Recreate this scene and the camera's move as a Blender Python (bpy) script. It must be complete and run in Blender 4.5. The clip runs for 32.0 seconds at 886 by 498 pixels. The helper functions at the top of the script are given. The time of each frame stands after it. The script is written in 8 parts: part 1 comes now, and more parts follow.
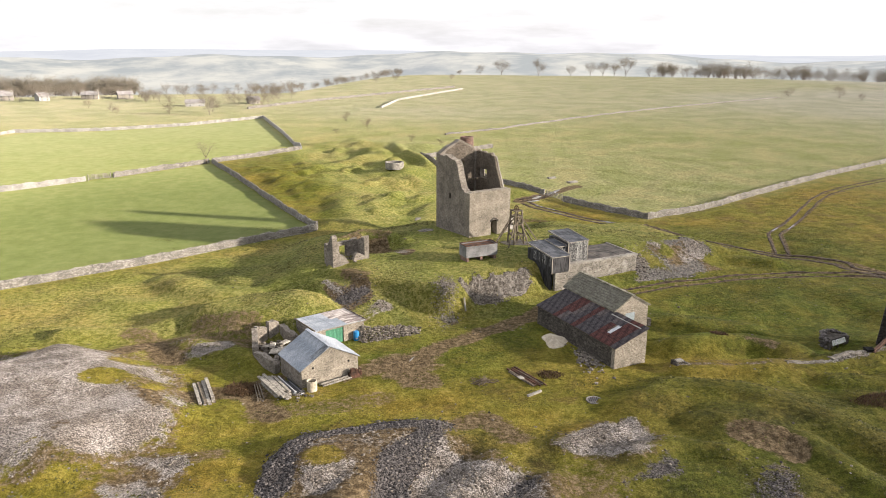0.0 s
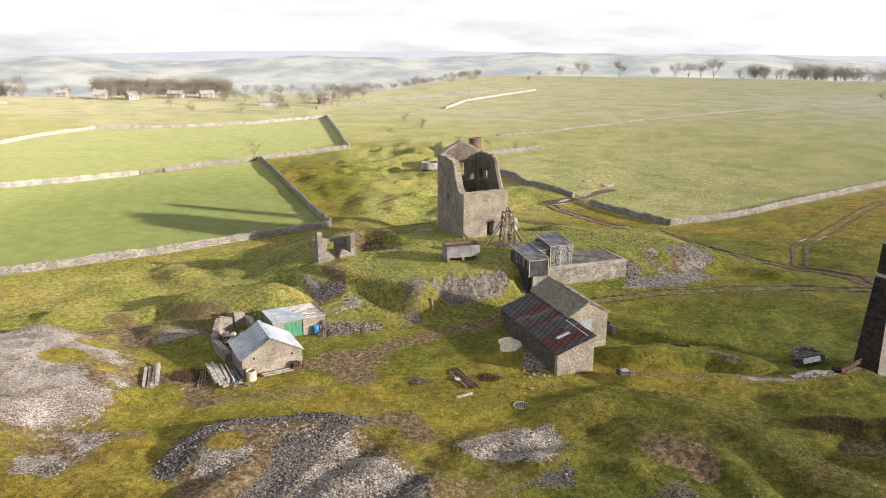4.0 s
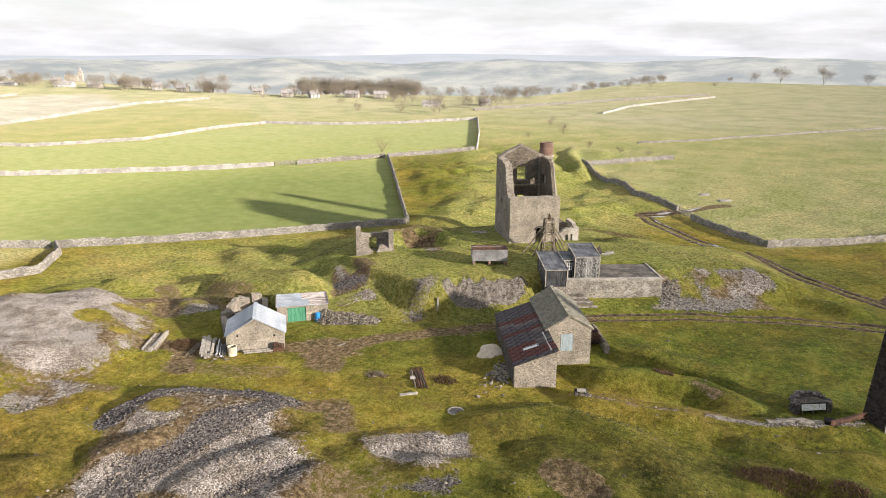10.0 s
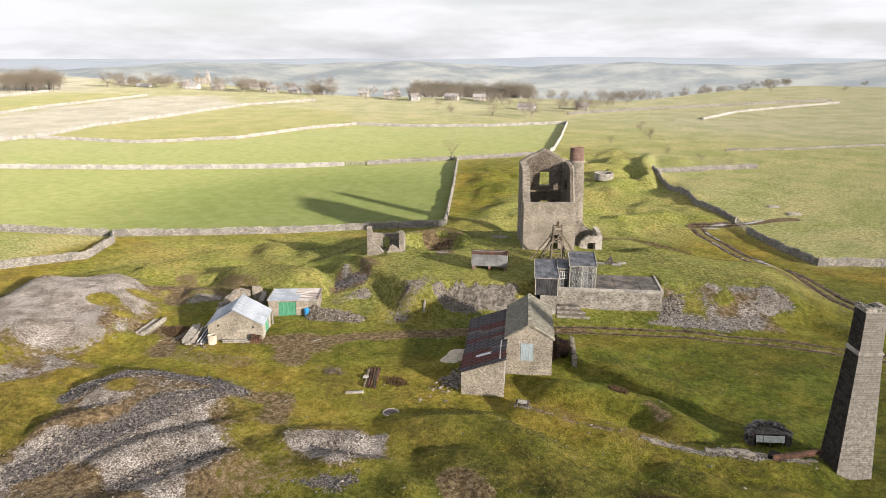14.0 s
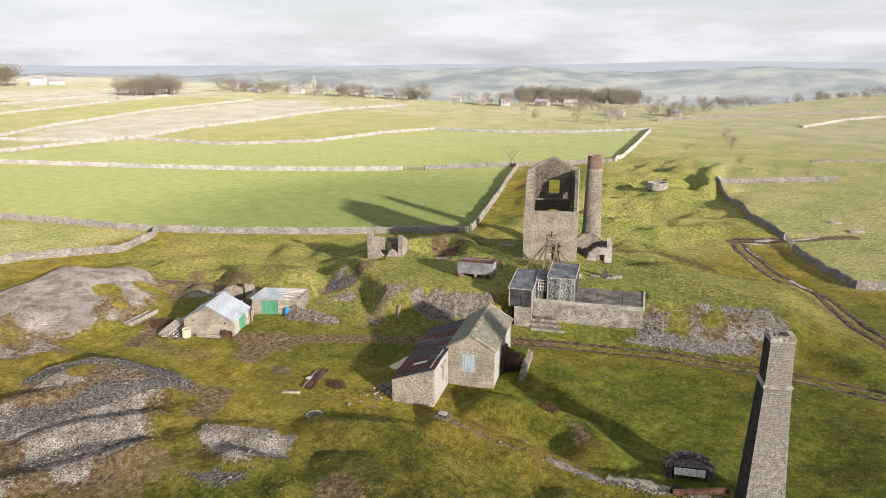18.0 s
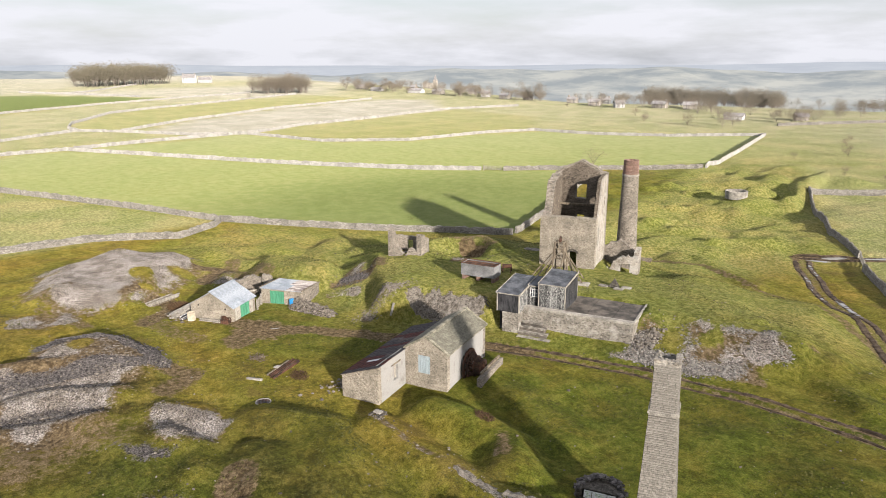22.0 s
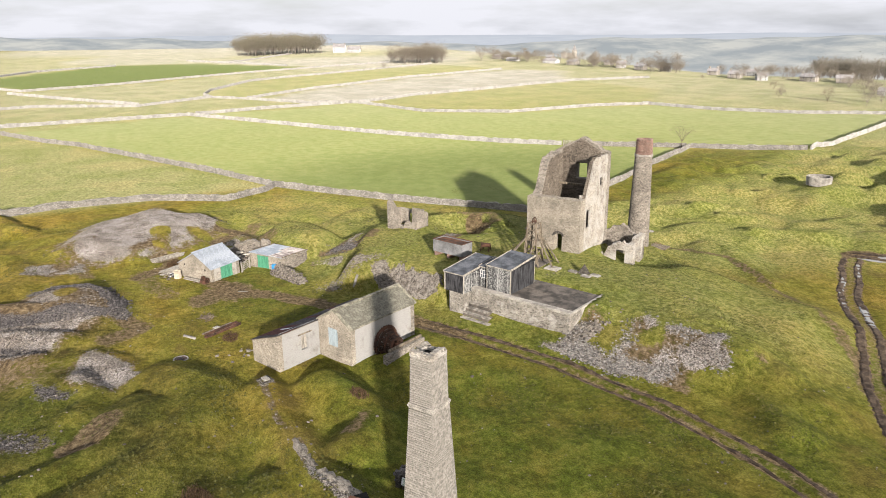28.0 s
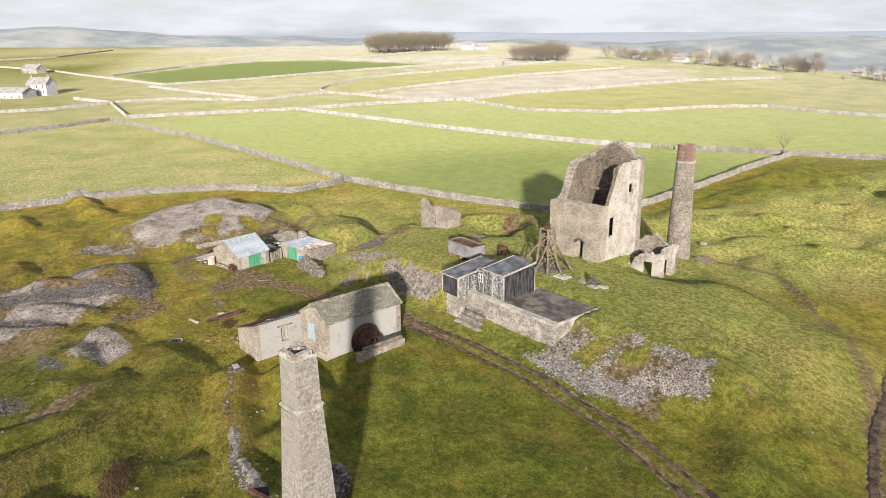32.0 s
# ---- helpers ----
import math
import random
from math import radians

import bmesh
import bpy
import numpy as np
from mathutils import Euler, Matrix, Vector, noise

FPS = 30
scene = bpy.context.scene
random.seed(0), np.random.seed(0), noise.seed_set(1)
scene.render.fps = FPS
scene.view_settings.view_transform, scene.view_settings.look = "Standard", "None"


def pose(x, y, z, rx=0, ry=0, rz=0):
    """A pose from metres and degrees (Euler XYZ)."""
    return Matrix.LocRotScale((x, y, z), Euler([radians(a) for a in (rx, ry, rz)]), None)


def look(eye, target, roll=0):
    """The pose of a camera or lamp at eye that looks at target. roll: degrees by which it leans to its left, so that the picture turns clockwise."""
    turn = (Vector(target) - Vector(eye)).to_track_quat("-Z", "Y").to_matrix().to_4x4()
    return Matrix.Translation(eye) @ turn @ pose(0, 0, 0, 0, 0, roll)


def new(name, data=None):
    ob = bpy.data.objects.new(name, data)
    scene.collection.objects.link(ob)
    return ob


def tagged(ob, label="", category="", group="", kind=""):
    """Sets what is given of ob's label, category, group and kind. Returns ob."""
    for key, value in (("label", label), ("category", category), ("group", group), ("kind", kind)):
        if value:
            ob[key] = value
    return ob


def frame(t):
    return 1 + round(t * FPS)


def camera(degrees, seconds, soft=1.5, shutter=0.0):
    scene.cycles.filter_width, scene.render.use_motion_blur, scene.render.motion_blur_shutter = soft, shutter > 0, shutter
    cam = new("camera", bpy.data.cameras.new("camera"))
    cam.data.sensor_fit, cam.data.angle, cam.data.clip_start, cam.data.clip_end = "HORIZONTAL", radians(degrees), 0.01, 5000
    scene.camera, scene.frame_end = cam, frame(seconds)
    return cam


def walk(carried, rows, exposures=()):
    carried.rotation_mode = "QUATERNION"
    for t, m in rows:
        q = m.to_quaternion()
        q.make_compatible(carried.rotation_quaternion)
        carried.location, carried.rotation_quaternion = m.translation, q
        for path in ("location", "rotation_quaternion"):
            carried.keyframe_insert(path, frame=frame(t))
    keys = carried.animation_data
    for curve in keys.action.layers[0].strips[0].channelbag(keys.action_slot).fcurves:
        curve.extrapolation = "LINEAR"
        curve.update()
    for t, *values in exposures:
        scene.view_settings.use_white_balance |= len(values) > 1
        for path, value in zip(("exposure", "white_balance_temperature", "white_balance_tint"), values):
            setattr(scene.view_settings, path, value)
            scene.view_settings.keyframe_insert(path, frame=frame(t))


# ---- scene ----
cam = camera(63.8, 32.0, soft=0.5)
PATH = [
    (0, (1.249, 0.877, 27.303), (1.216, 2.801, 26.758), 0.2),
    (0.5, (2.819, 0.809, 27.294), (2.756, 2.732, 26.751), 0.1),
    (1, (4.39, 0.765, 27.29), (4.297, 2.688, 26.747), 0.1),
    (1.5, (5.964, 0.767, 27.292), (5.842, 2.688, 26.75), 0.1),
    (2, (7.55, 0.82, 27.298), (7.397, 2.739, 26.756), 0.2),
    (2.5, (9.135, 0.928, 27.308), (8.951, 2.844, 26.766), 0.1),
    (3, (10.724, 1.087, 27.316), (10.508, 3.0, 26.774), 0.3),
    (3.5, (12.302, 1.297, 27.314), (12.052, 3.206, 26.771), 0.2),
    (5.5, (18.57, 2.376, 27.215), (18.176, 4.261, 26.676), 0.1),
    (6, (20.122, 2.675, 27.205), (19.67, 4.548, 26.666), 0.2),
    (6.5, (21.684, 2.999, 27.196), (21.181, 4.858, 26.658), 0.2),
    (7, (23.234, 3.349, 27.19), (22.693, 5.199, 26.653), 0.2),
    (7.5, (24.767, 3.73, 27.184), (24.185, 5.567, 26.648), 0.1),
    (8, (26.283, 4.16, 27.174), (25.656, 5.982, 26.639), 0.1),
    (8.5, (27.781, 4.661, 27.166), (27.108, 6.467, 26.632), -0.0),
    (9, (29.266, 5.231, 27.162), (28.549, 7.02, 26.628), -0.1),
    (10, (32.21, 6.516, 27.175), (31.423, 8.276, 26.64), 0.3),
    (10.5, (33.716, 7.211, 27.183), (32.895, 8.954, 26.649), 0.3),
    (11, (35.246, 7.944, 27.192), (34.382, 9.667, 26.659), 0.3),
    (11.5, (36.785, 8.708, 27.202), (35.879, 10.41, 26.67), 0.2),
    (12, (38.327, 9.496, 27.211), (37.381, 11.176, 26.679), 0.2),
    (12.5, (39.86, 10.332, 27.219), (38.878, 11.991, 26.687), 0.2),
    (13, (41.377, 11.212, 27.225), (40.363, 12.852, 26.694), 0.1),
    (13.5, (42.872, 12.165, 27.238), (41.825, 13.785, 26.708), 0.2),
    (14, (44.328, 13.188, 27.247), (43.251, 14.788, 26.719), 0.1),
    (14.5, (45.742, 14.28, 27.252), (44.635, 15.86, 26.725), 0.1),
    (16.5, (51.245, 18.845, 27.25), (50.023, 20.341, 26.732), 0.0),
    (17, (52.6, 20.044, 27.248), (51.348, 21.515, 26.73), -0.1),
    (17.5, (53.943, 21.294, 27.246), (52.658, 22.737, 26.73), -0.1),
    (18, (55.284, 22.571, 27.243), (53.961, 23.98, 26.729), -0.2),
    (18.5, (56.615, 23.874, 27.237), (55.249, 25.241, 26.725), -0.3),
    (19, (57.927, 25.207, 27.228), (56.517, 26.531, 26.718), -0.2),
    (19.5, (59.203, 26.577, 27.222), (57.76, 27.865, 26.713), -0.4),
    (20, (60.432, 27.976, 27.212), (58.961, 29.234, 26.705), -0.4),
    (20.5, (61.594, 29.395, 27.195), (60.099, 30.623, 26.689), -0.2),
    (21, (62.684, 30.806, 27.176), (61.163, 32.004, 26.672), -0.2),
    (21.5, (63.693, 32.218, 27.158), (62.148, 33.383, 26.653), -0.3),
    (22, (64.642, 33.639, 27.142), (63.077, 34.773, 26.63), -0.2),
    (22.5, (65.531, 35.073, 27.131), (63.952, 36.176, 26.592), -0.3),
    (23, (66.375, 36.519, 27.121), (64.785, 37.591, 26.553), -0.2),
    (23.5, (67.201, 37.996, 27.107), (65.596, 39.033, 26.516), -0.2),
    (24, (68.014, 39.482, 27.096), (66.39, 40.49, 26.505), -0.2),
    (24.5, (68.815, 40.972, 27.09), (67.174, 41.951, 26.5), -0.2),
    (25, (69.591, 42.479, 27.092), (67.931, 43.427, 26.503), -0.2),
    (25.5, (70.339, 44.012, 27.104), (68.663, 44.93, 26.515), -0.3),
    (27.5, (73.207, 50.304, 27.246), (71.466, 51.092, 26.659), -0.4),
    (28, (73.83, 51.881, 27.258), (72.072, 52.632, 26.671), -0.5),
    (28.5, (74.389, 53.477, 27.268), (72.611, 54.182, 26.681), -0.6),
    (29, (74.887, 55.062, 27.275), (73.091, 55.716, 26.689), -0.6),
    (29.5, (75.316, 56.649, 27.281), (73.501, 57.252, 26.695), -0.6),
    (30, (75.671, 58.237, 27.285), (73.84, 58.789, 26.699), -0.6),
    (30.5, (75.994, 59.805, 27.277), (74.152, 60.318, 26.689), -0.6),
    (31, (76.296, 61.349, 27.26), (74.445, 61.828, 26.671), -0.6),
    (31.5, (76.569, 62.876, 27.237), (74.71, 63.32, 26.648), -0.6),
    (32, (76.827, 64.397, 27.213), (74.959, 64.803, 26.623), -0.6),
]
walk(cam, [(t, look(eye, aim, roll)) for t, eye, aim, roll in PATH], [(0.0, 1.30, 6550, 15), (9.0, 1.20, 6500, 14), (18.0, 0.92, 6330, 14), (24.0, 0.89, 6250, 14), (32.0, 0.92, 6250, 14)])

# ---- world and sun ----
SUN_TO = Vector((0.946, -0.216, 0.243)).normalized()
world = bpy.data.worlds.new("overcast_world")
scene.world = world
world.use_nodes = True
wn, wl = world.node_tree.nodes, world.node_tree.links
wn.clear()
sky = wn.new("ShaderNodeTexSky")
sky.sky_type = "NISHITA"
sky.sun_disc = False
sky.sun_elevation = math.asin(SUN_TO.z)
sky.sun_rotation = math.atan2(SUN_TO.x, SUN_TO.y)
sky.air_density, sky.dust_density, sky.ozone_density = 1.0, 2.0, 1.0
scaled = wn.new("ShaderNodeVectorMath")
scaled.operation = "SCALE"
scaled.inputs["Scale"].default_value = 0.10
wl.new(sky.outputs[0], scaled.inputs[0])
way = wn.new("ShaderNodeTexCoord")
stretch = wn.new("ShaderNodeMapping")
stretch.inputs["Scale"].default_value = (1.6, 1.6, 9.0)
wl.new(way.outputs["Generated"], stretch.inputs[0])
cloud = wn.new("ShaderNodeTexNoise")
cloud.inputs["Scale"].default_value = 2.2
cloud.inputs["Detail"].default_value = 7
cloud.inputs["Roughness"].default_value = 0.55
wl.new(stretch.outputs[0], cloud.inputs["Vector"])
cover = wn.new("ShaderNodeValToRGB")
cover.color_ramp.elements[0].position, cover.color_ramp.elements[0].color = 0.36, (0.66, 0.66, 0.66, 1)
cover.color_ramp.elements[1].position, cover.color_ramp.elements[1].color = 0.58, (0.97, 0.97, 0.97, 1)
wl.new(cloud.outputs["Fac"], cover.inputs[0])
cloudy = wn.new("ShaderNodeMix")
cloudy.data_type = "RGBA"
wl.new(cover.outputs[0], cloudy.inputs["Factor"])
wl.new(scaled.outputs[0], cloudy.inputs["A"])
tint = wn.new("ShaderNodeValToRGB")
tint.color_ramp.elements[0].position, tint.color_ramp.elements[0].color = 0.36, (0.388, 0.400, 0.418, 1)
tint.color_ramp.elements[1].position, tint.color_ramp.elements[1].color = 0.58, (0.476, 0.479, 0.485, 1)
wl.new(cloud.outputs["Fac"], tint.inputs[0])
wl.new(tint.outputs[0], cloudy.inputs["B"])
# a clouded sky is brighter overhead than at the horizon
high = wn.new("ShaderNodeSeparateXYZ")
wl.new(way.outputs["Generated"], high.inputs[0])
upward = wn.new("ShaderNodeMath")
upward.operation = "MAXIMUM"
wl.new(high.outputs["Z"], upward.inputs[0])
upward.inputs[1].default_value = 0.0
gain = wn.new("ShaderNodeMath")
gain.operation = "MULTIPLY_ADD"
wl.new(upward.outputs[0], gain.inputs[0])
gain.inputs[1].default_value, gain.inputs[2].default_value = 0.25, 1.0
lifted = wn.new("ShaderNodeVectorMath")
lifted.operation = "SCALE"
wl.new(cloudy.outputs["Result"], lifted.inputs[0])
wl.new(gain.outputs[0], lifted.inputs["Scale"])
back = wn.new("ShaderNodeBackground")
wl.new(lifted.outputs[0], back.inputs[0])
wout = wn.new("ShaderNodeOutputWorld")
wl.new(back.outputs[0], wout.inputs[0])

sun = new("sun", bpy.data.lights.new("sun", "SUN"))
sun.data.energy, sun.data.angle, sun.data.color = 5.0, radians(1.8), (1.0, 0.915, 0.79)
sun.matrix_world = look(SUN_TO * 300, (0, 0, 0))


# ---- materials ----
def material(name):
    m = bpy.data.materials.new(name)
    m.use_nodes = True
    shader = m.node_tree.nodes["Principled BSDF"]
    shader.inputs["Diffuse Roughness"].default_value = 0.7
    shader.inputs["Specular IOR Level"].default_value = 0.22
    return m, m.node_tree.nodes, m.node_tree.links, shader


def ramp_node(n, stops):
    r = n.new("ShaderNodeValToRGB")
    e = r.color_ramp.elements
    while len(e) < len(stops):
        e.new(0.5)
    for k, (p, c) in enumerate(stops):
        e[k].position, e[k].color = p, (*c, 1)
    return r


def noise_node(n, l, vec, scale, detail=5, rough=0.6):
    t = n.new("ShaderNodeTexNoise")
    t.inputs["Scale"].default_value = scale
    t.inputs["Detail"].default_value = detail
    t.inputs["Roughness"].default_value = rough
    l.new(vec, t.inputs["Vector"])
    return t


def mix_node(n, l, fac, a, b, mode="MIX"):
    m = n.new("ShaderNodeMix")
    m.data_type, m.blend_type = "RGBA", mode
    for socket, value in (("Factor", fac), ("A", a), ("B", b)):
        if isinstance(value, (int, float)):
            m.inputs[socket].default_value = value
        elif isinstance(value, tuple):
            m.inputs[socket].default_value = (*value, 1)
        else:
            l.new(value, m.inputs[socket])
    return m.outputs["Result"]


def bump_node(n, l, height, strength, distance, under=None):
    b = n.new("ShaderNodeBump")
    b.inputs["Strength"].default_value, b.inputs["Distance"].default_value = strength, distance
    l.new(height, b.inputs["Height"])
    if under is not None:
        l.new(under, b.inputs["Normal"])
    return b.outputs[0]


def plain(name, dark, light, scale=3.0, rough=0.85, metal=0.0, relief=0.3, fine=30.0, streak=(1, 1, 1)):
    """A worn surface: two colours mixed at two scales, with a fine relief."""
    m, n, l, b = material(name)
    c = n.new("ShaderNodeTexCoord")
    mp = n.new("ShaderNodeMapping")
    mp.inputs["Scale"].default_value = streak
    l.new(c.outputs["Object"], mp.inputs[0])
    big = noise_node(n, l, mp.outputs[0], scale)
    small = noise_node(n, l, mp.outputs[0], fine, 3)
    r = ramp_node(n, ((0.40, dark), (0.60, light)))
    l.new(big.outputs["Fac"], r.inputs[0])
    grain = ramp_node(n, ((0.40, (0.66, 0.66, 0.66)), (0.60, (1.22, 1.22, 1.22))))
    l.new(small.outputs["Fac"], grain.inputs[0])
    l.new(mix_node(n, l, 0.8, r.outputs[0], grain.outputs[0], "MULTIPLY"), b.inputs["Base Color"])
    b.inputs["Roughness"].default_value, b.inputs["Metallic"].default_value = rough, metal
    l.new(bump_node(n, l, small.outputs["Fac"], relief, 0.03), b.inputs["Normal"])
    return m


def masonry(name, dark, light, mortar, size=(4.8, 4.8, 7.6), wash=0.0, washed=(0.6, 0.57, 0.5), relief=0.7):
    """Rubble stonework: cells of many colours with joints, stains and, by wash, old limewash."""
    m, n, l, b = material(name)
    c = n.new("ShaderNodeTexCoord")
    wob = noise_node(n, l, c.outputs["Object"], 1.7, 2)
    add = n.new("ShaderNodeVectorMath")
    add.operation = "MULTIPLY_ADD"
    l.new(wob.outputs["Color"], add.inputs[0])
    add.inputs[1].default_value = (0.12, 0.12, 0.12)
    l.new(c.outputs["Object"], add.inputs[2])
    mp = n.new("ShaderNodeMapping")
    mp.inputs["Scale"].default_value = size
    l.new(add.outputs[0], mp.inputs[0])
    cell = n.new("ShaderNodeTexVoronoi")
    cell.inputs["Scale"].default_value = 1.0
    l.new(mp.outputs[0], cell.inputs["Vector"])
    edge = n.new("ShaderNodeTexVoronoi")
    edge.feature = "DISTANCE_TO_EDGE"
    edge.inputs["Scale"].default_value = 1.0
    l.new(mp.outputs[0], edge.inputs["Vector"])
    tone = n.new("ShaderNodeSeparateColor")
    l.new(cell.outputs["Color"], tone.inputs[0])
    r = ramp_node(n, ((0.0, dark), (0.55, tuple((x + y) / 2 for x, y in zip(dark, light))), (1.0, light)))
    l.new(tone.outputs[0], r.inputs[0])
    joint = ramp_node(n, ((0.02, (1, 1, 1)), (0.09, (0, 0, 0))))
    l.new(edge.outputs["Distance"], joint.inputs[0])
    stone = mix_node(n, l, joint.outputs[0], r.outputs[0], mortar)
    stain = noise_node(n, l, c.outputs["Object"], 0.55, 6)
    dirt = ramp_node(n, ((0.40, (0.66, 0.64, 0.62)), (0.58, (1.08, 1.06, 1.03))))
    l.new(stain.outputs["Fac"], dirt.inputs[0])
    col = mix_node(n, l, 0.75, stone, dirt.outputs[0], "MULTIPLY")
    fine = noise_node(n, l, c.outputs["Object"], 14, 4)
    if wash:
        w = noise_node(n, l, c.outputs["Object"], 0.9, 6, 0.65)
        wr = ramp_node(n, ((0.62 - wash * 0.5, (0, 0, 0)), (0.78 - wash * 0.5, (0.85, 0.85, 0.85))))
        l.new(w.outputs["Fac"], wr.inputs[0])
        col = mix_node(n, l, wr.outputs[0], col, washed)
    speck = ramp_node(n, ((0.40, (0.66, 0.66, 0.66)), (0.60, (1.2, 1.2, 1.2))))
    l.new(fine.outputs["Fac"], speck.inputs[0])
    col = mix_node(n, l, 0.9 - 0.9 * wash, col, speck.outputs[0], "MULTIPLY")
    l.new(col, b.inputs["Base Color"])
    b.inputs["Roughness"].default_value = 0.92
    lift = n.new("ShaderNodeMath")
    lift.operation = "MINIMUM"
    l.new(edge.outputs["Distance"], lift.inputs[0])
    lift.inputs[1].default_value = 0.16
    first = bump_node(n, l, lift.outputs[0], relief, 0.25)
    l.new(bump_node(n, l, fine.outputs["Fac"], 0.35, 0.04, first), b.inputs["Normal"])
    return m


def pieces(name, dark, light, rough=0.9, fine=6.0, random_by="Object Info", relief=0.4):
    """Many pieces of one kind, each with its own tone."""
    m, n, l, b = material(name)
    if random_by == "Object Info":
        r = n.new("ShaderNodeObjectInfo").outputs["Random"]
    else:
        r = n.new("ShaderNodeNewGeometry").outputs["Random Per Island"]
    c = n.new("ShaderNodeTexCoord")
    t = noise_node(n, l, c.outputs["Object"], fine, 4)
    tone = ramp_node(n, ((0.0, dark), (1.0, light)))
    l.new(r, tone.inputs[0])
    grain = ramp_node(n, ((0.40, (0.66, 0.66, 0.66)), (0.60, (1.22, 1.22, 1.22))))
    l.new(t.outputs["Fac"], grain.inputs[0])
    l.new(mix_node(n, l, 0.85, tone.outputs[0], grain.outputs[0], "MULTIPLY"), b.inputs["Base Color"])
    b.inputs["Roughness"].default_value = rough
    l.new(bump_node(n, l, t.outputs["Fac"], relief, 0.05), b.inputs["Normal"])
    return m


def ground_material():
    """Turf, mown pasture, bare earth and mine waste, by the zones of the sheet."""
    m, n, l, b = material("turf_and_waste")
    c = n.new("ShaderNodeTexCoord").outputs["Object"]
    zone = n.new("ShaderNodeVertexColor")
    zone.layer_name = "zone"
    z = n.new("ShaderNodeSeparateColor")
    l.new(zone.outputs["Color"], z.inputs[0])
    kind = n.new("ShaderNodeVertexColor")
    kind.layer_name = "kind"
    k = n.new("ShaderNodeSeparateColor")
    l.new(kind.outputs["Color"], k.inputs[0])
    n10 = noise_node(n, l, c, 0.09, 6, 0.62)
    n2 = noise_node(n, l, c, 0.45, 7, 0.68)
    n05 = noise_node(n, l, c, 2.2, 6, 0.7)
    n01 = noise_node(n, l, c, 9.0, 4, 0.7)
    # rough turf: moss green, olive and straw
    turf = ramp_node(n, ((0.40, (0.085, 0.073, 0.011)), (0.46, (0.130, 0.108, 0.017)), (0.53, (0.182, 0.146, 0.026)), (0.60, (0.240, 0.186, 0.044))))
    mixed = n.new("ShaderNodeMath")
    mixed.operation = "MULTIPLY_ADD"
    l.new(n05.outputs["Fac"], mixed.inputs[0])
    mixed.inputs[1].default_value = 0.5
    half = n.new("ShaderNodeMath")
    half.operation = "MULTIPLY"
    l.new(n2.outputs["Fac"], half.inputs[0])
    half.inputs[1].default_value = 0.5
    l.new(half.outputs[0], mixed.inputs[2])
    l.new(mixed.outputs[0], turf.inputs[0])
    big = ramp_node(n, ((0.40, (0.74, 0.88, 0.66)), (0.5, (0.93, 0.97, 0.88)), (0.60, (1.08, 0.98, 0.94))))
    l.new(n10.outputs["Fac"], big.inputs[0])
    rough_turf = mix_node(n, l, 0.9, turf.outputs[0], big.outputs[0], "MULTIPLY")
    # rusty heath and dead stalks in patches
    n4 = noise_node(n, l, c, 0.21, 7, 0.7)
    heath = ramp_node(n, ((0.53, (0, 0, 0)), (0.61, (0.5, 0.5, 0.5))))
    l.new(n4.outputs["Fac"], heath.inputs[0])
    rough_turf = mix_node(n, l, heath.outputs[0], rough_turf, (0.105, 0.070, 0.026))
    # brown heath, extra dark to take in the lens vignette of the foreground
    brown = ramp_node(n, ((0.42, (0.014, 0.010, 0.005)), (0.5, (0.050, 0.036, 0.012)), (0.58, (0.112, 0.084, 0.027))))
    l.new(mixed.outputs[0], brown.inputs[0])
    rough_turf = mix_node(n, l, kind.outputs["Alpha"], rough_turf, brown.outputs[0])
    # lush grass
    lush = ramp_node(n, ((0.42, (0.046, 0.053, 0.007)), (0.5, (0.075, 0.083, 0.011)), (0.58, (0.115, 0.119, 0.020))))
    l.new(mixed.outputs[0], lush.inputs[0])
    patch = ramp_node(n, ((0.42, (0.78, 0.94, 0.78)), (0.52, (1.0, 1.0, 1.0)), (0.60, (1.26, 1.08, 1.05))))
    l.new(n4.outputs["Fac"], patch.inputs[0])
    rough_turf = mix_node(n, l, zone.outputs["Alpha"], rough_turf, mix_node(n, l, 0.9, lush.outputs[0], patch.outputs[0], "MULTIPLY"))
    # pasture
    past = ramp_node(n, ((0.40, (0.168, 0.188, 0.062)), (0.5, (0.188, 0.206, 0.074)), (0.62, (0.212, 0.222, 0.088))))
    l.new(n2.outputs["Fac"], past.inputs[0])
    past2 = mix_node(n, l, 0.16, past.outputs[0], big.outputs[0], "MULTIPLY")
    deep = ramp_node(n, ((0.40, (0.052, 0.076, 0.017)), (0.5, (0.068, 0.093, 0.022)), (0.62, (0.090, 0.112, 0.030))))
    l.new(mixed.outputs[0], deep.inputs[0])
    past2 = mix_node(n, l, zone.outputs["Alpha"], past2, deep.outputs[0])
    col = mix_node(n, l, k.outputs[0], rough_turf, past2)
    # tussocky hill pasture
    tus = ramp_node(n, ((0.43, (0.125, 0.136, 0.036)), (0.5, (0.205, 0.206, 0.066)), (0.57, (0.31, 0.29, 0.125))))
    fine = n.new("ShaderNodeMath")
    fine.operation = "MULTIPLY_ADD"
    l.new(n01.outputs["Fac"], fine.inputs[0])
    fine.inputs[1].default_value = 0.2
    most = n.new("ShaderNodeMath")
    most.operation = "MULTIPLY"
    l.new(n05.outputs["Fac"], most.inputs[0])
    most.inputs[1].default_value = 0.8
    l.new(most.outputs[0], fine.inputs[2])
    l.new(fine.outputs[0], tus.inputs[0])
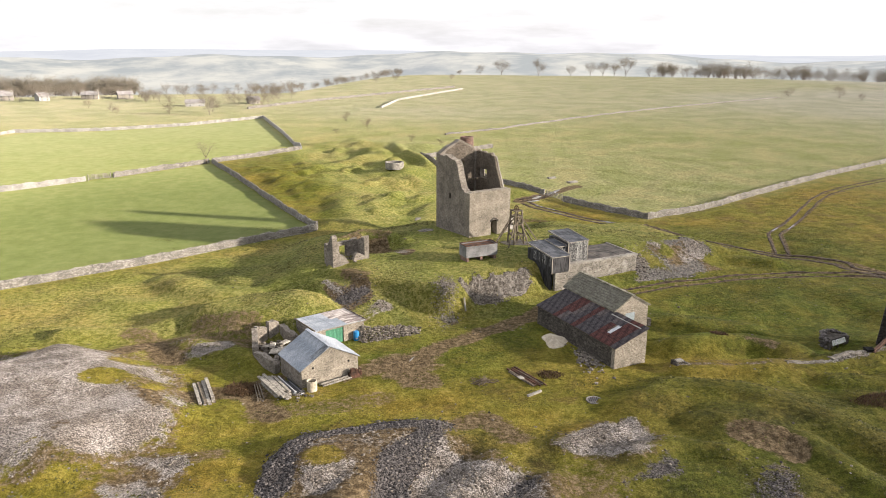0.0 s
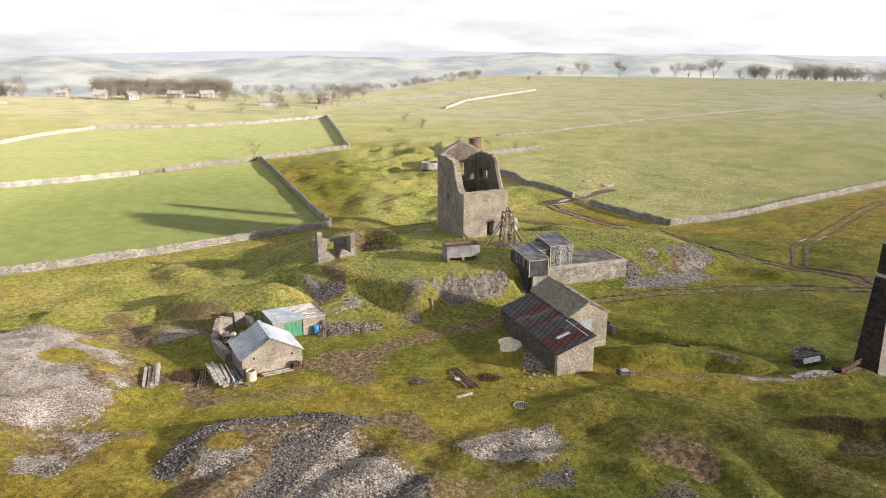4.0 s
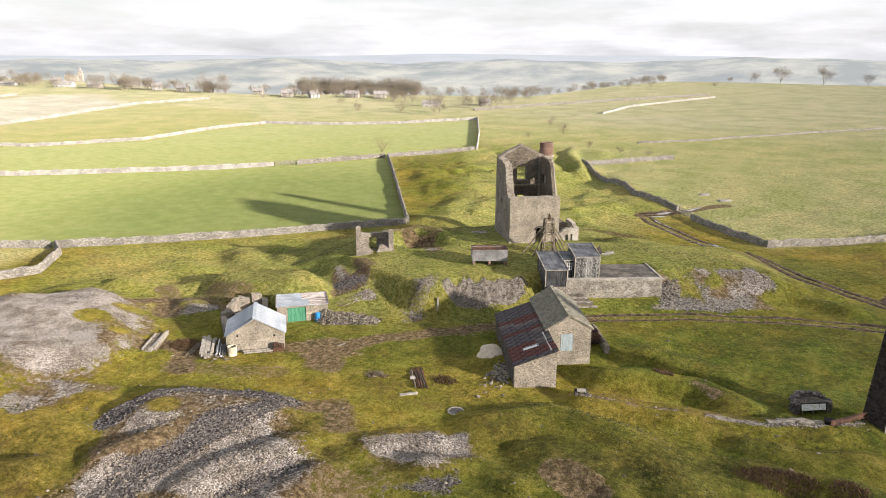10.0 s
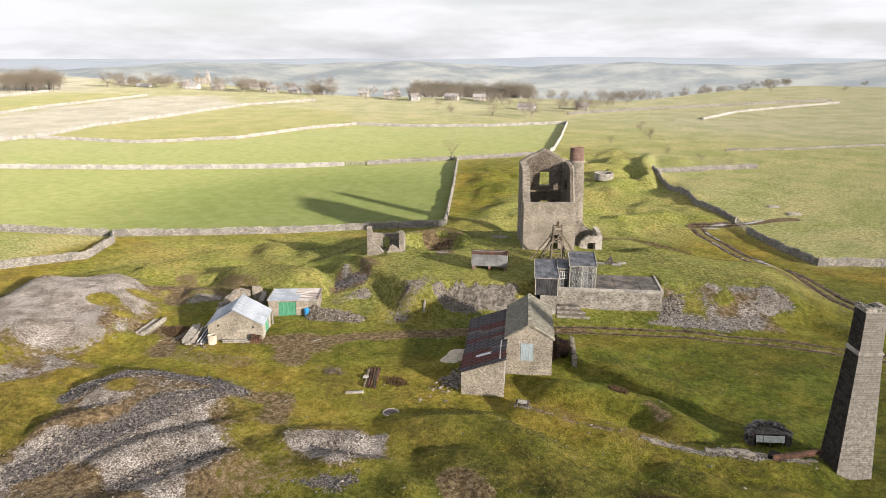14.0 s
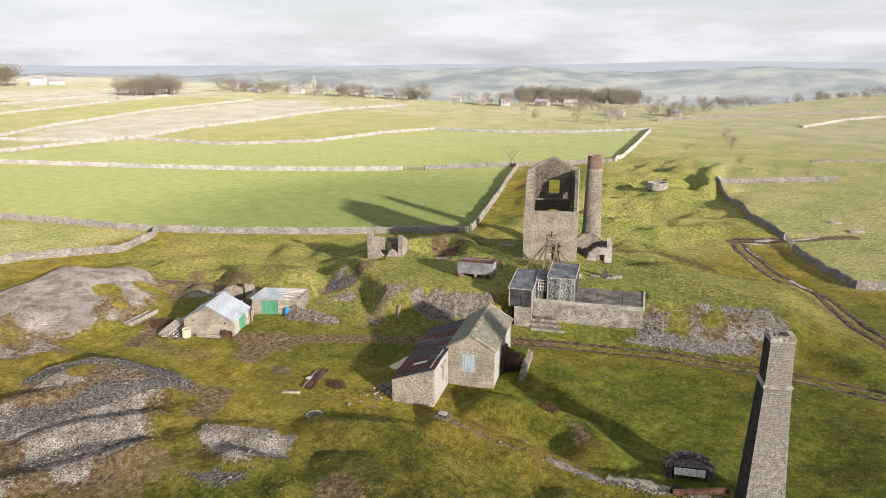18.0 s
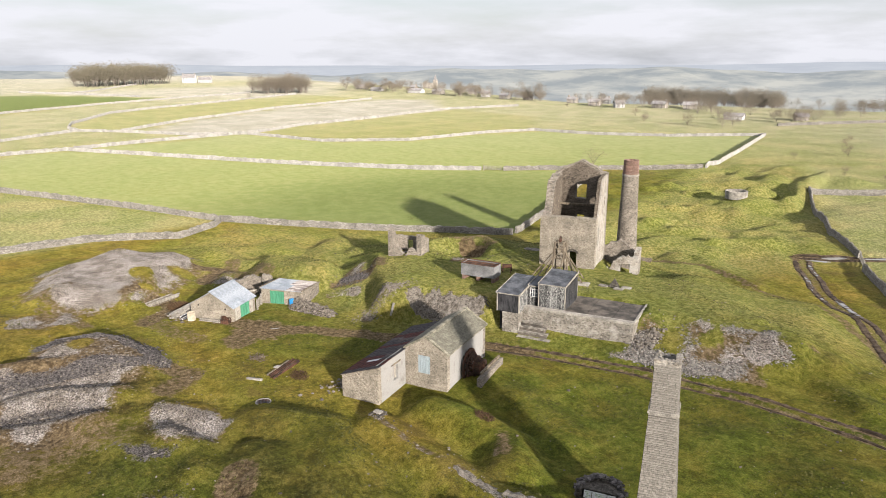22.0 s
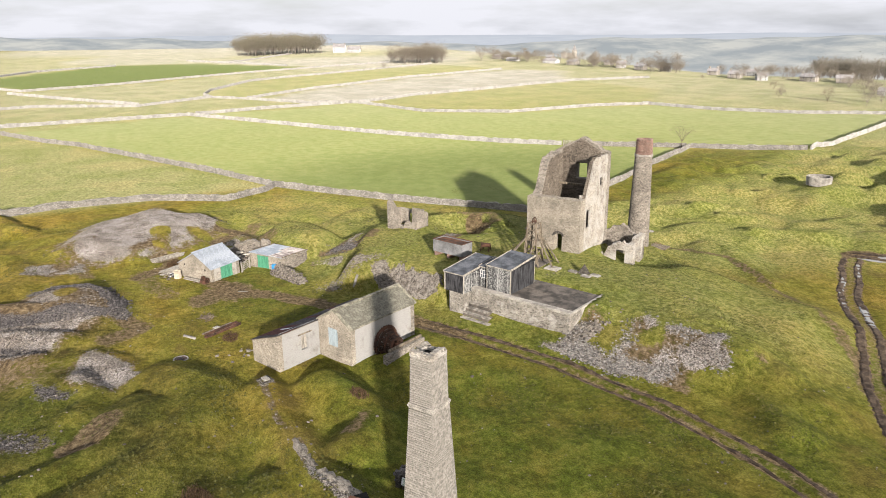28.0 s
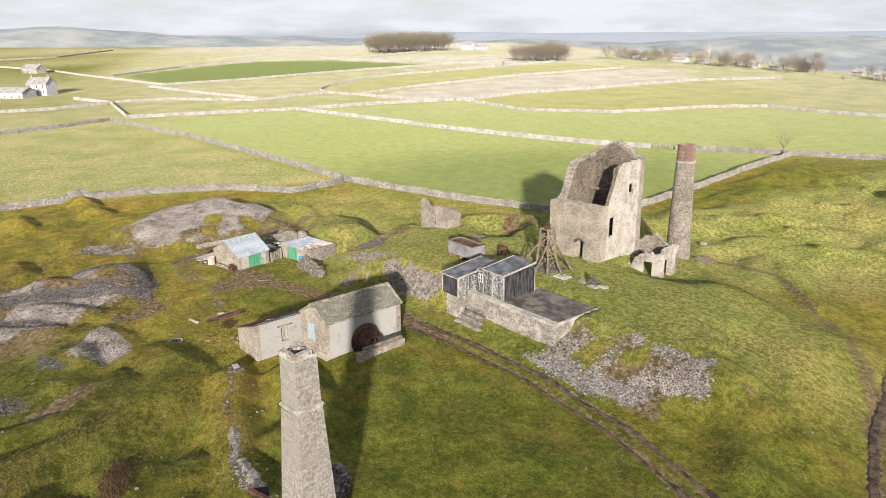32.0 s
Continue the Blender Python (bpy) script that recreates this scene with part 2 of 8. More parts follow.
    drift = ramp_node(n, ((0.40, (0.82, 0.90, 0.64)), (0.5, (0.98, 1.0, 0.92)), (0.60, (1.16, 1.06, 1.02))))
    l.new(n10.outputs["Fac"], drift.inputs[0])
    col = mix_node(n, l, k.outputs[1], col, mix_node(n, l, 0.85, tus.outputs[0], drift.outputs[0], "MULTIPLY"))
    # pale fields, and the haze of distance put into the pasture colour
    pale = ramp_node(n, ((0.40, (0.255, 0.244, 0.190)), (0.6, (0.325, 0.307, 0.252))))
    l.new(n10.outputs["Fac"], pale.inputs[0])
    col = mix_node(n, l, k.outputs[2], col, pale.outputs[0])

    def edged(value, spread=0.5):
        a = n.new("ShaderNodeMath")
        a.operation = "MULTIPLY_ADD"
        l.new(n05.outputs["Fac"], a.inputs[0])
        a.inputs[1].default_value = spread
        l.new(value, a.inputs[2])
        s = ramp_node(n, ((0.45 + spread * 0.5 - 0.07, (0, 0, 0)), (0.45 + spread * 0.5 + 0.07, (1, 1, 1))))
        l.new(a.outputs[0], s.inputs[0])
        return s.outputs[0]

    earth = ramp_node(n, ((0.40, (0.056, 0.039, 0.021)), (0.52, (0.120, 0.087, 0.047)), (0.62, (0.182, 0.138, 0.083))))
    l.new(n05.outputs["Fac"], earth.inputs[0])
    col = mix_node(n, l, edged(z.outputs[0], 0.7), col, earth.outputs[0])
    waste = ramp_node(n, ((0.40, (0.098, 0.089, 0.081)), (0.5, (0.208, 0.191, 0.176)), (0.60, (0.33, 0.306, 0.284))))
    l.new(n01.outputs["Fac"], waste.inputs[0])
    dull = ramp_node(n, ((0.42, (0.56, 0.51, 0.45)), (0.58, (1.12, 1.10, 1.08))))
    l.new(n2.outputs["Fac"], dull.inputs[0])
    gravel = mix_node(n, l, 0.8, waste.outputs[0], dull.outputs[0], "MULTIPLY")
    col = mix_node(n, l, edged(z.outputs[1], 0.8), col, gravel)
    slag = ramp_node(n, ((0.41, (0.020, 0.018, 0.018)), (0.59, (0.115, 0.104, 0.098))))
    l.new(n01.outputs["Fac"], slag.inputs[0])
    col = mix_node(n, l, edged(z.outputs[2], 0.8), col, slag.outputs[0])
    grain = ramp_node(n, ((0.41, (0.66, 0.66, 0.66)), (0.59, (1.30, 1.30, 1.30))))
    l.new(n01.outputs["Fac"], grain.inputs[0])
    calm = n.new("ShaderNodeMath")
    calm.operation = "MULTIPLY_ADD"
    l.new(k.outputs[0], calm.inputs[0])
    calm.inputs[1].default_value, calm.inputs[2].default_value = -0.78, 0.9
    col = mix_node(n, l, calm.outputs[0], col, grain.outputs[0], "MULTIPLY")
    l.new(col, b.inputs["Base Color"])
    b.inputs["Roughness"].default_value = 0.95
    b.inputs["Specular IOR Level"].default_value = 0.1
    b.inputs["Diffuse Roughness"].default_value = 1.0
    b1 = n.new("ShaderNodeBump")
    b1.inputs["Distance"].default_value = 0.26
    l.new(n05.outputs["Fac"], b1.inputs["Height"])
    l.new(calm.outputs[0], b1.inputs["Strength"])
    b0 = n.new("ShaderNodeBump")
    b0.inputs["Distance"].default_value = 0.42
    l.new(n2.outputs["Fac"], b0.inputs["Height"])
    l.new(calm.outputs[0], b0.inputs["Strength"])
    l.new(b0.outputs[0], b1.inputs["Normal"])
    b2 = n.new("ShaderNodeBump")
    b2.inputs["Distance"].default_value, b2.inputs["Strength"].default_value = 0.12, 0.7
    l.new(n01.outputs["Fac"], b2.inputs["Height"])
    l.new(b1.outputs[0], b2.inputs["Normal"])
    l.new(b2.outputs[0], b.inputs["Normal"])
    return m


GROUND = ground_material()
STONE = masonry("grey_limestone_rubble", (0.115, 0.10, 0.083), (0.285, 0.258, 0.218), (0.235, 0.215, 0.183))
BUFF = masonry("buff_limestone_rubble", (0.15, 0.132, 0.104), (0.325, 0.294, 0.24), (0.28, 0.256, 0.212), size=(7.0, 7.0, 9.5))
LIME = masonry("limewashed_rubble", (0.16, 0.143, 0.119), (0.36, 0.333, 0.285), (0.33, 0.308, 0.268), wash=0.34, washed=(0.345, 0.330, 0.297))
WASHED = masonry("thick_limewash_on_rubble", (0.16, 0.15, 0.135), (0.29, 0.275, 0.25), (0.27, 0.26, 0.24), wash=0.6, washed=(0.27, 0.265, 0.25), relief=0.8)
DRYSTONE = masonry("dry_stone", (0.17, 0.16, 0.143), (0.36, 0.345, 0.31), (0.13, 0.12, 0.105), size=(3.8, 3.8, 6.0), relief=1.0)
PLATSTONE = masonry("grey_platform_rubble", (0.11, 0.10, 0.085), (0.30, 0.28, 0.24), (0.24, 0.225, 0.195), wash=0.22, washed=(0.36, 0.345, 0.31))
# paler copy of the dry stone, with distance haze in its colour
FARWALL = masonry("haze_paled_dry_stone", (0.31, 0.303, 0.28), (0.39, 0.382, 0.353), (0.29, 0.283, 0.26), size=(3.8, 3.8, 6.0), relief=0.4)
# dark stone; on the shelter and lean-to side its darkness stands for shade
DARKSTONE = masonry("dark_and_shaded_rubble", (0.038, 0.034, 0.029), (0.135, 0.122, 0.104), (0.06, 0.055, 0.047))
# brown inner stone, made darker to carry the shade of the interior
SHADESTONE = masonry("shade_brown_rubble", (0.060, 0.049, 0.038), (0.185, 0.158, 0.125), (0.15, 0.13, 0.105))
BRICK = masonry("old_red_brick", (0.12, 0.07, 0.055), (0.235, 0.14, 0.11), (0.28, 0.22, 0.18), size=(5, 5, 12), relief=0.3)
SLATE = plain("stone_slates", (0.10, 0.094, 0.070), (0.23, 0.215, 0.165), 1.4, 0.8, 0, 0.4, 9)
TAR = plain("tarred_boards", (0.012, 0.012, 0.013), (0.055, 0.055, 0.058), 1.5, 0.55, 0, 0.3, 16, (3, 3, 0.6))
FELT = plain("grey_roofing_felt", (0.035, 0.039, 0.045), (0.10, 0.106, 0.118), 0.8, 0.85, 0, 0.2, 12)
WHITE = plain("white_paint", (0.38, 0.385, 0.385), (0.52, 0.52, 0.515), 3, 0.6, 0, 0.15, 20)
PALEPAINT = plain("faded_blue_white_paint", (0.17, 0.21, 0.22), (0.25, 0.29, 0.305), 2, 0.7, 0, 0.2, 14, (5, 5, 0.5))
GREEN = plain("green_paint", (0.045, 0.17, 0.10), (0.085, 0.26, 0.16), 1.4, 0.6, 0, 0.2, 18, (4, 4, 0.4))
TIN = plain("galvanised_sheet", (0.205, 0.235, 0.265), (0.315, 0.34, 0.37), 0.8, 0.5, 0.15, 0.15, 10)
RUST = plain("rusted_iron", (0.032, 0.020, 0.014), (0.10, 0.050, 0.032), 1.5, 0.85, 0.1, 0.4, 12)
TIMBER = plain("weathered_timber", (0.075, 0.060, 0.043), (0.19, 0.158, 0.115), 2.0, 0.85, 0, 0.4, 20, (3, 3, 0.5))
OLDWOOD = plain("grey_old_timber", (0.15, 0.137, 0.115), (0.32, 0.295, 0.25), 2.0, 0.85, 0, 0.4, 20, (3, 3, 0.5))
CONCRETE = plain("old_concrete", (0.17, 0.158, 0.137), (0.31, 0.29, 0.25), 1.2, 0.9, 0, 0.3, 14)
DARKSLAB = plain("damp_concrete_slab", (0.04, 0.036, 0.031), (0.115, 0.10, 0.084), 0.9, 0.7, 0, 0.3, 12)
GALV = plain("grey_tank_plate", (0.12, 0.12, 0.12), (0.20, 0.20, 0.20), 0.9, 0.6, 0.1, 0.2, 10)
BLUE = plain("blue_plastic", (0.02, 0.16, 0.36), (0.03, 0.22, 0.46), 3, 0.4, 0, 0.05)
# near-black filling: the shade of holes and flues put into colour
VOID = plain("hole_shade_black", (0.006, 0.006, 0.005), (0.014, 0.013, 0.012), 2, 0.95)
BOARD = plain("printed_panel", (0.50, 0.51, 0.49), (0.62, 0.63, 0.61), 5, 0.4, 0, 0.0)
PRINT = plain("printed_picture", (0.22, 0.32, 0.22), (0.55, 0.58, 0.45), 9, 0.4, 0, 0.0)
ROCK = pieces("loose_stone", (0.048, 0.041, 0.033), (0.225, 0.198, 0.165), random_by="island")
DARKROCK = pieces("dark_loose_stone", (0.018, 0.016, 0.016), (0.15, 0.136, 0.128), random_by="island")
ASHLAR = pieces("chimney_stone", (0.165, 0.152, 0.13), (0.215, 0.20, 0.174), random_by="Object Info")
ASHLAR_ALL = pieces("chimney_stonework", (0.165, 0.152, 0.13), (0.215, 0.20, 0.174), random_by="island")
# near-black copy of the chimney stone: shade put into the sunless face's colour
SHADEFACE = pieces("shaded_chimney_stone", (0.012, 0.010, 0.009), (0.042, 0.036, 0.030), random_by="island")
BARK = plain("winter_bark", (0.085, 0.066, 0.048), (0.17, 0.135, 0.10), 2, 0.95, 0, 0.3)
TWIG = pieces("winter_twigs", (0.10, 0.075, 0.055), (0.23, 0.18, 0.135), random_by="island")
PINE = pieces("grey_brown_twigs", (0.13, 0.118, 0.092), (0.245, 0.22, 0.175), random_by="island")
BRACKEN = pieces("dead_bracken", (0.040, 0.024, 0.013), (0.125, 0.078, 0.040), random_by="island", relief=0.0)
TUFT = pieces("grass_tufts", (0.035, 0.040, 0.008), (0.115, 0.108, 0.028), random_by="island", relief=0.0)
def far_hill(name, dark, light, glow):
    """Moorland with miles of bright haze put into pale colours and a faint glow: patchwork fields."""
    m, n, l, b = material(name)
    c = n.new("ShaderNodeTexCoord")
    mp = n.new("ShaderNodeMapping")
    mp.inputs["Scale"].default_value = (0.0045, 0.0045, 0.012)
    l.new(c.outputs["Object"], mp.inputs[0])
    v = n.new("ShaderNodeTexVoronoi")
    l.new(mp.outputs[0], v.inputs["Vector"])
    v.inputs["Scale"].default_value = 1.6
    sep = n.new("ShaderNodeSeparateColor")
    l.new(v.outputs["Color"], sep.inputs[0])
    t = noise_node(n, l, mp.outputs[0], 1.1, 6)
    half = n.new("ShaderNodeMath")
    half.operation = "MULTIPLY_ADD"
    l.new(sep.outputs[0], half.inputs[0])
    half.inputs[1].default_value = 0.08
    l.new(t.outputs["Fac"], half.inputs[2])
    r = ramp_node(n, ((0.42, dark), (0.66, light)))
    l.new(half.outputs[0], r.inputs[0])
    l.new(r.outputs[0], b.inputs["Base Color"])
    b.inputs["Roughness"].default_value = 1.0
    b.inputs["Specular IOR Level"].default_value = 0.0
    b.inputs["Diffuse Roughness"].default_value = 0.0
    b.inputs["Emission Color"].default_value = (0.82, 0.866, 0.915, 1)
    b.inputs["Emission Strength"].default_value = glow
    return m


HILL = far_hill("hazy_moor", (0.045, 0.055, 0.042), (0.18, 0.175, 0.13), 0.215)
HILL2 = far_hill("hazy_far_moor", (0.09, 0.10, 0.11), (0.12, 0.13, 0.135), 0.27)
WATER, wtn, wtl, wtb = material("standing_water")
# pale base colour carries part of the bright sky reflection
wtb.inputs["Base Color"].default_value, wtb.inputs["Roughness"].default_value = (0.19, 0.185, 0.17, 1), 0.03
wtb.inputs["Specular IOR Level"].default_value = 0.5
HOUSE = plain("pale_render", (0.33, 0.325, 0.31), (0.45, 0.443, 0.425), 0.3, 0.9)
# village stone and slate, lightened a little to take in the haze
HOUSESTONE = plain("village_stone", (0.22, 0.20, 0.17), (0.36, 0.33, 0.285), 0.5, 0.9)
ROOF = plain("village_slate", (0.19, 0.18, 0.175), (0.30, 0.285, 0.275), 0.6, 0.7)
PANE = plain("dark_glazing", (0.03, 0.035, 0.04), (0.06, 0.07, 0.08), 2, 0.15)


# ---- building helpers ----
def part(name, bm, mat, parent=None, label=""):
    """Links a bmesh as one mesh object, under a thing or a part if there is one."""
    data = bpy.data.meshes.new(name)
    if name.endswith(("wall", "stonework")) and len(bm.verts) > 8:
        bmesh.ops.remove_doubles(bm, verts=bm.verts, dist=0.002)
    bm.normal_update()
    bm.to_mesh(data)
    bm.free()
    data.materials.append(mat)
    ob = new(name, data)
    if parent is not None:
        ob.parent = parent
    if label:
        tagged(ob, label)
    return ob


def thing(name, x, y, z, turn, label, category, group=""):
    ob = new(name)
    ob.matrix_world = pose(x, y, z, 0, 0, turn)
    ob.empty_display_size = 0.3
    return tagged(ob, label, category, group)


def sheet(name, verts, faces, mat, parent=None):
    data = bpy.data.meshes.new(name)
    data.from_pydata(verts, [], faces)
    data.materials.append(mat)
    ob = new(name, data)
    ob.parent = parent
    return ob


def hexa(bm, low, high):
    """A solid from four lower and four upper corners, both in one turning order."""
    a = [bm.verts.new(p) for p in low]
    b = [bm.verts.new(p) for p in high]
    bm.faces.new(a[::-1])
    bm.faces.new(b)
    for i in range(4):
        j = (i + 1) % 4
        bm.faces.new((a[i], a[j], b[j], b[i]))


def box(bm, x0, x1, y0, y1, z0, z1, lean=0.0):
    hexa(bm, [(x0, y0, z0), (x1, y0, z0), (x1, y1, z0), (x0, y1, z0)],
         [(x0 + lean, y0 + lean, z1), (x1 - lean, y0 + lean, z1), (x1 - lean, y1 - lean, z1), (x0 + lean, y1 - lean, z1)])


def bar(bm, a, b, w, h=None):
    """A beam from a to b."""
    a, b = Vector(a), Vector(b)
    d = (b - a).normalized()
    side = d.cross(Vector((0, 0, 1)) if abs(d.z) < 0.95 else Vector((1, 0, 0))).normalized() * w / 2
    up = side.cross(d).normalized() * (h or w) / 2
    hexa(bm, [a - side - up, a + side - up, a + side + up, a - side + up], [b - side - up, b + side - up, b + side + up, b - side + up])


def tube(bm, x, y, z0, z1, r0, r1, n=24, ragged=0.0):
    low, high = [], []
    for i in range(n):
        c, s = math.cos(2 * math.pi * i / n), math.sin(2 * math.pi * i / n)
        low.append(bm.verts.new((x + r0 * c, y + r0 * s, z0)))
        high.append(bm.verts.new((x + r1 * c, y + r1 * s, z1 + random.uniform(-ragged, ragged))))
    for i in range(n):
        j = (i + 1) % n
        bm.faces.new((low[i], low[j], high[j], high[i]))
    return low, high


def ring(bm, x, y, z0, z1, r0, r1, wall, n=24, ragged=0.0):
    """A hollow round wall with a flat top."""
    o0, o1 = tube(bm, x, y, z0, z1, r0, r1, n, ragged)
    i0, i1 = tube(bm, x, y, z0, z1, r0 - wall, r1 - wall, n)
    for i in range(n):
        i1[i].co.z = o1[i].co.z
    for i in range(n):
        j = (i + 1) % n
        bm.faces.new((o1[i], o1[j], i1[j], i1[i]))
        bm.faces.new((o0[j], o0[i], i0[i], i0[j]))
    for f in bm.faces:
        f.normal_update()
    bmesh.ops.recalc_face_normals(bm, faces=bm.faces)


def wall(bm, p, q, thick, z0, profile, holes=()):
    """A wall from p to q, standing to the left of that line, under a profile of (way, height); holes: way from, way to, z from, z to."""
    p, q = Vector(p), Vector(q)
    d = (q - p).normalized()
    side = Vector((-d.y, d.x)) * thick
    length = (q - p).length
    ways, tops = [s for s, z in profile], [z for s, z in profile]
    cuts = sorted({0.0, length, *[s for s in ways if 0 < s < length], *[e for h in holes for e in h[:2]]})
    for a, b in zip(cuts, cuts[1:]):
        if b - a < 0.003:
            continue
        ta, tb = np.interp([a + 1e-6, b - 1e-6], ways, tops)
        spans, start = [], z0
        for h in sorted((h for h in holes if h[0] < b - 1e-6 and h[1] > a + 1e-6), key=lambda h: h[2]):
            if h[2] > start + 0.003:
                spans.append((start, h[2], h[2]))
            start = h[3]
        if min(ta, tb) > start:
            spans.append((start, ta, tb))
        for low, ha, hb in spans:
            A, B = p + d * a, p + d * b
            hexa(bm, [(A.x, A.y, low), (B.x, B.y, low), (B.x + side.x, B.y + side.y, low), (A.x + side.x, A.y + side.y, low)],
                 [(A.x, A.y, ha), (B.x, B.y, hb), (B.x + side.x, B.y + side.y, hb), (A.x + side.x, A.y + side.y, ha)])


def ragged(points, step, amount, seed):
    """A broken wall top: the profile cut into short steps with an uneven height."""
    rnd = random.Random(seed)
    s = np.arange(points[0][0], points[-1][0] + 1e-6, step)
    z = np.interp(s, [a for a, b in points], [b for a, b in points])
    return [(float(a), float(b) + rnd.uniform(-amount, amount)) for a, b in zip(s, z)]


ICO_V = []
ICO_F = []
_b = bmesh.new()
bmesh.ops.create_icosphere(_b, subdivisions=1, radius=1.0)
ICO_V = np.array([v.co[:] for v in _b.verts])
ICO_F = np.array([[v.index for v in f.verts] for f in _b.faces])
_b.free()


def stones(name, places, sizes, mat, seed, flat=0.7, parent=None):
    """Loose stones of all shapes in one mesh."""
    rng = np.random.default_rng(seed)
    n, k = len(places), len(ICO_V)
    v = ICO_V[None] * (0.75 + 0.5 * rng.random((n, k, 1)))
    v = v * (sizes[:, None, None] * (0.65 + 0.7 * rng.random((n, 1, 3))) * np.array([1, 1, flat]))
    a = rng.random(n) * 6.283
    c, s = np.cos(a)[:, None], np.sin(a)[:, None]
    x, y = v[..., 0] * c - v[..., 1] * s, v[..., 0] * s + v[..., 1] * c
    v = np.stack([x, y, v[..., 2]], -1) + places[:, None]
    f = ICO_F[None] + (np.arange(n) * k)[:, None, None]
    return sheet(name, v.reshape(-1, 3).tolist(), f.reshape(-1, 3).tolist(), mat, parent)


# ---- the lie of the land ----
def smooth(t):
    t = np.clip(t, 0, 1)
    return t * t * (3 - 2 * t)


def inside(x, y, poly):
    """Signed distance to a polygon: positive inside."""
    d = np.full(np.shape(x), 1e9)
    odd = np.zeros(np.shape(x), bool)
    for (ax, ay), (bx, by) in zip(poly, poly[1:] + poly[:1]):
        ex, ey = bx - ax, by - ay
        t = np.clip(((x - ax) * ex + (y - ay) * ey) / (ex * ex + ey * ey), 0, 1)
        d = np.minimum(d, np.hypot(x - ax - t * ex, y - ay - t * ey))
        if ey:
            odd ^= ((ay > y) != (by > y)) & (x < ax + (y - ay) * ex / ey)
    return np.where(odd, d, -d)


def along(x, y, line):
    """Distance to an open line."""
    d = np.full(np.shape(x), 1e9)
    for (ax, ay), (bx, by) in zip(line, line[1:]):
        ex, ey = bx - ax, by - ay
        t = np.clip(((x - ax) * ex + (y - ay) * ey) / (ex * ex + ey * ey), 0, 1)
        d = np.minimum(d, np.hypot(x - ax - t * ex, y - ay - t * ey))
    return d


def lattice(x, y, seed):
    h = np.sin(x * 127.1 + y * 311.7 + seed * 74.7) * 43758.5453
    return h - np.floor(h)


def one_noise(x, y, wave, seed):
    """Soft noise of one size, -1 to 1."""
    c, s = math.cos(seed * 1.7), math.sin(seed * 1.7)
    x, y = (c * x - s * y) / wave + seed * 13.7, (s * x + c * y) / wave + seed * 7.9
    ix, iy = np.floor(x), np.floor(y)
    fx, fy = x - ix, y - iy
    fx, fy = fx * fx * (3 - 2 * fx), fy * fy * (3 - 2 * fy)
    low = lattice(ix, iy, seed) * (1 - fx) + lattice(ix + 1, iy, seed) * fx
    top = lattice(ix, iy + 1, seed) * (1 - fx) + lattice(ix + 1, iy + 1, seed) * fx
    return 2 * (low * (1 - fy) + top * fy) - 1


def hummocks(x, y, longest, shortest):
    """Uneven ground, about -1 to 1, from the longest to the shortest wave."""
    total, amp, seed = 0.0 * x, 1.0, 1.0
    while longest >= shortest:
        total = total + amp * one_noise(x, y, longest, seed)
        longest, amp, seed = longest / 2.1, amp * 0.55, seed + 1
    return total


PLATEAU = [(-13.5, 80), (-9, 76.8), (-3.5, 74.6), (0.4, 72.6), (1.6, 73.6), (1.8, 76.4), (4, 77.6), (9.5, 79.4), (11.6, 83.2), (22.6, 88.8), (26, 92), (30, 97.5), (24, 101), (14, 99), (9, 98), (4, 103), (-2, 101), (-5, 95), (-13, 88)]
SHOULDER = [(-16, 84), (-8, 78), (24, 92), (32, 98), (28, 108), (12, 104), (-2, 106), (-10, 100), (-16, 96)]
SHEDMOUND = [(-24, 69.8), (-21, 72.4), (-16, 72.8), (-13.4, 71), (-15, 69), (-20, 67.8)]
RINGBANK = [(-13.5, 88), (-14, 92), (-11.5, 95.5), (-8, 95), (-5.5, 92.5)]
HEAP = [(-26, 43.5), (-35, 47), (-39, 53.5), (-34, 58.5), (-27, 55), (-22, 49.5)]
FLUE = [(21.8, 58.6), (28.4, 58.9), (33.4, 59.6), (38.2, 61.0), (41.2, 62.6)]
TRACK = [(-8, 52.5), (-3.7, 57.5), (-2, 61.2), (1.5, 64.4), (7.5, 69.8), (12.9, 74.8), (17.4, 77.4), (21, 79.6), (26, 82.2), (31.4, 84.3), (36, 85.9), (41, 86.9), (46.8, 87.5), (58, 86.6), (90, 80)]
BACKTRACK = [(14.5, 134.5), (16.5, 131.5), (20.5, 126.5), (24.2, 121.6), (28.8, 117.3), (34.2, 111.6), (39.2, 105.8), (43.2, 101.8), (48.4, 97.2), (52, 92), (56.4, 86.4), (90, 66)]
LOOP = [(47.6, 98.4), (49.2, 103.1), (51.2, 109.5), (57.3, 117.3), (71.4, 136.9), (82, 146.8), (94.9, 155.7)]
FOOTPATH = [(-1, 115.4), (3, 118.2), (8.5, 119), (13, 118), (17.5, 116.6), (22, 115), (27.5, 112), (33.5, 108.6), (40, 103.4)]
FIELD = [(-60, 74.6), (-20.5, 109.6), (-57.6, 172), (-75, 150), (-113, 117), (-150, 90), (-181, 67), (-172, 40), (-160, 15), (-126, 38), (-91, 57.5)]
FIELD2 = [(-57.6, 172), (-40, 190), (-71, 270), (-92, 245), (-111, 232), (-137, 223), (-141, 169), (-158, 144), (-194, 131), (-189, 100), (-181, 67), (-150, 90), (-113, 117), (-75, 150)]
FIELD3 = [(-194, 131), (-158, 144), (-141, 169), (-142, 203), (-137, 223), (-180, 262), (-238, 258), (-228, 222), (-219, 195), (-213, 163)]
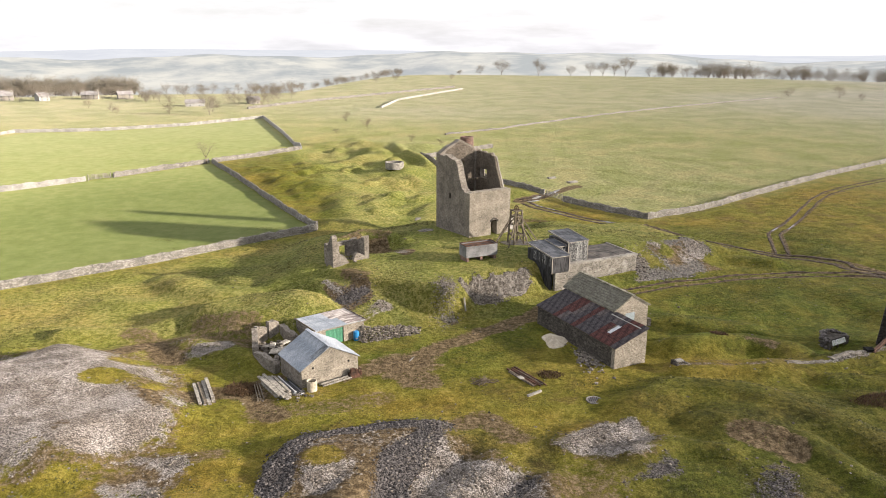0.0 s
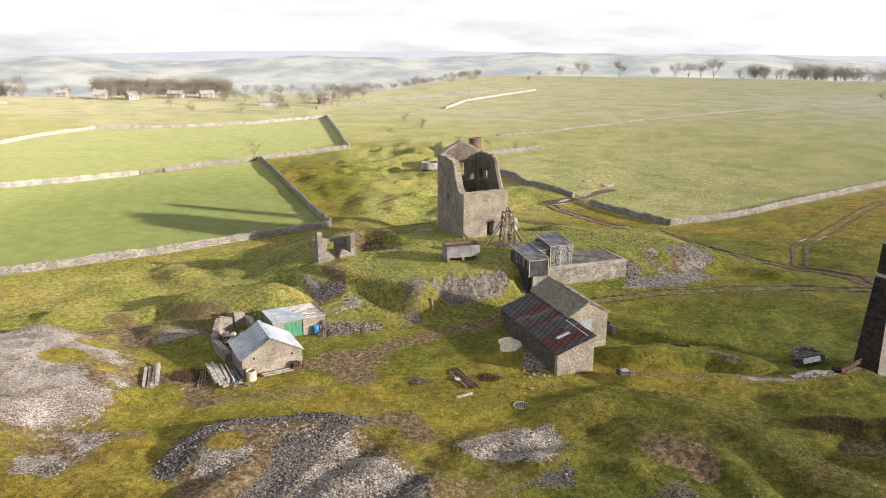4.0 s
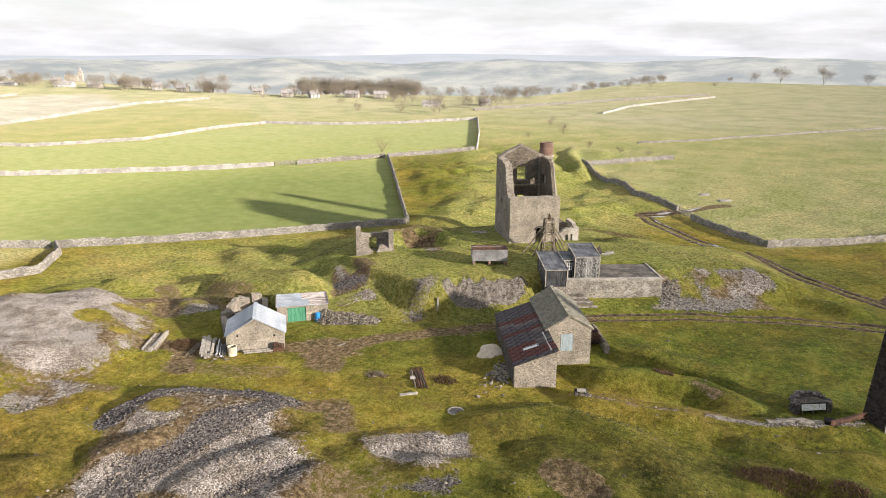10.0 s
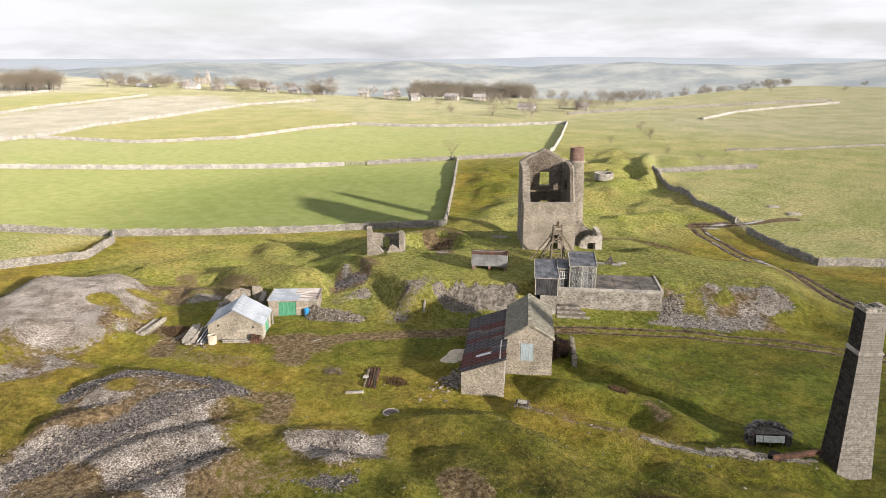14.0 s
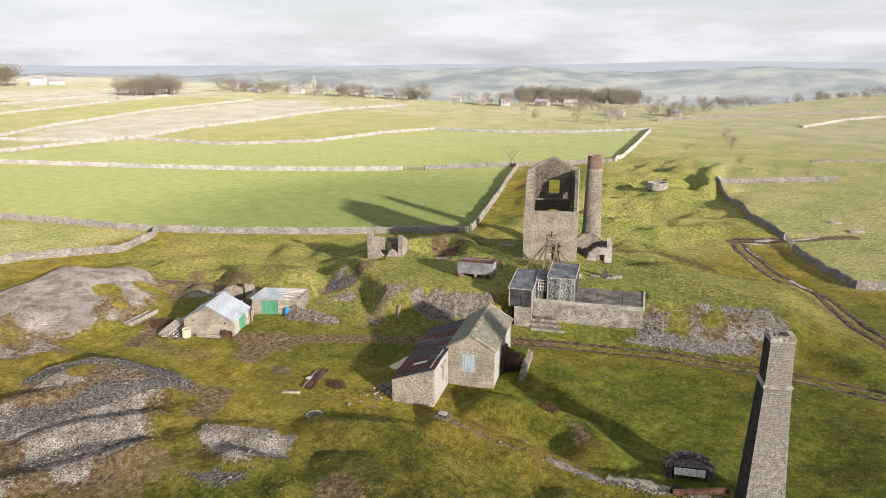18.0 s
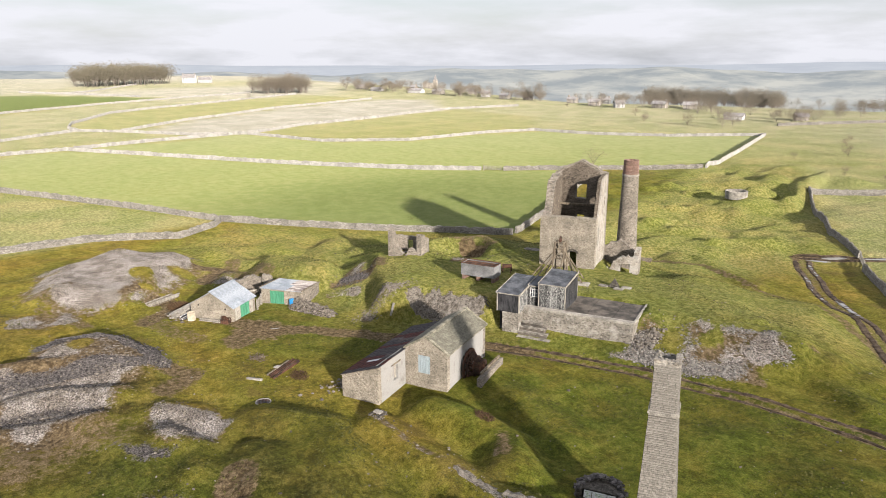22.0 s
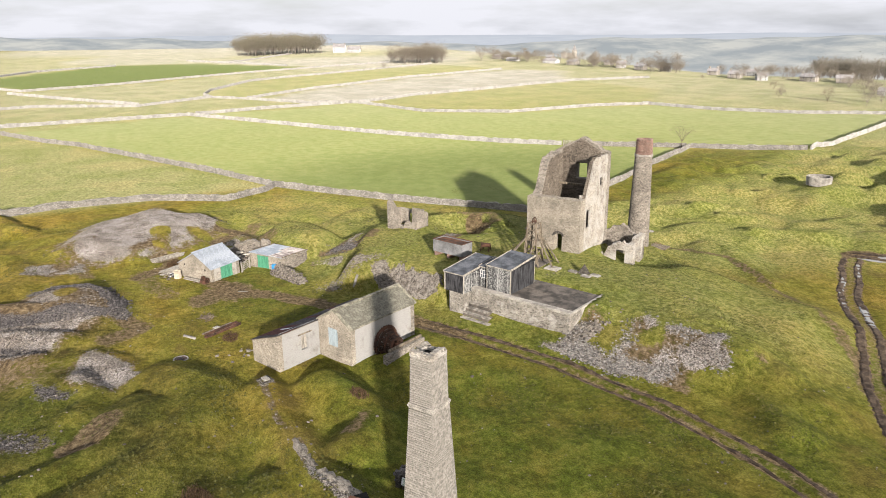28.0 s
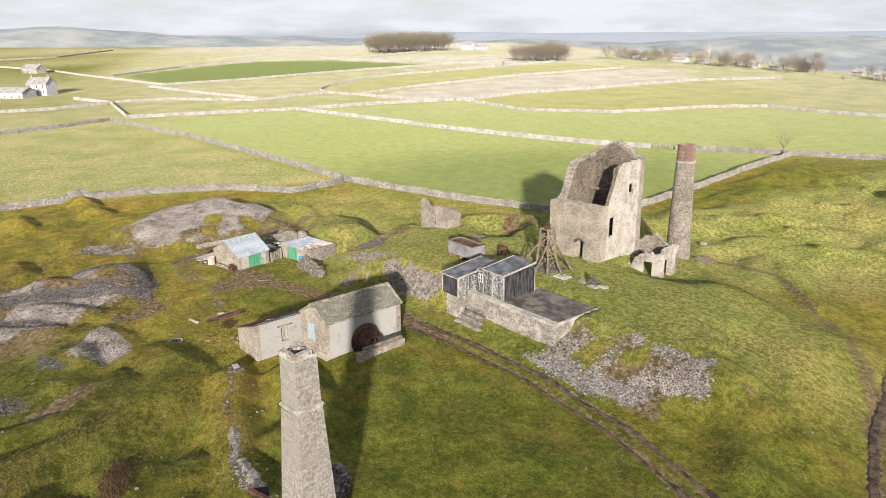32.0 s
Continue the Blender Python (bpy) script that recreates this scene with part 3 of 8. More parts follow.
FIELD4 = [(-250, 82), (-272, 86), (-321, 112), (-347, 142), (-411, 252), (-332, 266), (-303, 187), (-263, 130), (-228, 95)]
FIELD5 = [(-385, -30), (-520, 35), (-512, 110), (-455, 156), (-430, 172), (-400, 118), (-350, 74), (-303, 8)]
STUBBLE = [(-222, 100), (-263, 131), (-303, 188), (-332, 267), (-300, 290), (-240, 258), (-228, 222), (-215, 165), (-197, 131)]
FARSTUBBLE = [(-573, -8), (-767, 55), (-900, 160), (-900, 300), (-690, 230), (-640, 160), (-563, 97), (-520, 92), (-520, 36)]
FELL = [(-7.5, 178), (5, 158.5), (20, 140.5), (34.6, 121.8), (62.6, 141), (106, 176), (260, 330), (160, 420), (-30, 215)]


CUT = [(13.9, 80.8), (23.6, 85.7), (20.9, 91.2), (11.1, 86.1)]
SCREE = [[(23.3, 83.0), (25.2, 85.3), (28.2, 86.6), (27.4, 88.6), (29.4, 89.6), (30.0, 90.9), (28.4, 92.1), (29.3, 93.6), (31.4, 94.4), (32.3, 95.8), (33.2, 94.4), (34.6, 93.6), (35.4, 92.6), (34.4, 92.0), (33.8, 90.8), (36.6, 88.9), (35.3, 88.3), (31.6, 86.9), (27.6, 84.5)],
         [(24.3, 84.2), (23.2, 86.6), (23.2, 89.2), (24.4, 89.5), (25.6, 87.6), (26.0, 85.6)], [(26.2, 90.4), (26.3, 92.0), (28.2, 91.9), (28.1, 90.2), (27.2, 88.8)],
         [(34.8, 95.4), (35.2, 96.6), (36.6, 96.4), (36.4, 95.2)]]
BANKS = [([(15.6, 51.2), (20, 54.4), (24.5, 53.6), (28.3, 51), (31, 47.5), (33.6, 43.4), (36, 38)], 1.15, 3.2),
         ([(22.5, 63.2), (26, 64.6), (29.3, 65.2), (32.6, 62.6)], 1.55, 2.7),
         ([(24.5, 70.5), (28, 70.4), (31, 69)], 0.6, 2.6),
         ([(19.5, 49.5), (22.5, 49.4), (25, 47.6)], 0.75, 1.9),
         ([(26.5, 46.5), (28, 43), (29.5, 40)], 0.8, 1.8),
         ([(36, 52.8), (40, 53.2), (44, 51)], 0.7, 2.0),
         ([(-6.2, 36.2), (-5, 40.7), (-3.8, 43.9), (-0.4, 47.1)], 1.0, 2.0),
         ([(-10.5, 41.5), (-9.6, 44.6), (-6.8, 46.4), (-1, 47.8)], 0.75, 1.5),
         ([(0.6, 36), (1.6, 40), (4, 43.6)], 0.6, 1.8),
         ([(5.4, 33), (6.4, 38), (7.8, 41.4)], 0.5, 1.6),
         ([(9, 46), (10.5, 48), (13, 48.6)], 0.5, 1.8),
         ([(14, 45), (17, 46.5), (20, 45)], 0.6, 1.5),
         ([(-27, 34), (-20, 37.5), (-13, 37)], 0.8, 3.0),
         ([(-24, 63), (-20.5, 62.5), (-17.5, 60.5)], 0.7, 2.2),
         ([(36.5, 94), (40, 93.4), (43, 92)], 1.0, 2.6),
         ([(18, 104), (24, 103), (31, 100.5)], 0.9, 3.0),
         ([(-34, 84), (-28, 79), (-22, 77.5)], 0.9, 3.5),
         ([(12, 107), (17, 111), (24, 108.5)], 0.7, 3.0),
         ([(34, 57), (37, 55.6), (41, 57)], 0.7, 2.2),
         ([(-4, 87.5), (-1, 90), (0.5, 93)], 0.5, 2.5),
         ([(-26, 197), (-16, 201), (-8, 198)], 1.5, 4.5),
         ([(-24, 172), (-18, 178), (-20, 186)], 1.3, 4.0),
         ([(-52, 29), (-46, 32), (-40, 35)], 1.1, 2.6),
         ([(-38, 23), (-33, 26.5)], 1.0, 2.2),
         ([(-16, 30), (-10, 33.5)], 0.8, 2.0),
         ([(-37, 66), (-30, 67), (-26, 71)], 0.9, 2.6),
         ([(12, 97), (18, 100), (25, 99.5)], 0.7, 2.2),
         ([(21.5, 91.2), (25.5, 92.6), (30, 94.4), (33.4, 95.6)], 3.35, 5.4),
         ([(33.4, 95.6), (36.4, 96.4)], 2.2, 4.6),
         ([(36.4, 96.4), (40.5, 96.2)], 1.3, 4.0),
         ([(-10.4, 131.2), (-9.2, 134.2), (-7.4, 137)], 0.95, 1.7),
         ([(-5.2, 131.8), (-2.6, 134.2)], 0.8, 1.3),
         ([(2.6, 130.2), (4.8, 133.2), (8.2, 136)], 0.85, 1.5),
         ([(-23.6, 161), (-21.4, 164.4)], 0.9, 1.6), ([(-14.5, 168), (-11.2, 171)], 1.1, 1.7),
         ([(-33, 159), (-30.6, 163.4)], 1.0, 1.9), ([(-30.4, 190), (-26.5, 193.5)], 1.2, 2.0),
         ([(-16.8, 146), (-14.4, 150.2)], 0.7, 1.5), ([(-12, 121), (-8.4, 124.4), (-6, 127)], 0.8, 1.9),
         ([(5.6, 122.6), (9.4, 120.4), (13.2, 118.8), (18, 117)], 0.6, 1.7), ([(21, 113), (24.6, 110), (29.5, 105.6)], 0.7, 1.8),
         ([(-4.2, 165), (-6.8, 170.5), (-9.4, 178), (-13.6, 190), (-15, 197)], 1.7, 2.6)]
HEADTRACK = [(13.4, 135.2), (16.2, 136.8), (18.4, 139.9), (20.6, 143.6), (23.4, 146.8), (27, 149.6)]


def lie(x, y):
    """The height of the ground."""
    x, y = np.asarray(x, float), np.asarray(y, float)
    z = 0.0 * x
    z = z - 1.25 * np.exp(-(((x - 30) / 34) ** 2 + ((y - 130) / 28) ** 2) ** 1.3)
    z = z - 0.85 * np.exp(-(((x + 50) / 45) ** 2 + ((y - 100) / 40) ** 2) ** 1.3)
    z = z + 0.012 * np.clip(y - 150, 0, 900) + 0.011 * np.clip(-x - 120, 0, 700)
    far = np.hypot(x + 20, y - 80)
    # the valley: the land falls away soonest in the north-west
    way = np.degrees(np.arctan2(-x, y))
    reach = np.hypot(x, y)
    vale = smooth((way - 2) / 12) * (1 - smooth((way - 34) / 22))
    start = 610 - 205 * vale + 330 * smooth((way - 52) / 20)
    over = np.clip(reach - start, 0, 1e9)
    z = z + 15 * np.exp(-(((x + 1180) / 300) ** 2 + ((y + 380) / 200) ** 2))
    z = z - 0.066 * over - 0.00006 * np.clip(over, 0, 900) ** 2
    z = z + 0.10 * hummocks(x, y, 100, 20) * smooth((far - 10) / 60)
    # the mine's banks
    mine = np.zeros(np.shape(x))
    mine = np.maximum(mine, 2.95 * smooth(inside(x, y, PLATEAU) / 2.6 + 1))
    mine = np.maximum(mine, 2.35 * smooth(inside(x, y, SHOULDER) / 10 + 1))
    mine = np.maximum(mine, 2.35 * smooth(inside(x, y, SHEDMOUND) / 4.4 + 1))
    mine = np.maximum(mine, 3.5 * smooth(1 - along(x, y, RINGBANK) / 5.6))
    mine = np.maximum(mine, 1.7 * smooth(inside(x, y, HEAP) / 5.5 + 0.9))
    mine = np.maximum(mine, 0.9 * smooth(1.25 - along(x, y, FLUE) / 2.2))
    mine = np.maximum(mine, 0.9 * smooth(1.2 - along(x, y, [(-7.5, 42.5), (-1.5, 46)]) / 4))
    mine = np.maximum(mine, 0.7 * smooth(1.2 - along(x, y, [(-24, 84), (-20, 90)]) / 5))
    mine = np.maximum(mine, 0.6 * smooth(1.2 - along(x, y, [(22, 50), (34, 52), (44, 46)]) / 4))
    for line, high, wide in BANKS:
        mine = np.maximum(mine, 0.85 * high * smooth(1.15 - along(x, y, line) / wide))
    z = z + mine
    z = z - 1.3 * np.exp(-(((x - 37.2) / 2.3) ** 2 + ((y - 50.2) / 1.9) ** 2) ** 1.5)
    z = z - 1.7 * np.exp(-(((x + 9.3) / 3.4) ** 2 + ((y - 90.6) / 3.2) ** 2) ** 1.2)
    z = z - 1.0 * np.exp(-(((x - 30) / 6) ** 2 + ((y - 67) / 5.5) ** 2))
    z = z - 0.5 * np.exp(-(((x - 4.5) / 3.0) ** 2 + ((y - 74) / 2.5) ** 2) ** 2)
    z = z - 1.75 * np.exp(-((((x - 9.6) / 4.6) ** 2 + ((y - 104.2) / 3.6) ** 2)) ** 1.4)
    z = z - 2.0 * np.exp(-(((x + 9.2) / 2.6) ** 2 + ((y - 169.6) / 4.4) ** 2) ** 1.3)
    z = z - 0.65 * np.exp(-(((x + 12.6) / 2.2) ** 2 + ((y - 81.0) / 1.7) ** 2))
    # hummocks of old workings
    rough = 0.42 * smooth((inside(x, y, [(-45, 20), (60, 20), (75, 75), (50, 105), (30, 112), (-16, 108), (-48, 70)]) + 5) / 10)
    rough = rough * (1 - 0.75 * smooth(1.5 - along(x, y, TRACK) / 4)) * (1 - 0.8 * smooth(inside(x, y, [(-12, 50), (0, 49), (20, 56), (16, 66), (4, 70), (-9, 63)]) / 3 + 1))
    rough = rough * (1 - 0.6 * smooth(inside(x, y, PLATEAU) / 3 + 1))
    old = 1.15 * smooth((inside(x, y, [(-18, 112), (6, 114), (16, 140), (-2, 172), (-30, 215), (-50, 195), (-36, 175), (-50, 165)]) + 8) / 14)
    fell = 0.17 * smooth((inside(x, y, FELL) + 8) / 14)
    z = z + rough * hummocks(x, y, 8.0, 2.0) + fell * hummocks(x, y, 5.2, 0.9) + old * hummocks(x, y, 11, 2.0) + 0.5 * rough * hummocks(x, y, 26, 10)
    z = z - 0.16 * smooth(1.5 - np.abs(along(x, y, TRACK) - 0.75) / 0.4) * smooth((x - 9) / 6) - 0.14 * smooth(1.6 - np.minimum(along(x, y, BACKTRACK), along(x, y, HEADTRACK)) / 1.5) - 0.1 * smooth(1.6 - along(x, y, LOOP) / 1.5)
    # the loading platform stands in a cut
    z = np.where(inside(x, y, CUT) > 0, np.minimum(z, 2.2), z)
    return z


def at(x, y, up=0.0):
    return float(lie(np.array([x]), np.array([y]))[0]) + up


def steps(near0, near1, step, far0, far1, grow):
    """Places for the sheet's grid: even where the camera passes, wider and wider outwards."""
    mid = list(np.arange(near0, near1 + step / 2, step))
    d, p = step, near1
    while p < far1:
        d *= grow
        p += d
        mid.append(p)
    d, p = step, near0
    while p > far0:
        d *= grow
        p -= d
        mid.insert(0, p)
    return np.array(mid)


gx, gy = steps(-46, 56, 0.42, -4600, 4600, 1.055), steps(24, 160, 0.42, -900, 4600, 1.045)
GX, GY = np.meshgrid(gx, gy)
px_, py_ = GX.ravel(), GY.ravel()
pz_ = lie(px_, py_)
nx, ny = len(gx), len(gy)
idx = np.arange(nx * ny).reshape(ny, nx)
quads = np.stack([idx[:-1, :-1], idx[:-1, 1:], idx[1:, 1:], idx[1:, :-1]], -1).reshape(-1, 4)
ground_mesh = bpy.data.meshes.new("ground")
ground_mesh.vertices.add(nx * ny)
ground_mesh.vertices.foreach_set("co", np.stack([px_, py_, pz_], -1).ravel())
ground_mesh.loops.add(quads.size)
ground_mesh.loops.foreach_set("vertex_index", quads.ravel())
ground_mesh.polygons.add(len(quads))
ground_mesh.polygons.foreach_set("loop_start", np.arange(0, quads.size, 4))
ground_mesh.polygons.foreach_set("use_smooth", np.ones(len(quads), bool))
ground_mesh.update()
ground_mesh.validate()


# ragged edges for the waste and the bare earth
wx_ = px_ + 1.3 * hummocks(px_, py_, 3.6, 0.8)
wy_ = py_ + 1.3 * hummocks(px_ + 400, py_ - 300, 3.6, 0.8)


def soft_in(poly, w):
    return smooth(inside(wx_, wy_, poly) / w * 0.5 + 0.5)


def near_line(line, w):
    return smooth(1.5 - along(0.6 * px_ + 0.4 * wx_, 0.6 * py_ + 0.4 * wy_, line) / w)


# zone: bare earth, pale mine waste, dark waste with painted slope shade
earth = np.zeros(len(px_))
rut = np.abs(along(px_, py_, TRACK) - 0.75)
earth = np.maximum(earth, 0.6 * smooth(1.4 - rut / 0.38) * smooth((px_ - 8) / 6))
earth = np.maximum(earth, 0.56 * near_line(TRACK[1:7], 1.5))
earth = np.maximum(earth, 0.38 * near_line(TRACK[6:14], 1.4))
earth = np.maximum(earth, 0.7 * smooth(1.4 - np.abs(along(px_, py_, BACKTRACK) - 0.85) / 0.42))
earth = np.maximum(earth, 0.42 * near_line(BACKTRACK, 1.6))
earth = np.maximum(earth, 0.85 * near_line(HEADTRACK, 1.2))
earth = np.maximum(earth, 0.7 * smooth(1.4 - np.abs(along(px_, py_, LOOP) - 0.9) / 0.42))
earth = np.maximum(earth, 0.6 * smooth(1.3 - np.hypot((px_ + 3.2) / 5, (py_ - 59.5) / 3.4)))
earth = np.maximum(earth, 0.45 * near_line([(-14, 50), (-4, 53)], 1.6))
earth = np.maximum(earth, 0.5 * near_line(FOOTPATH, 0.75))
earth = np.maximum(earth, 0.75 * near_line([(-16.5, 54), (-14.5, 56.5)], 1.3))
earth = np.maximum(earth, 0.5 * near_line([(-31, 66), (-20, 64), (-15, 62)], 1.4))
earth = np.maximum(earth, 0.55 * near_line([(-10, 72), (-9, 77), (-11, 79)], 1.2))
earth = np.maximum(earth, 0.5 * near_line(RINGBANK[1:4], 0.9))
for line, strong, wide in (([(-30.5, 60.5), (-28.5, 64), (-24.5, 60)], 0.6, 1.8), ([(-20, 52.8), (-16, 55), (-12.4, 50)], 0.62, 1.5), ([(-9, 57), (-4, 59.5), (-1.5, 56)], 0.55, 1.8),
                           ([(-1, 47.5), (4, 50), (6, 47)], 0.55, 1.6), ([(-23, 43.5), (-15.5, 43.8)], 0.5, 1.5), ([(22, 47), (25, 45.5)], 0.62, 1.5), ([(-24, 67), (-19, 66)], 0.5, 1.4),
                           ([(29.5, 64.4), (31.6, 63.4)], 0.5, 0.9)):
    earth = np.maximum(earth, strong * near_line(line, wide))
pale = np.zeros(len(px_))
pale = np.maximum(pale, soft_in([(-28, 39.8), (-38, 45), (-42.5, 53.8), (-38, 62.5), (-31.5, 62), (-23.5, 56.5), (-19.5, 48.5), (-23, 41.5)], 3.0))
pale = np.maximum(pale, 1.0 * soft_in([(-21.8, 39.5), (-22, 43.4), (-17.9, 44.3), (-17, 41.5), (-18.4, 37.5)], 1.2))
pale = np.maximum(pale, 0.95 * soft_in([(-10.6, 40.5), (-11.2, 44.5), (-7, 47.2), (-0.5, 48.5), (1.5, 45.4), (6, 44.5), (8.4, 41.3), (9.4, 36), (6, 28), (0, 24), (-5, 28), (-6.5, 35.5)], 2.6))
pale = np.maximum(pale, 0.95 * soft_in([(9, 46), (9, 49), (13.4, 49.6), (15.5, 47), (14, 44.3)], 1.8))
clear_ = smooth((along(px_, py_, TRACK) - 1.0) / 0.8)
for poly in SCREE:
    scree_ = smooth(inside(0.7 * px_ + 0.3 * wx_, 0.7 * py_ + 0.3 * wy_, poly) / 1.7 + 0.62) * clear_
    pale = np.maximum(pale, 0.62 * scree_ * np.clip(0.92 + 0.45 * hummocks(px_ + 30, py_ - 20, 2.6, 1.0), 0.4, 1.1))
    earth = np.maximum(earth, 0.55 * scree_)
pale = np.maximum(pale, 0.6 * near_line([(-0.2, 75.6), (2.6, 75.6), (6, 75.9), (9.6, 77.6)], 0.8))
pale = np.maximum(pale, 0.62 * near_line([(-0.2, 76.2), (0.4, 74.4), (0.6, 72.2), (0.4, 70.8), (1.0, 69.4)], 1.0))
pale = np.maximum(pale, 0.75 * near_line([(-26, 63.5), (-23, 61.5), (-20, 62.5)], 1.2))
pale = np.maximum(pale, 0.5 * near_line(FLUE, 0.5))
pale = np.maximum(pale, 0.6 * near_line([(-8, 70.5), (-6, 72)], 1.0))
earth = np.maximum(earth, 0.36 * near_line([(39, 93), (41, 92.4)], 1.0))
pale = np.maximum(pale, 0.62 * near_line([(-4.8, 86.4), (-6.2, 87.2), (-7.4, 88.2)], 0.8))
earth = np.maximum(earth, 0.75 * near_line([(-4.8, 86.4), (-6.5, 88.0), (-9.0, 93.4), (-11.4, 93.0)], 1.2))
pale = np.maximum(pale, 0.55 * near_line([(-10.4, 73.0), (-11.6, 75.0), (-13.4, 77.4)], 0.7))
earth = np.maximum(earth, 0.7 * near_line([(-9.2, 75.6), (-8.4, 73.4), (-10.2, 73.0), (-12.4, 76.0)], 1.2))
moss = smooth(1.4 - np.hypot((px_ + 27.2) / 2.2, (py_ - 53.2) / 1.6))
moss = np.maximum(moss, smooth(1.4 - np.hypot((px_ + 7.4) / 1.5, (py_ - 42.9) / 1.3)))
moss = np.maximum(moss, 0.7 * smooth(1.4 - np.hypot((px_ - 7.0) / 1.2, (py_ - 43.6) / 1.0)))
core = 0.85 * smooth(inside(px_, py_, [(-30, 44), (-36, 48.5), (-38, 54), (-33, 57.5), (-27, 54), (-24, 49)]) / 4 + 0.6)
blotch = hummocks(px_, py_, 5.0, 0.7)
spread_ = pale * (py_ < 52)
tip_ = soft_in([(-13, 49.5), (3, 49.5), (10, 45), (12, 22), (-14, 22)], 1.5)
pale = pale * (1 - moss) * (1 - 0.55 * tip_ * smooth(0.5 - 0.9 * hummocks(px_ + 90, py_ + 40, 4.2, 1.0))) * (1 + (1 - 0.7 * core) * np.clip(0.6 * blotch - 0.14, -0.85, 0.15))
dark = np.zeros(len(px_))
# dark bands along the tips; partly slope shade put into the colour
dark = np.maximum(dark, 0.95 * near_line([(-3.2, 33), (-3.4, 37.3), (-2.4, 41.0), (-1.8, 43.2), (-0.5, 46.2)], 1.25))
dark = np.maximum(dark, 0.9 * near_line([(-10.2, 40.2), (-10.6, 43.6), (-8.6, 46.2), (-4, 47.6), (0, 48.2)], 1.1))
dark = np.maximum(dark, 0.6 * near_line([(2.8, 34), (3.8, 38.5), (6.2, 41.6)], 0.8))
dark = np.maximum(dark, 0.8 * soft_in([(12.5, 41), (14, 43.8), (16.6, 44.6), (15.5, 41.6)], 1.5))
dark = np.maximum(dark, 0.52 * soft_in([(19.5, 35), (20.3, 43.5), (24.6, 46.5), (27, 38)], 3.5))
earth = np.maximum(earth, 0.6 * soft_in([(20.5, 36), (21.3, 43), (24.6, 45), (26, 38)], 3.0))
dark = np.maximum(dark, 0.55 * near_line([(-39.5, 58), (-34, 63.5)], 1.2))
dark = np.maximum(dark, 0.6 * near_line([(-10.5, 73), (-8.5, 74.5)], 1.0))
dark = dark * (1 - moss) * np.clip(0.95 + 0.35 * blotch, 0.2, 1.1)
earth = np.maximum(earth, 0.95 * smooth(1.5 - np.hypot((px_ - 37.2) / 2.0, (py_ - 50.0) / 1.5)))
lush_ = 0.9 * soft_in([(22, 62), (19, 69), (19.5, 75), (26, 80.5), (38, 84.5), (60, 82), (75, 70), (62, 57), (44, 58), (33, 62.5)], 3.0)
lush_ = np.maximum(lush_, 0.62 * soft_in([(-20, 106), (16, 106), (16, 135), (0, 172), (-30, 218), (-57, 195), (-54, 172), (-37, 142)], 5.0))
lush_ = np.maximum(lush_, np.clip(0.66 + 0.25 * blotch, 0.25, 0.9) * soft_in([(14, 78), (60, 76), (75, 80), (60, 112), (30, 116), (20, 108), (30, 98)], 6.0))
lush_ = np.maximum(lush_, np.clip(0.68 + 0.2 * smooth((py_ - 82) / 8) + 0.22 * blotch, 0.2, 0.95) * soft_in([(-30, 64), (-12, 56), (4, 56), (14, 62), (24, 80), (34, 98), (20, 112), (-14, 110), (-34, 84)], 6.0))
broad = hummocks(px_ + 60, py_ + 15, 7.0, 2.4)
# foreground heath; vignette darkening is put into its colour as well
heath_ = 0.9 * soft_in([(12, 20), (13, 43), (18, 51.5), (30, 54.5), (42, 55.5), (60, 48), (60, 20)], 5.0) * np.clip(0.74 + 0.6 * broad, 0, 1)
lush_ = np.maximum(lush_, soft_in([(12, 20), (13, 44), (16, 54), (30, 57), (44, 57), (60, 50), (60, 20)], 4.0) * np.clip(0.62 - 0.35 * broad, 0.2, 0.9))
heath_ = np.maximum(heath_, 0.5 * soft_in([(-14, 30), (-14, 38), (-10, 39), (0, 24)], 4.0))
heath_ = np.maximum(heath_, 0.85 * soft_in([(-9, 20), (-9, 42), (2, 47), (9, 46.5), (19, 49), (22, 44), (22, 20)], 3.0) * np.clip(0.55 + 1.1 * blotch, 0, 1))
earth = np.maximum(earth, 0.5 * soft_in([(-8, 20), (-8, 40), (0, 46), (14, 46), (18, 20)], 4.0) * np.clip(0.8 - 0.7 * blotch, 0, 1))
earth = np.maximum(earth, 0.9 * np.clip(spread_ - pale, 0, 1) + 0.25 * spread_)
fringe = np.exp(-((pale - 0.36) / 0.2) ** 2) * (py_ < 70)
earth = np.maximum(earth, 0.52 * fringe)
heath_ = np.maximum(heath_, 0.22 * soft_in([(33, 90), (37, 88.5), (42, 91.5), (41, 97), (36, 97.5), (33, 95)], 3.0))
earth = earth * (1 - 0.85 * moss)
wx_, wy_ = px_, py_
# kind: mown pasture, tussocks, pale fields with distance haze in the colour
far_ = np.hypot(px_, py_ - 80)
mown = np.maximum(soft_in(FIELD, 1.5), soft_in(FIELD2, 1.5))
mown = np.maximum(mown, 0.55 * soft_in(FIELD3, 3))
mown = np.maximum(mown, 0.6 * soft_in(FIELD4, 3))
mown = np.maximum(mown, soft_in(FIELD5, 5))
tuss = np.maximum(soft_in(FELL, 3), soft_in([(-60, 74.6), (-91, 57.5), (-126, 38), (-160, 15), (-130, -60), (-60, -20), (-52, 30), (-56, 55)], 3))
tuss = np.maximum(tuss, smooth((far_ - 95) / 60) * (1 - mown))
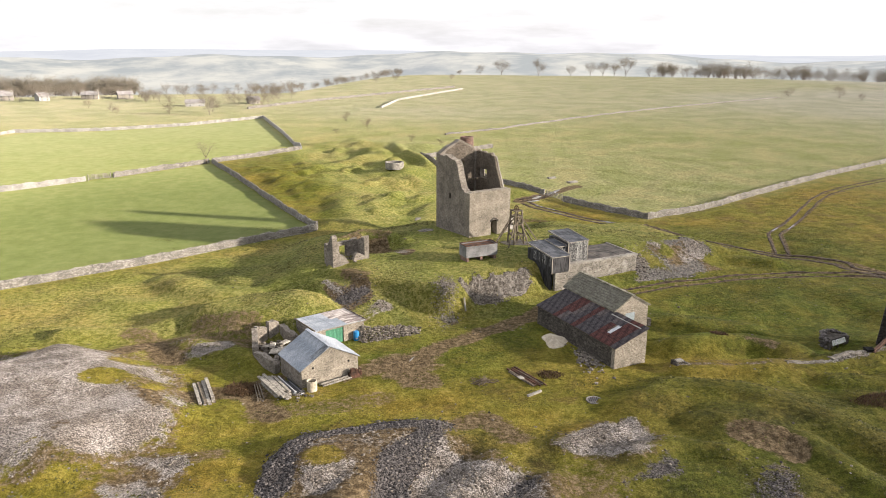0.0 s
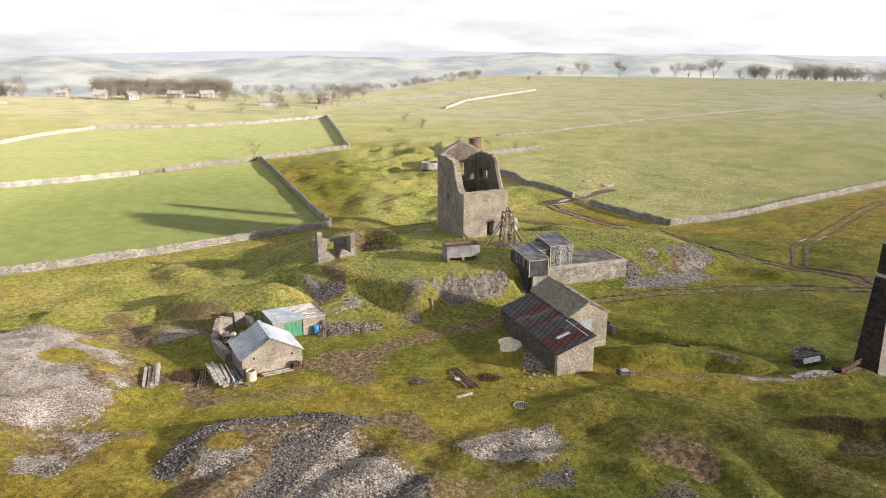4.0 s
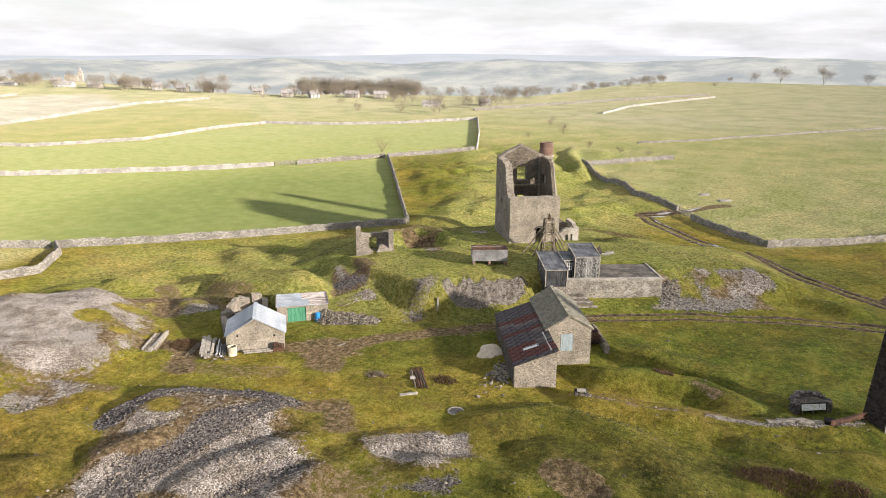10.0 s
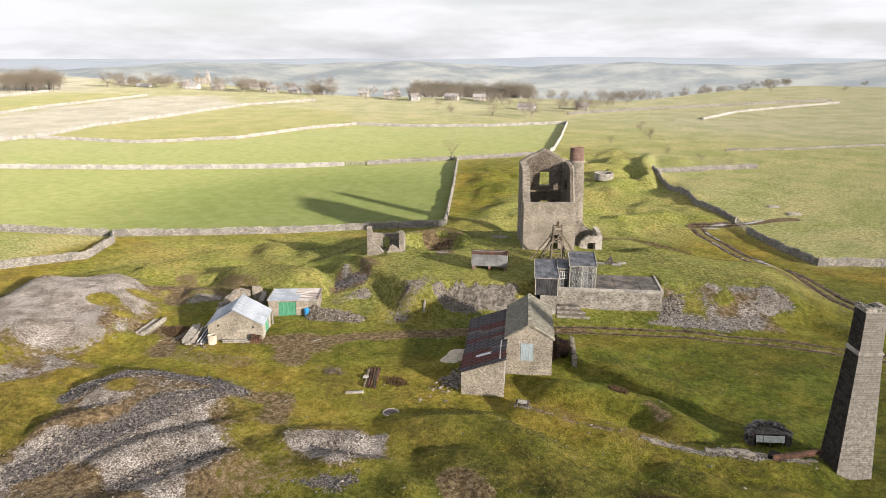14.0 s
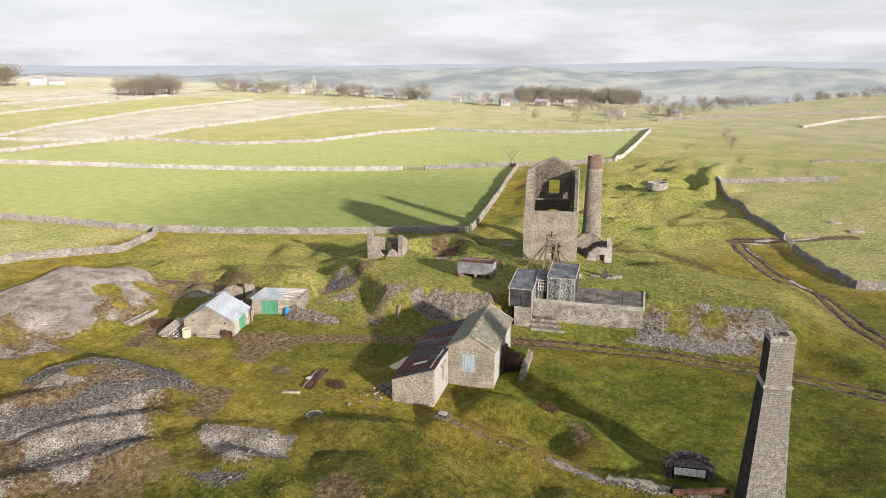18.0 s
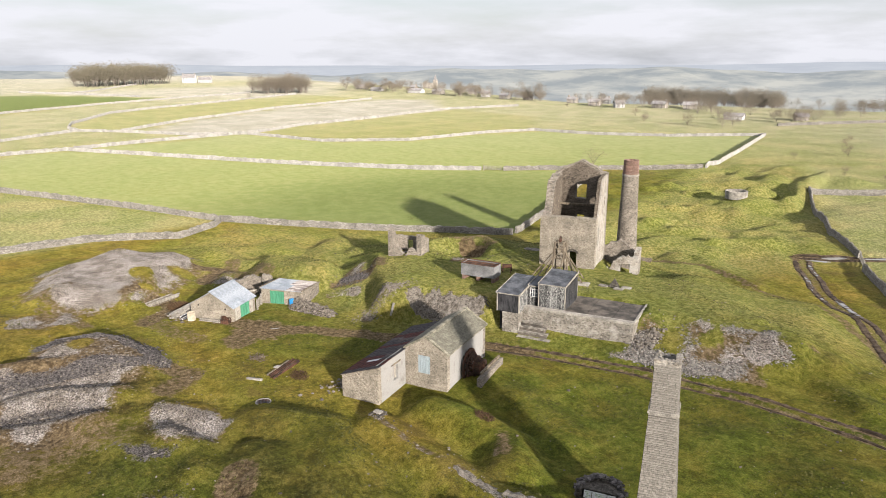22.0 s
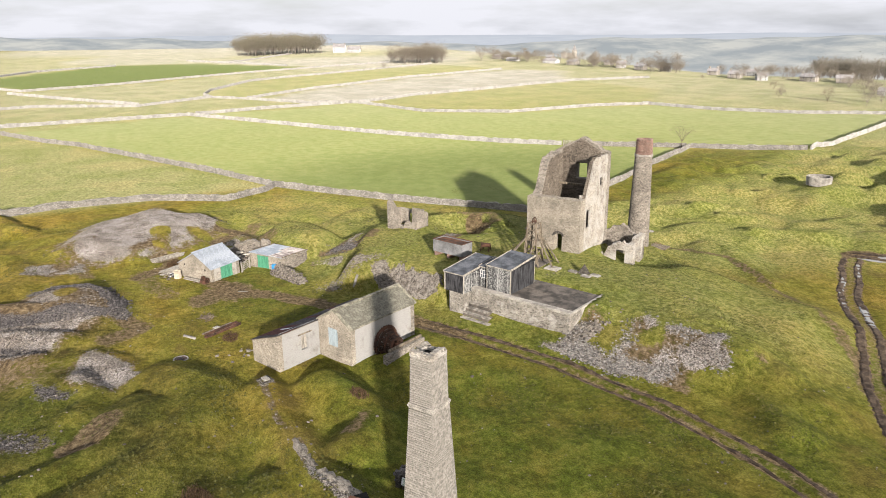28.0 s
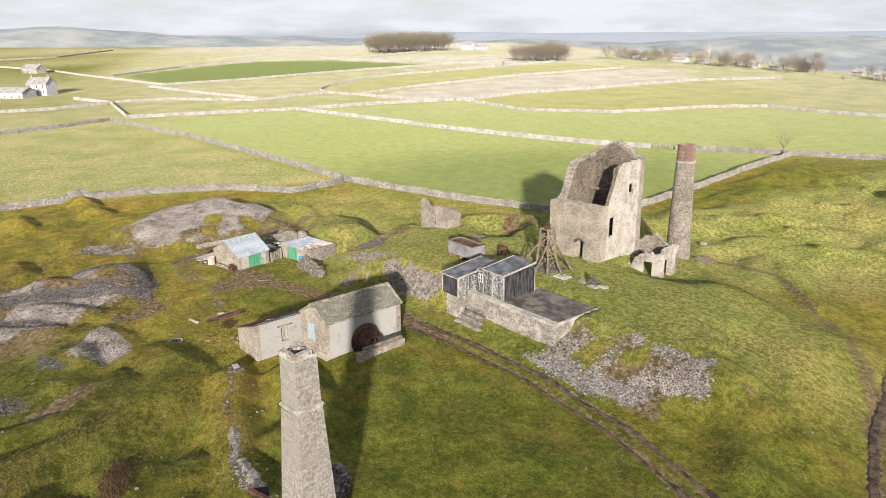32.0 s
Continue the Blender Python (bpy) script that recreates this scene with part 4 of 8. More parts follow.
tuss = np.maximum(tuss, 0.5 * soft_in([(-44, 60), (-26, 62), (-14, 64), (0, 70), (16, 80), (34, 98), (40, 108), (20, 114), (-14, 112), (-30, 100), (-54, 78)], 7))
tuss = np.maximum(tuss, 0.66 * soft_in([(-18, 112), (12, 112), (18, 138), (-2, 172), (-30, 215), (-50, 195), (-36, 175), (-22, 140)], 6))
# paler the farther off: haze painted into the pasture
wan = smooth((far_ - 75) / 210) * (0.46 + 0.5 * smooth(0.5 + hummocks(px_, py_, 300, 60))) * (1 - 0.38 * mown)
wan = np.maximum(wan, soft_in(STUBBLE, 4))
wan = np.maximum(wan, 0.85 * soft_in(FARSTUBBLE, 12))
wan = wan * (1 - 0.9 * soft_in(FIELD5, 8)) * (1 - 0.4 * soft_in(FIELD4, 6)) * (1 - 0.3 * soft_in(FIELD3, 6))
wan = np.maximum(wan, 0.16 * soft_in(FELL, 6))
wan = np.maximum(wan, 0.12 * soft_in([(-60, 74.6), (-91, 57.5), (-126, 38), (-160, 15), (-130, -60), (-60, -20), (-52, 30), (-56, 55)], 4))
hill_ = np.exp(-(((px_ + 1280) / 520) ** 2 + ((py_ + 330) / 360) ** 2))
wan = wan * (1 - 0.8 * hill_)
west_ = soft_in([(-190, 5), (-175, -150), (-900, -500), (-2200, -1000), (-2200, -100), (-620, -60), (-400, -45), (-300, 0), (-240, 0)], 25)
west_ = west_ * np.clip(0.8 + 0.4 * hummocks(px_, py_, 160, 40), 0.3, 1)
tuss, wan, lush_ = tuss * (1 - 0.95 * west_), wan * (1 - 0.95 * west_), np.maximum(lush_, 0.95 * west_)
# the pasture is deeper green in a broad patch below the engine house
lush_ = np.where(mown > 0.3, 0.55 * smooth(1.55 - np.hypot((px_ + 50) / 34, (py_ - 112) / 40)) + 0.8 * soft_in(FIELD5, 5), lush_)
mown, tuss, lush_ = mown * (1 - hill_), tuss * (1 - 0.9 * hill_), np.maximum(lush_, hill_) * (1 - 0.6 * hill_)
# the far west hill's cloud shadow is put in as dark heath colour
heath_ = np.maximum(heath_, 0.9 * hill_)
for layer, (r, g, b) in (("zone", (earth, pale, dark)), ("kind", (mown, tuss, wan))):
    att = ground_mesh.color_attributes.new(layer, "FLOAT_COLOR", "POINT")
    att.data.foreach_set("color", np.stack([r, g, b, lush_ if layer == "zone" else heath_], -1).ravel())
ground_mesh.materials.append(GROUND)
ground = tagged(new("ground", ground_mesh), "rough green turf, pasture and grey mine waste", "ground", kind="structure")


# ---- field walls ----
def field_wall(name, line, label, height=1.12, width=0.55, seed=1, mat=DRYSTONE):
    """A dry stone wall along a line over the ground, with an uneven top."""
    rnd = random.Random(seed)
    pts = []
    for (ax, ay), (bx, by) in zip(line, line[1:]):
        n = max(1, int(math.hypot(bx - ax, by - ay) / 0.9))
        pts += [(ax + (bx - ax) * k / n, ay + (by - ay) * k / n) for k in range(n)]
    pts.append(line[-1])
    P = np.array(pts)
    Z = lie(P[:, 0], P[:, 1])
    verts, faces = [], []
    for i, (x, y) in enumerate(pts):
        d = P[min(i + 1, len(P) - 1)] - P[max(i - 1, 0)]
        d = d / np.hypot(*d)
        x, y = x + rnd.uniform(-0.06, 0.06), y + rnd.uniform(-0.06, 0.06)
        h = height * rnd.uniform(0.86, 1.08)
        for off, up in ((-0.5, -0.5), (-0.42, h * 0.55), (-0.30, h - 0.1), (-0.12, h + rnd.uniform(-0.05, 0.1)), (0.14, h + rnd.uniform(-0.05, 0.1)), (0.30, h - 0.1), (0.42, h * 0.55), (0.5, -0.5)):
            o = off * width * rnd.uniform(0.88, 1.12)
            verts.append((x - d[1] * o, y + d[0] * o, Z[i] + up))
        if i:
            a, b = (i - 1) * 8, i * 8
            faces += [(a + k, b + k, b + k + 1, a + k + 1) for k in range(7)]
    faces += [tuple(range(7, -1, -1)), tuple(len(verts) - 8 + k for k in range(8))]
    return tagged(sheet(name, verts, faces, mat), label, "field wall", kind="structure")


GREYWALL = "grey dry stone wall of uneven stones between fields"
field_wall("field_wall_1", [(-47, 17), (-50.5, 26), (-55, 38.5), (-55.5, 53), (-50.5, 64.8), (-56.2, 72.3), (-60, 74.6)], GREYWALL, seed=2)
field_wall("field_wall_2", [(-60, 74.6), (-46, 86.6), (-38.5, 93), (-29.5, 102), (-20.5, 109.5)], GREYWALL, seed=3)
field_wall("field_wall_3", [(-60.4, 74.3), (-76.5, 66.0), (-91, 57.8), (-127, 38.5), (-138, 29.5), (-169.3, 10), (-155, -2), (-146, -13), (-140, -24)], GREYWALL, seed=4)
field_wall("field_wall_4", [(-20.7, 110.3), (-39, 141), (-57.6, 171.5)], GREYWALL, seed=5)
field_wall("field_wall_5", [(-57.8, 172), (-52, 178.5), (-40.5, 190)], GREYWALL, seed=6)
field_wall("field_wall_6", [(-58.4, 171.5), (-73, 152.5)], GREYWALL, seed=7)
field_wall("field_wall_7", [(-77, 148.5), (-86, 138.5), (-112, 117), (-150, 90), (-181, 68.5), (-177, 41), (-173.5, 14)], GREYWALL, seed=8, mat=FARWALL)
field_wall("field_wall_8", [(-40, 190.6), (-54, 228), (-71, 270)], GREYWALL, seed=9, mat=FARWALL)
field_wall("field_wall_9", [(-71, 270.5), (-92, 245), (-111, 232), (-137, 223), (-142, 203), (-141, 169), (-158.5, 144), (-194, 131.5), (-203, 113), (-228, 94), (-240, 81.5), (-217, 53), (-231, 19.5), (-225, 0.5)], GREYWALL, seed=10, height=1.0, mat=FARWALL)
field_wall("field_wall_10", [(19.2, 141.8), (11.5, 150), (4, 160), (-7.3, 177.6), (-1, 186), (11.5, 199)], GREYWALL, seed=11)
field_wall("field_wall_11", [(22.2, 136.5), (29, 127.5), (34.6, 121.6), (46.5, 128.8), (62.6, 141.5), (81, 157), (106, 176), (150, 215)], GREYWALL, seed=12)
field_wall("field_wall_12", [(-2, 225.4), (16.6, 241.3), (43.7, 272), (83, 310), (127.5, 349), (168, 380)], GREYWALL, seed=13, height=0.55, width=0.7, mat=DRYSTONE)
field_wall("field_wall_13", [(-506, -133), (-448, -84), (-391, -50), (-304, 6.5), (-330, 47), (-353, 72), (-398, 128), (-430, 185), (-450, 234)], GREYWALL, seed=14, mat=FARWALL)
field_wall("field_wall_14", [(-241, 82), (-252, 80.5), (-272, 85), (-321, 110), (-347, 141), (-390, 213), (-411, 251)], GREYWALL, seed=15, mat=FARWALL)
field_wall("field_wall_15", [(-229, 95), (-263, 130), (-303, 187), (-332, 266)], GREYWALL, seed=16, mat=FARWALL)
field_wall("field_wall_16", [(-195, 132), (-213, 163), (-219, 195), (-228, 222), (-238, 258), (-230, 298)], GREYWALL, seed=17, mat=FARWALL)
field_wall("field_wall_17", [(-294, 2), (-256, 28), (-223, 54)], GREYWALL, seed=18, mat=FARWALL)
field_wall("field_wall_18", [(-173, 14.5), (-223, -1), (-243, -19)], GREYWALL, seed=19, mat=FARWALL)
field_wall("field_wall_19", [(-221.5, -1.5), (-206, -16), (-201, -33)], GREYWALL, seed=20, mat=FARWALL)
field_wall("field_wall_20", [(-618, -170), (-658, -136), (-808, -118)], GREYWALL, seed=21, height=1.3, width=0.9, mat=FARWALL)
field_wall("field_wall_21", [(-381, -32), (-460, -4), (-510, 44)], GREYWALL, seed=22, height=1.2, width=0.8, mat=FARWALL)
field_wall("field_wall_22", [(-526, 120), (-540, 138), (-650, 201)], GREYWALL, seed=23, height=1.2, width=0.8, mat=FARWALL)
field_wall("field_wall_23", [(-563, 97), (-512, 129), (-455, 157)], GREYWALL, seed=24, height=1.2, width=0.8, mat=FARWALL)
field_wall("field_wall_25", [(-87, 306), (-67, 344), (-40, 389), (0, 450)], GREYWALL, seed=26, height=1.1, width=0.8)
field_wall("field_wall_26", [(-31, 312), (-27, 354), (5, 434)], GREYWALL, seed=27, height=0.9, width=0.8, mat=FARWALL)
field_wall("field_wall_24", [(-182, 71), (-190, 96), (-195, 126)], GREYWALL, seed=25, mat=FARWALL)


# ---- engine house ----
def engine_house():
    top = thing("engine_house", 3.16, 92.84, 2.3, 33, "roofless grey limestone engine house with a tall rear gable", "engine house")
    W, D, T = 6.7, 8.4, 0.95
    bm = bmesh.new()
    wall(bm, (0, 0), (W, 0), T + 0.25, -1.2, ragged([(0, 6.55), (W, 6.6)], 0.45, 0.05, 1), [(3.55, 4.55, 0.35, 2.5)])
    arch = bmesh.new()
    for k in range(6):
        a, b = math.pi * k / 6, math.pi * (k + 1) / 6
        hexa(arch, [(4.05 + 0.5 * math.cos(t), y, 2.25 + 0.33 * math.sin(t)) for t, y in ((a, -0.05), (b, -0.05), (b, 0.55), (a, 0.55))],
             [(4.05 + 0.72 * math.cos(t), y, 2.25 + 0.55 * math.sin(t)) for t, y in ((a, -0.05), (b, -0.05), (b, 0.55), (a, 0.55))])
    front = part("front_wall", bm, BUFF, top, "half-height front wall of pale rubble with a doorway")
    part("door_arch", arch, DARKSTONE, front)
    back_ = ragged([(0, 10.9), (W / 2, 12.65), (W, 10.9)], 0.35, 0.10, 2)
    bm = bmesh.new()
    wall(bm, (W, D), (0, D), T, -2.6, back_, [(2.55, 3.95, 7.6, 9.5), (2.7, 3.8, 4.6, 5.5), (0.9, 1.6, 5.2, 6.1)])
    part("gable_wall", bm, STONE, top, "tall gable wall with a window opening")
    side = [(0, 6.5), (1.5, 6.7), (1.9, 7.6), (2.5, 8.7), (2.9, 10.2), (3.6, 10.75), (D, 10.9)]
    # thin linings of darker brown stone, with the interior's shade in their colour
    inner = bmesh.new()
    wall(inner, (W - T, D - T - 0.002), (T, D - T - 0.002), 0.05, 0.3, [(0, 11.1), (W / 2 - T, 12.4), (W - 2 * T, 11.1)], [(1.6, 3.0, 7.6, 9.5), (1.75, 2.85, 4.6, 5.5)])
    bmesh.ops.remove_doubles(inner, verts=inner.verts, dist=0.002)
    part("inner_face", inner, SHADESTONE, top, "brown inner stonework of the gable, darkened for its shade")
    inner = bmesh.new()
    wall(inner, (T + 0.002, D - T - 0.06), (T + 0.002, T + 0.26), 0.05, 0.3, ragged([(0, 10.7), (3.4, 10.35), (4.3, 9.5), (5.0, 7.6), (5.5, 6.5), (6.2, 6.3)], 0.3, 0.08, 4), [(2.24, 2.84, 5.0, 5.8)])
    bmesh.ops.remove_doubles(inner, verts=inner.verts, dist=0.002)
    part("inner_face", inner, SHADESTONE, top, "brown inner stonework of the side wall, darkened for its shade")
    bm = bmesh.new()
    broken = ragged([(max(0, s - T - 0.25), z) for s, z in side if s >= 1], 0.25, 0.22, 3)
    # splayed window openings, wider on the inside
    wall(bm, (W, T + 0.25), (W, D - T), 0.16, -2.2, broken, [(0.45, 1.4, 3.1, 5.2), (4.1, 4.9, 7.4, 8.4)])
    part("side_wall", bm, LIME, top, "broken side wall with two small windows")
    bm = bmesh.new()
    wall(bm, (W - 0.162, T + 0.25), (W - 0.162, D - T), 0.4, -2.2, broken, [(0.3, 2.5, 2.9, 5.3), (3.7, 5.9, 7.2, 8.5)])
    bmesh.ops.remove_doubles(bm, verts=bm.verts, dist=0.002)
    part("inner_face", bm, SHADESTONE, top, "brown inner stonework with splayed windows, darkened for its shade")
    bm = bmesh.new()
    wall(bm, (0, D - T), (0, T + 0.25), T, -1.2, ragged([(0, 10.9), (3.5, 10.6), (4.4, 9.8), (5.1, 7.9), (5.6, 6.7), (6.3, 6.5)], 0.25, 0.2, 4), [(2.3, 2.9, 5.0, 5.8)])
    part("side_wall", bm, STONE, top, "broken side wall with a small window")
    bm = bmesh.new()
    box(bm, T, W - T, T + 0.25, D - T, 0.1, 0.3)
    part("floor_slab", bm, DARKSTONE, top)
    for z, y0 in ((4.55, 5.6), (6.9, 6.4)):
        bm = bmesh.new()
        box(bm, T + 0.02, W - T - 0.02, y0, y0 + 0.22, z, z + 0.25)
        part("floor_beam", bm, TIMBER, top, "old timber floor beam")
    # ruined boiler house
    low = thing("boiler_house_ruin", 3.16 + 6.7 * 0.839 - 4.4 * 0.545, 92.84 + 6.7 * 0.545 + 4.4 * 0.839, 0.6, 33, "ruined low stone boiler house with broken openings", "ruin")
    bm = bmesh.new()
    wall(bm, (4.6, 0.6), (4.6, 4.6), 0.6, -1.0, ragged([(0, 2.6), (1.0, 3.0), (1.6, 3.2), (2.6, 3.1), (4.0, 3.2)], 0.25, 0.2, 6), [(1.0, 2.6, -0.3, 2.1)])
    part("end_wall", bm, LIME, low, "broken limewashed wall with an opening")
    bm = bmesh.new()
    wall(bm, (4.6, 4.6), (0.0, 4.6), 0.6, -1.0, ragged([(0, 2.4), (1.2, 3.0), (2.6, 4.2), (4.6, 3.2)], 0.3, 0.2, 7))
    part("rear_wall", bm, STONE, low)
    bm = bmesh.new()
    wall(bm, (0.2, 0.0), (4.5, 0.6), 0.55, -1.0, ragged([(0, 1.5), (1.0, 1.2), (1.7, 2.3), (2.4, 2.8), (3.4, 2.9), (4.4, 2.7)], 0.25, 0.2, 8), [(2.4, 3.5, -0.3, 1.9)])
    part("front_wall", bm, LIME, low)
    bm = bmesh.new()
    box(bm, 0.3, 4.5, 0.7, 4.5, -0.8, -0.25)
    part("floor_slab", bm, DARKSLAB, low)
    for k in range(12):
        if k == 0:
            bm = bmesh.new()
            box(bm, 0, 0.07, 0, 0.04, 0, 0.75)
            pale0 = part("fence_pale", bm, OLDWOOD, low)
            pale0.location = (2.2, -0.2, -0.2)
        else:
            p = new("fence_pale", pale0.data)
            p.parent, p.location = low, (2.2 + 0.19 * k, -0.2 + 0.02 * k, -0.2)


engine_house()


def round_chimney():
    x, y, z = 2.95, 109.35, at(2.95, 109.35) - 0.3
    top = thing("round_chimney", x, y, z, 0, "tall round stone chimney with a red brick top", "chimney")
    h = 14.3 - z
    bm = bmesh.new()
    ring(bm, 0, 0, 0, h - 2.1, 1.42, 1.05, 0.4, 36)
    part("shaft", bm, STONE, top, "tapering grey stone shaft")
    bm = bmesh.new()
    ring(bm, 0, 0, h - 2.1, h - 1.85, 1.13, 1.13, 0.4, 36)
    part("string_course", bm, CONCRETE, top)
    bm = bmesh.new()
    ring(bm, 0, 0, h - 1.85, h, 1.04, 0.99, 0.35, 36, 0.03)
    part("brick_cap", bm, BRICK, top, "red brick top courses")


round_chimney()


def headgear():
    x, y = 9.15, 90.3
    z = at(x, y)
    top = thing("headgear", x, y, z, 30, "weathered timber headframe with raking props over a shaft", "headgear")
    posts = [(-0.75, -0.75), (0.75, -0.75), (0.75, 0.75), (-0.75, 0.75)]
    for a, b in posts:
        bm = bmesh.new()
        bar(bm, (a, b, 0.05), (a * 0.66, b * 0.66, 4.5), 0.17)
        part("post", bm, TIMBER, top)
    for zz in (1.3, 2.6, 3.7, 4.4):
        k = 1 - 0.34 * zz / 4.5
        for i in range(4):
            (a, b), (c, d) = posts[i], posts[(i + 1) % 4]
            bm = bmesh.new()
            bar(bm, (a * k, b * k, zz), (c * k, d * k, zz), 0.13)
            part("rail", bm, TIMBER, top)
    for i in range(4):
        (a, b), (c, d) = posts[i], posts[(i + 1) % 4]
        for z0, z1 in ((0.1, 1.3), (2.6, 3.7)):
            k0, k1 = 1 - 0.34 * z0 / 4.5, 1 - 0.34 * z1 / 4.5
            bm = bmesh.new()
            bar(bm, (a * k0, b * k0, z0), (c * k1, d * k1, z1), 0.09)
            part("brace", bm, TIMBER, top)
    for ex, ey, s in ((-3.2, 0.2, 3.6), (-2.4, -1.9, 3.1), (2.9, -0.9, 3.6), (2.6, 1.1, 3.3), (0.4, -2.3, 2.9), (1.7, -1.9, 2.7), (-2.0, 1.4, 3.1), (1.2, 2.1, 3.0)):
        bm = bmesh.new()
        bar(bm, (ex, ey, 0.08), (0.45 * math.copysign(1, ex), 0.4 * math.copysign(1, ey), s), 0.13)
        part("raking_prop", bm, TIMBER, top)
    bm = bmesh.new()
    wheel = [(math.cos(t * math.pi / 8), math.sin(t * math.pi / 8)) for t in range(16)]
    for (a, b), (c, d) in zip(wheel, wheel[1:] + wheel[:1]):
        bar(bm, (0, a * 0.4, 4.62 + b * 0.4), (0, c * 0.4, 4.62 + d * 0.4), 0.1, 0.08)
    for a, b in wheel[::4]:
        bar(bm, (0, 0, 4.62), (0, a * 0.4, 4.62 + b * 0.4), 0.05)
    part("pulley_wheel", bm, RUST, top, "rusted pulley wheel")
    bm = bmesh.new()
    box(bm, -1.6, 1.6, -1.5, 1.5, -0.3, 0.06)
    part("shaft_cap", bm, DARKSLAB, top)
    bm = bmesh.new()
    box(bm, 2.2, 3.7, -1.6, -0.4, -0.3, 0.14)
    part("prop_footing", bm, CONCRETE, top)


headgear()


def iron_tank():
    turn = 26
    top = thing("water_tank", 2.62, 81.1, at(4.4, 82.4), turn, "grey riveted iron tank with rusty rims on brick piers", "tank")
    z0 = 3.47 - top.location.z
    z1 = z0 + 1.38
    L, D, T = 4.15, 1.85, 0.04
    for name, dims in (("tank_side", (0, L, 0, T)), ("tank_side", (0, L, D - T, D)), ("tank_end", (0, T, T, D - T)), ("tank_end", (L - T, L, T, D - T))):
        bm = bmesh.new()
        box(bm, *dims, z0 + 0.002, z1)
        part(name, bm, GALV, top)
    bm = bmesh.new()
    box(bm, T, L - T, T, D - T, z0, z0 + 1.24)
    part("tank_filling", bm, RUST, top, "rusted inside of the tank")
    bm = bmesh.new()
    for a, b, c, d in ((-0.05, L + 0.05, -0.05, 0.08), (-0.05, L + 0.05, D - 0.08, D + 0.05), (-0.05, 0.08, 0.08, D - 0.08), (L - 0.08, L + 0.05, 0.08, D - 0.08)):
        box(bm, a, b, c, d, z1, z1 + 0.06)
    part("rim", bm, RUST, top, "rusty rim")
    for x in (0.1, L / 2 - 0.15, L - 0.42):
        bm = bmesh.new()
        box(bm, x, x + 0.3, 0.1, D - 0.1, -0.6, z0)
        part("brick_pier", bm, BRICK, top)


iron_tank()


def small_ruin():
    ang = 32
    top = thing("cottage_ruin", -13.1, 81.05, 2.0, ang, "ruined roofless stone building with a doorway in its rear wall", "ruin")
    W, D = 4.7, 2.7
    bm = bmesh.new()
    wall(bm, (0, D), (0, 0), 0.6, -1.2, ragged([(0, 2.6), (1.0, 2.5), (1.7, 3.2), (2.3, 4.1), (2.7, 3.8)], 0.3, 0.15, 21))
    part("side_wall", bm, STONE, top)
    bm = bmesh.new()
    wall(bm, (W, 0), (W, D), 0.6, -1.2, ragged([(0, 3.4), (0.7, 3.2), (1.6, 2.9), (2.0, 2.5), (2.7, 2.4)], 0.3, 0.16, 22))
    part("side_wall", bm, STONE, top)
    bm = bmesh.new()
    wall(bm, (W - 0.6, D), (0.6, D), 0.6, -1.2, ragged([(0, 2.7), (1.2, 2.55), (3.5, 2.6)], 0.3, 0.1, 23), [(1.45, 2.4, 0.4, 2.1)])
    part("rear_wall", bm, STONE, top, "rear wall with a doorway")
    bm = bmesh.new()
    wall(bm, (0.6, 0), (W - 0.6, 0), 0.55, -1.2, ragged([(0, 3.5), (0.15, 2.2), (0.35, 1.6), (0.8, 1.5), (1.2, 0.9), (1.5, 0.4), (2.0, 0.4), (2.25, 1.3), (2.6, 1.6), (3.0, 1.3), (3.5, 1.1)], 0.1, 0.08, 24))
    part("front_wall", bm, STONE, top, "collapsed front wall")


small_ruin()


# ---- crushing mill with water wheel ----
WHEELWOOD = plain("dark_wet_timber", (0.026, 0.017, 0.012), (0.085, 0.050, 0.034), 2.0, 0.9, 0, 0.4, 14)


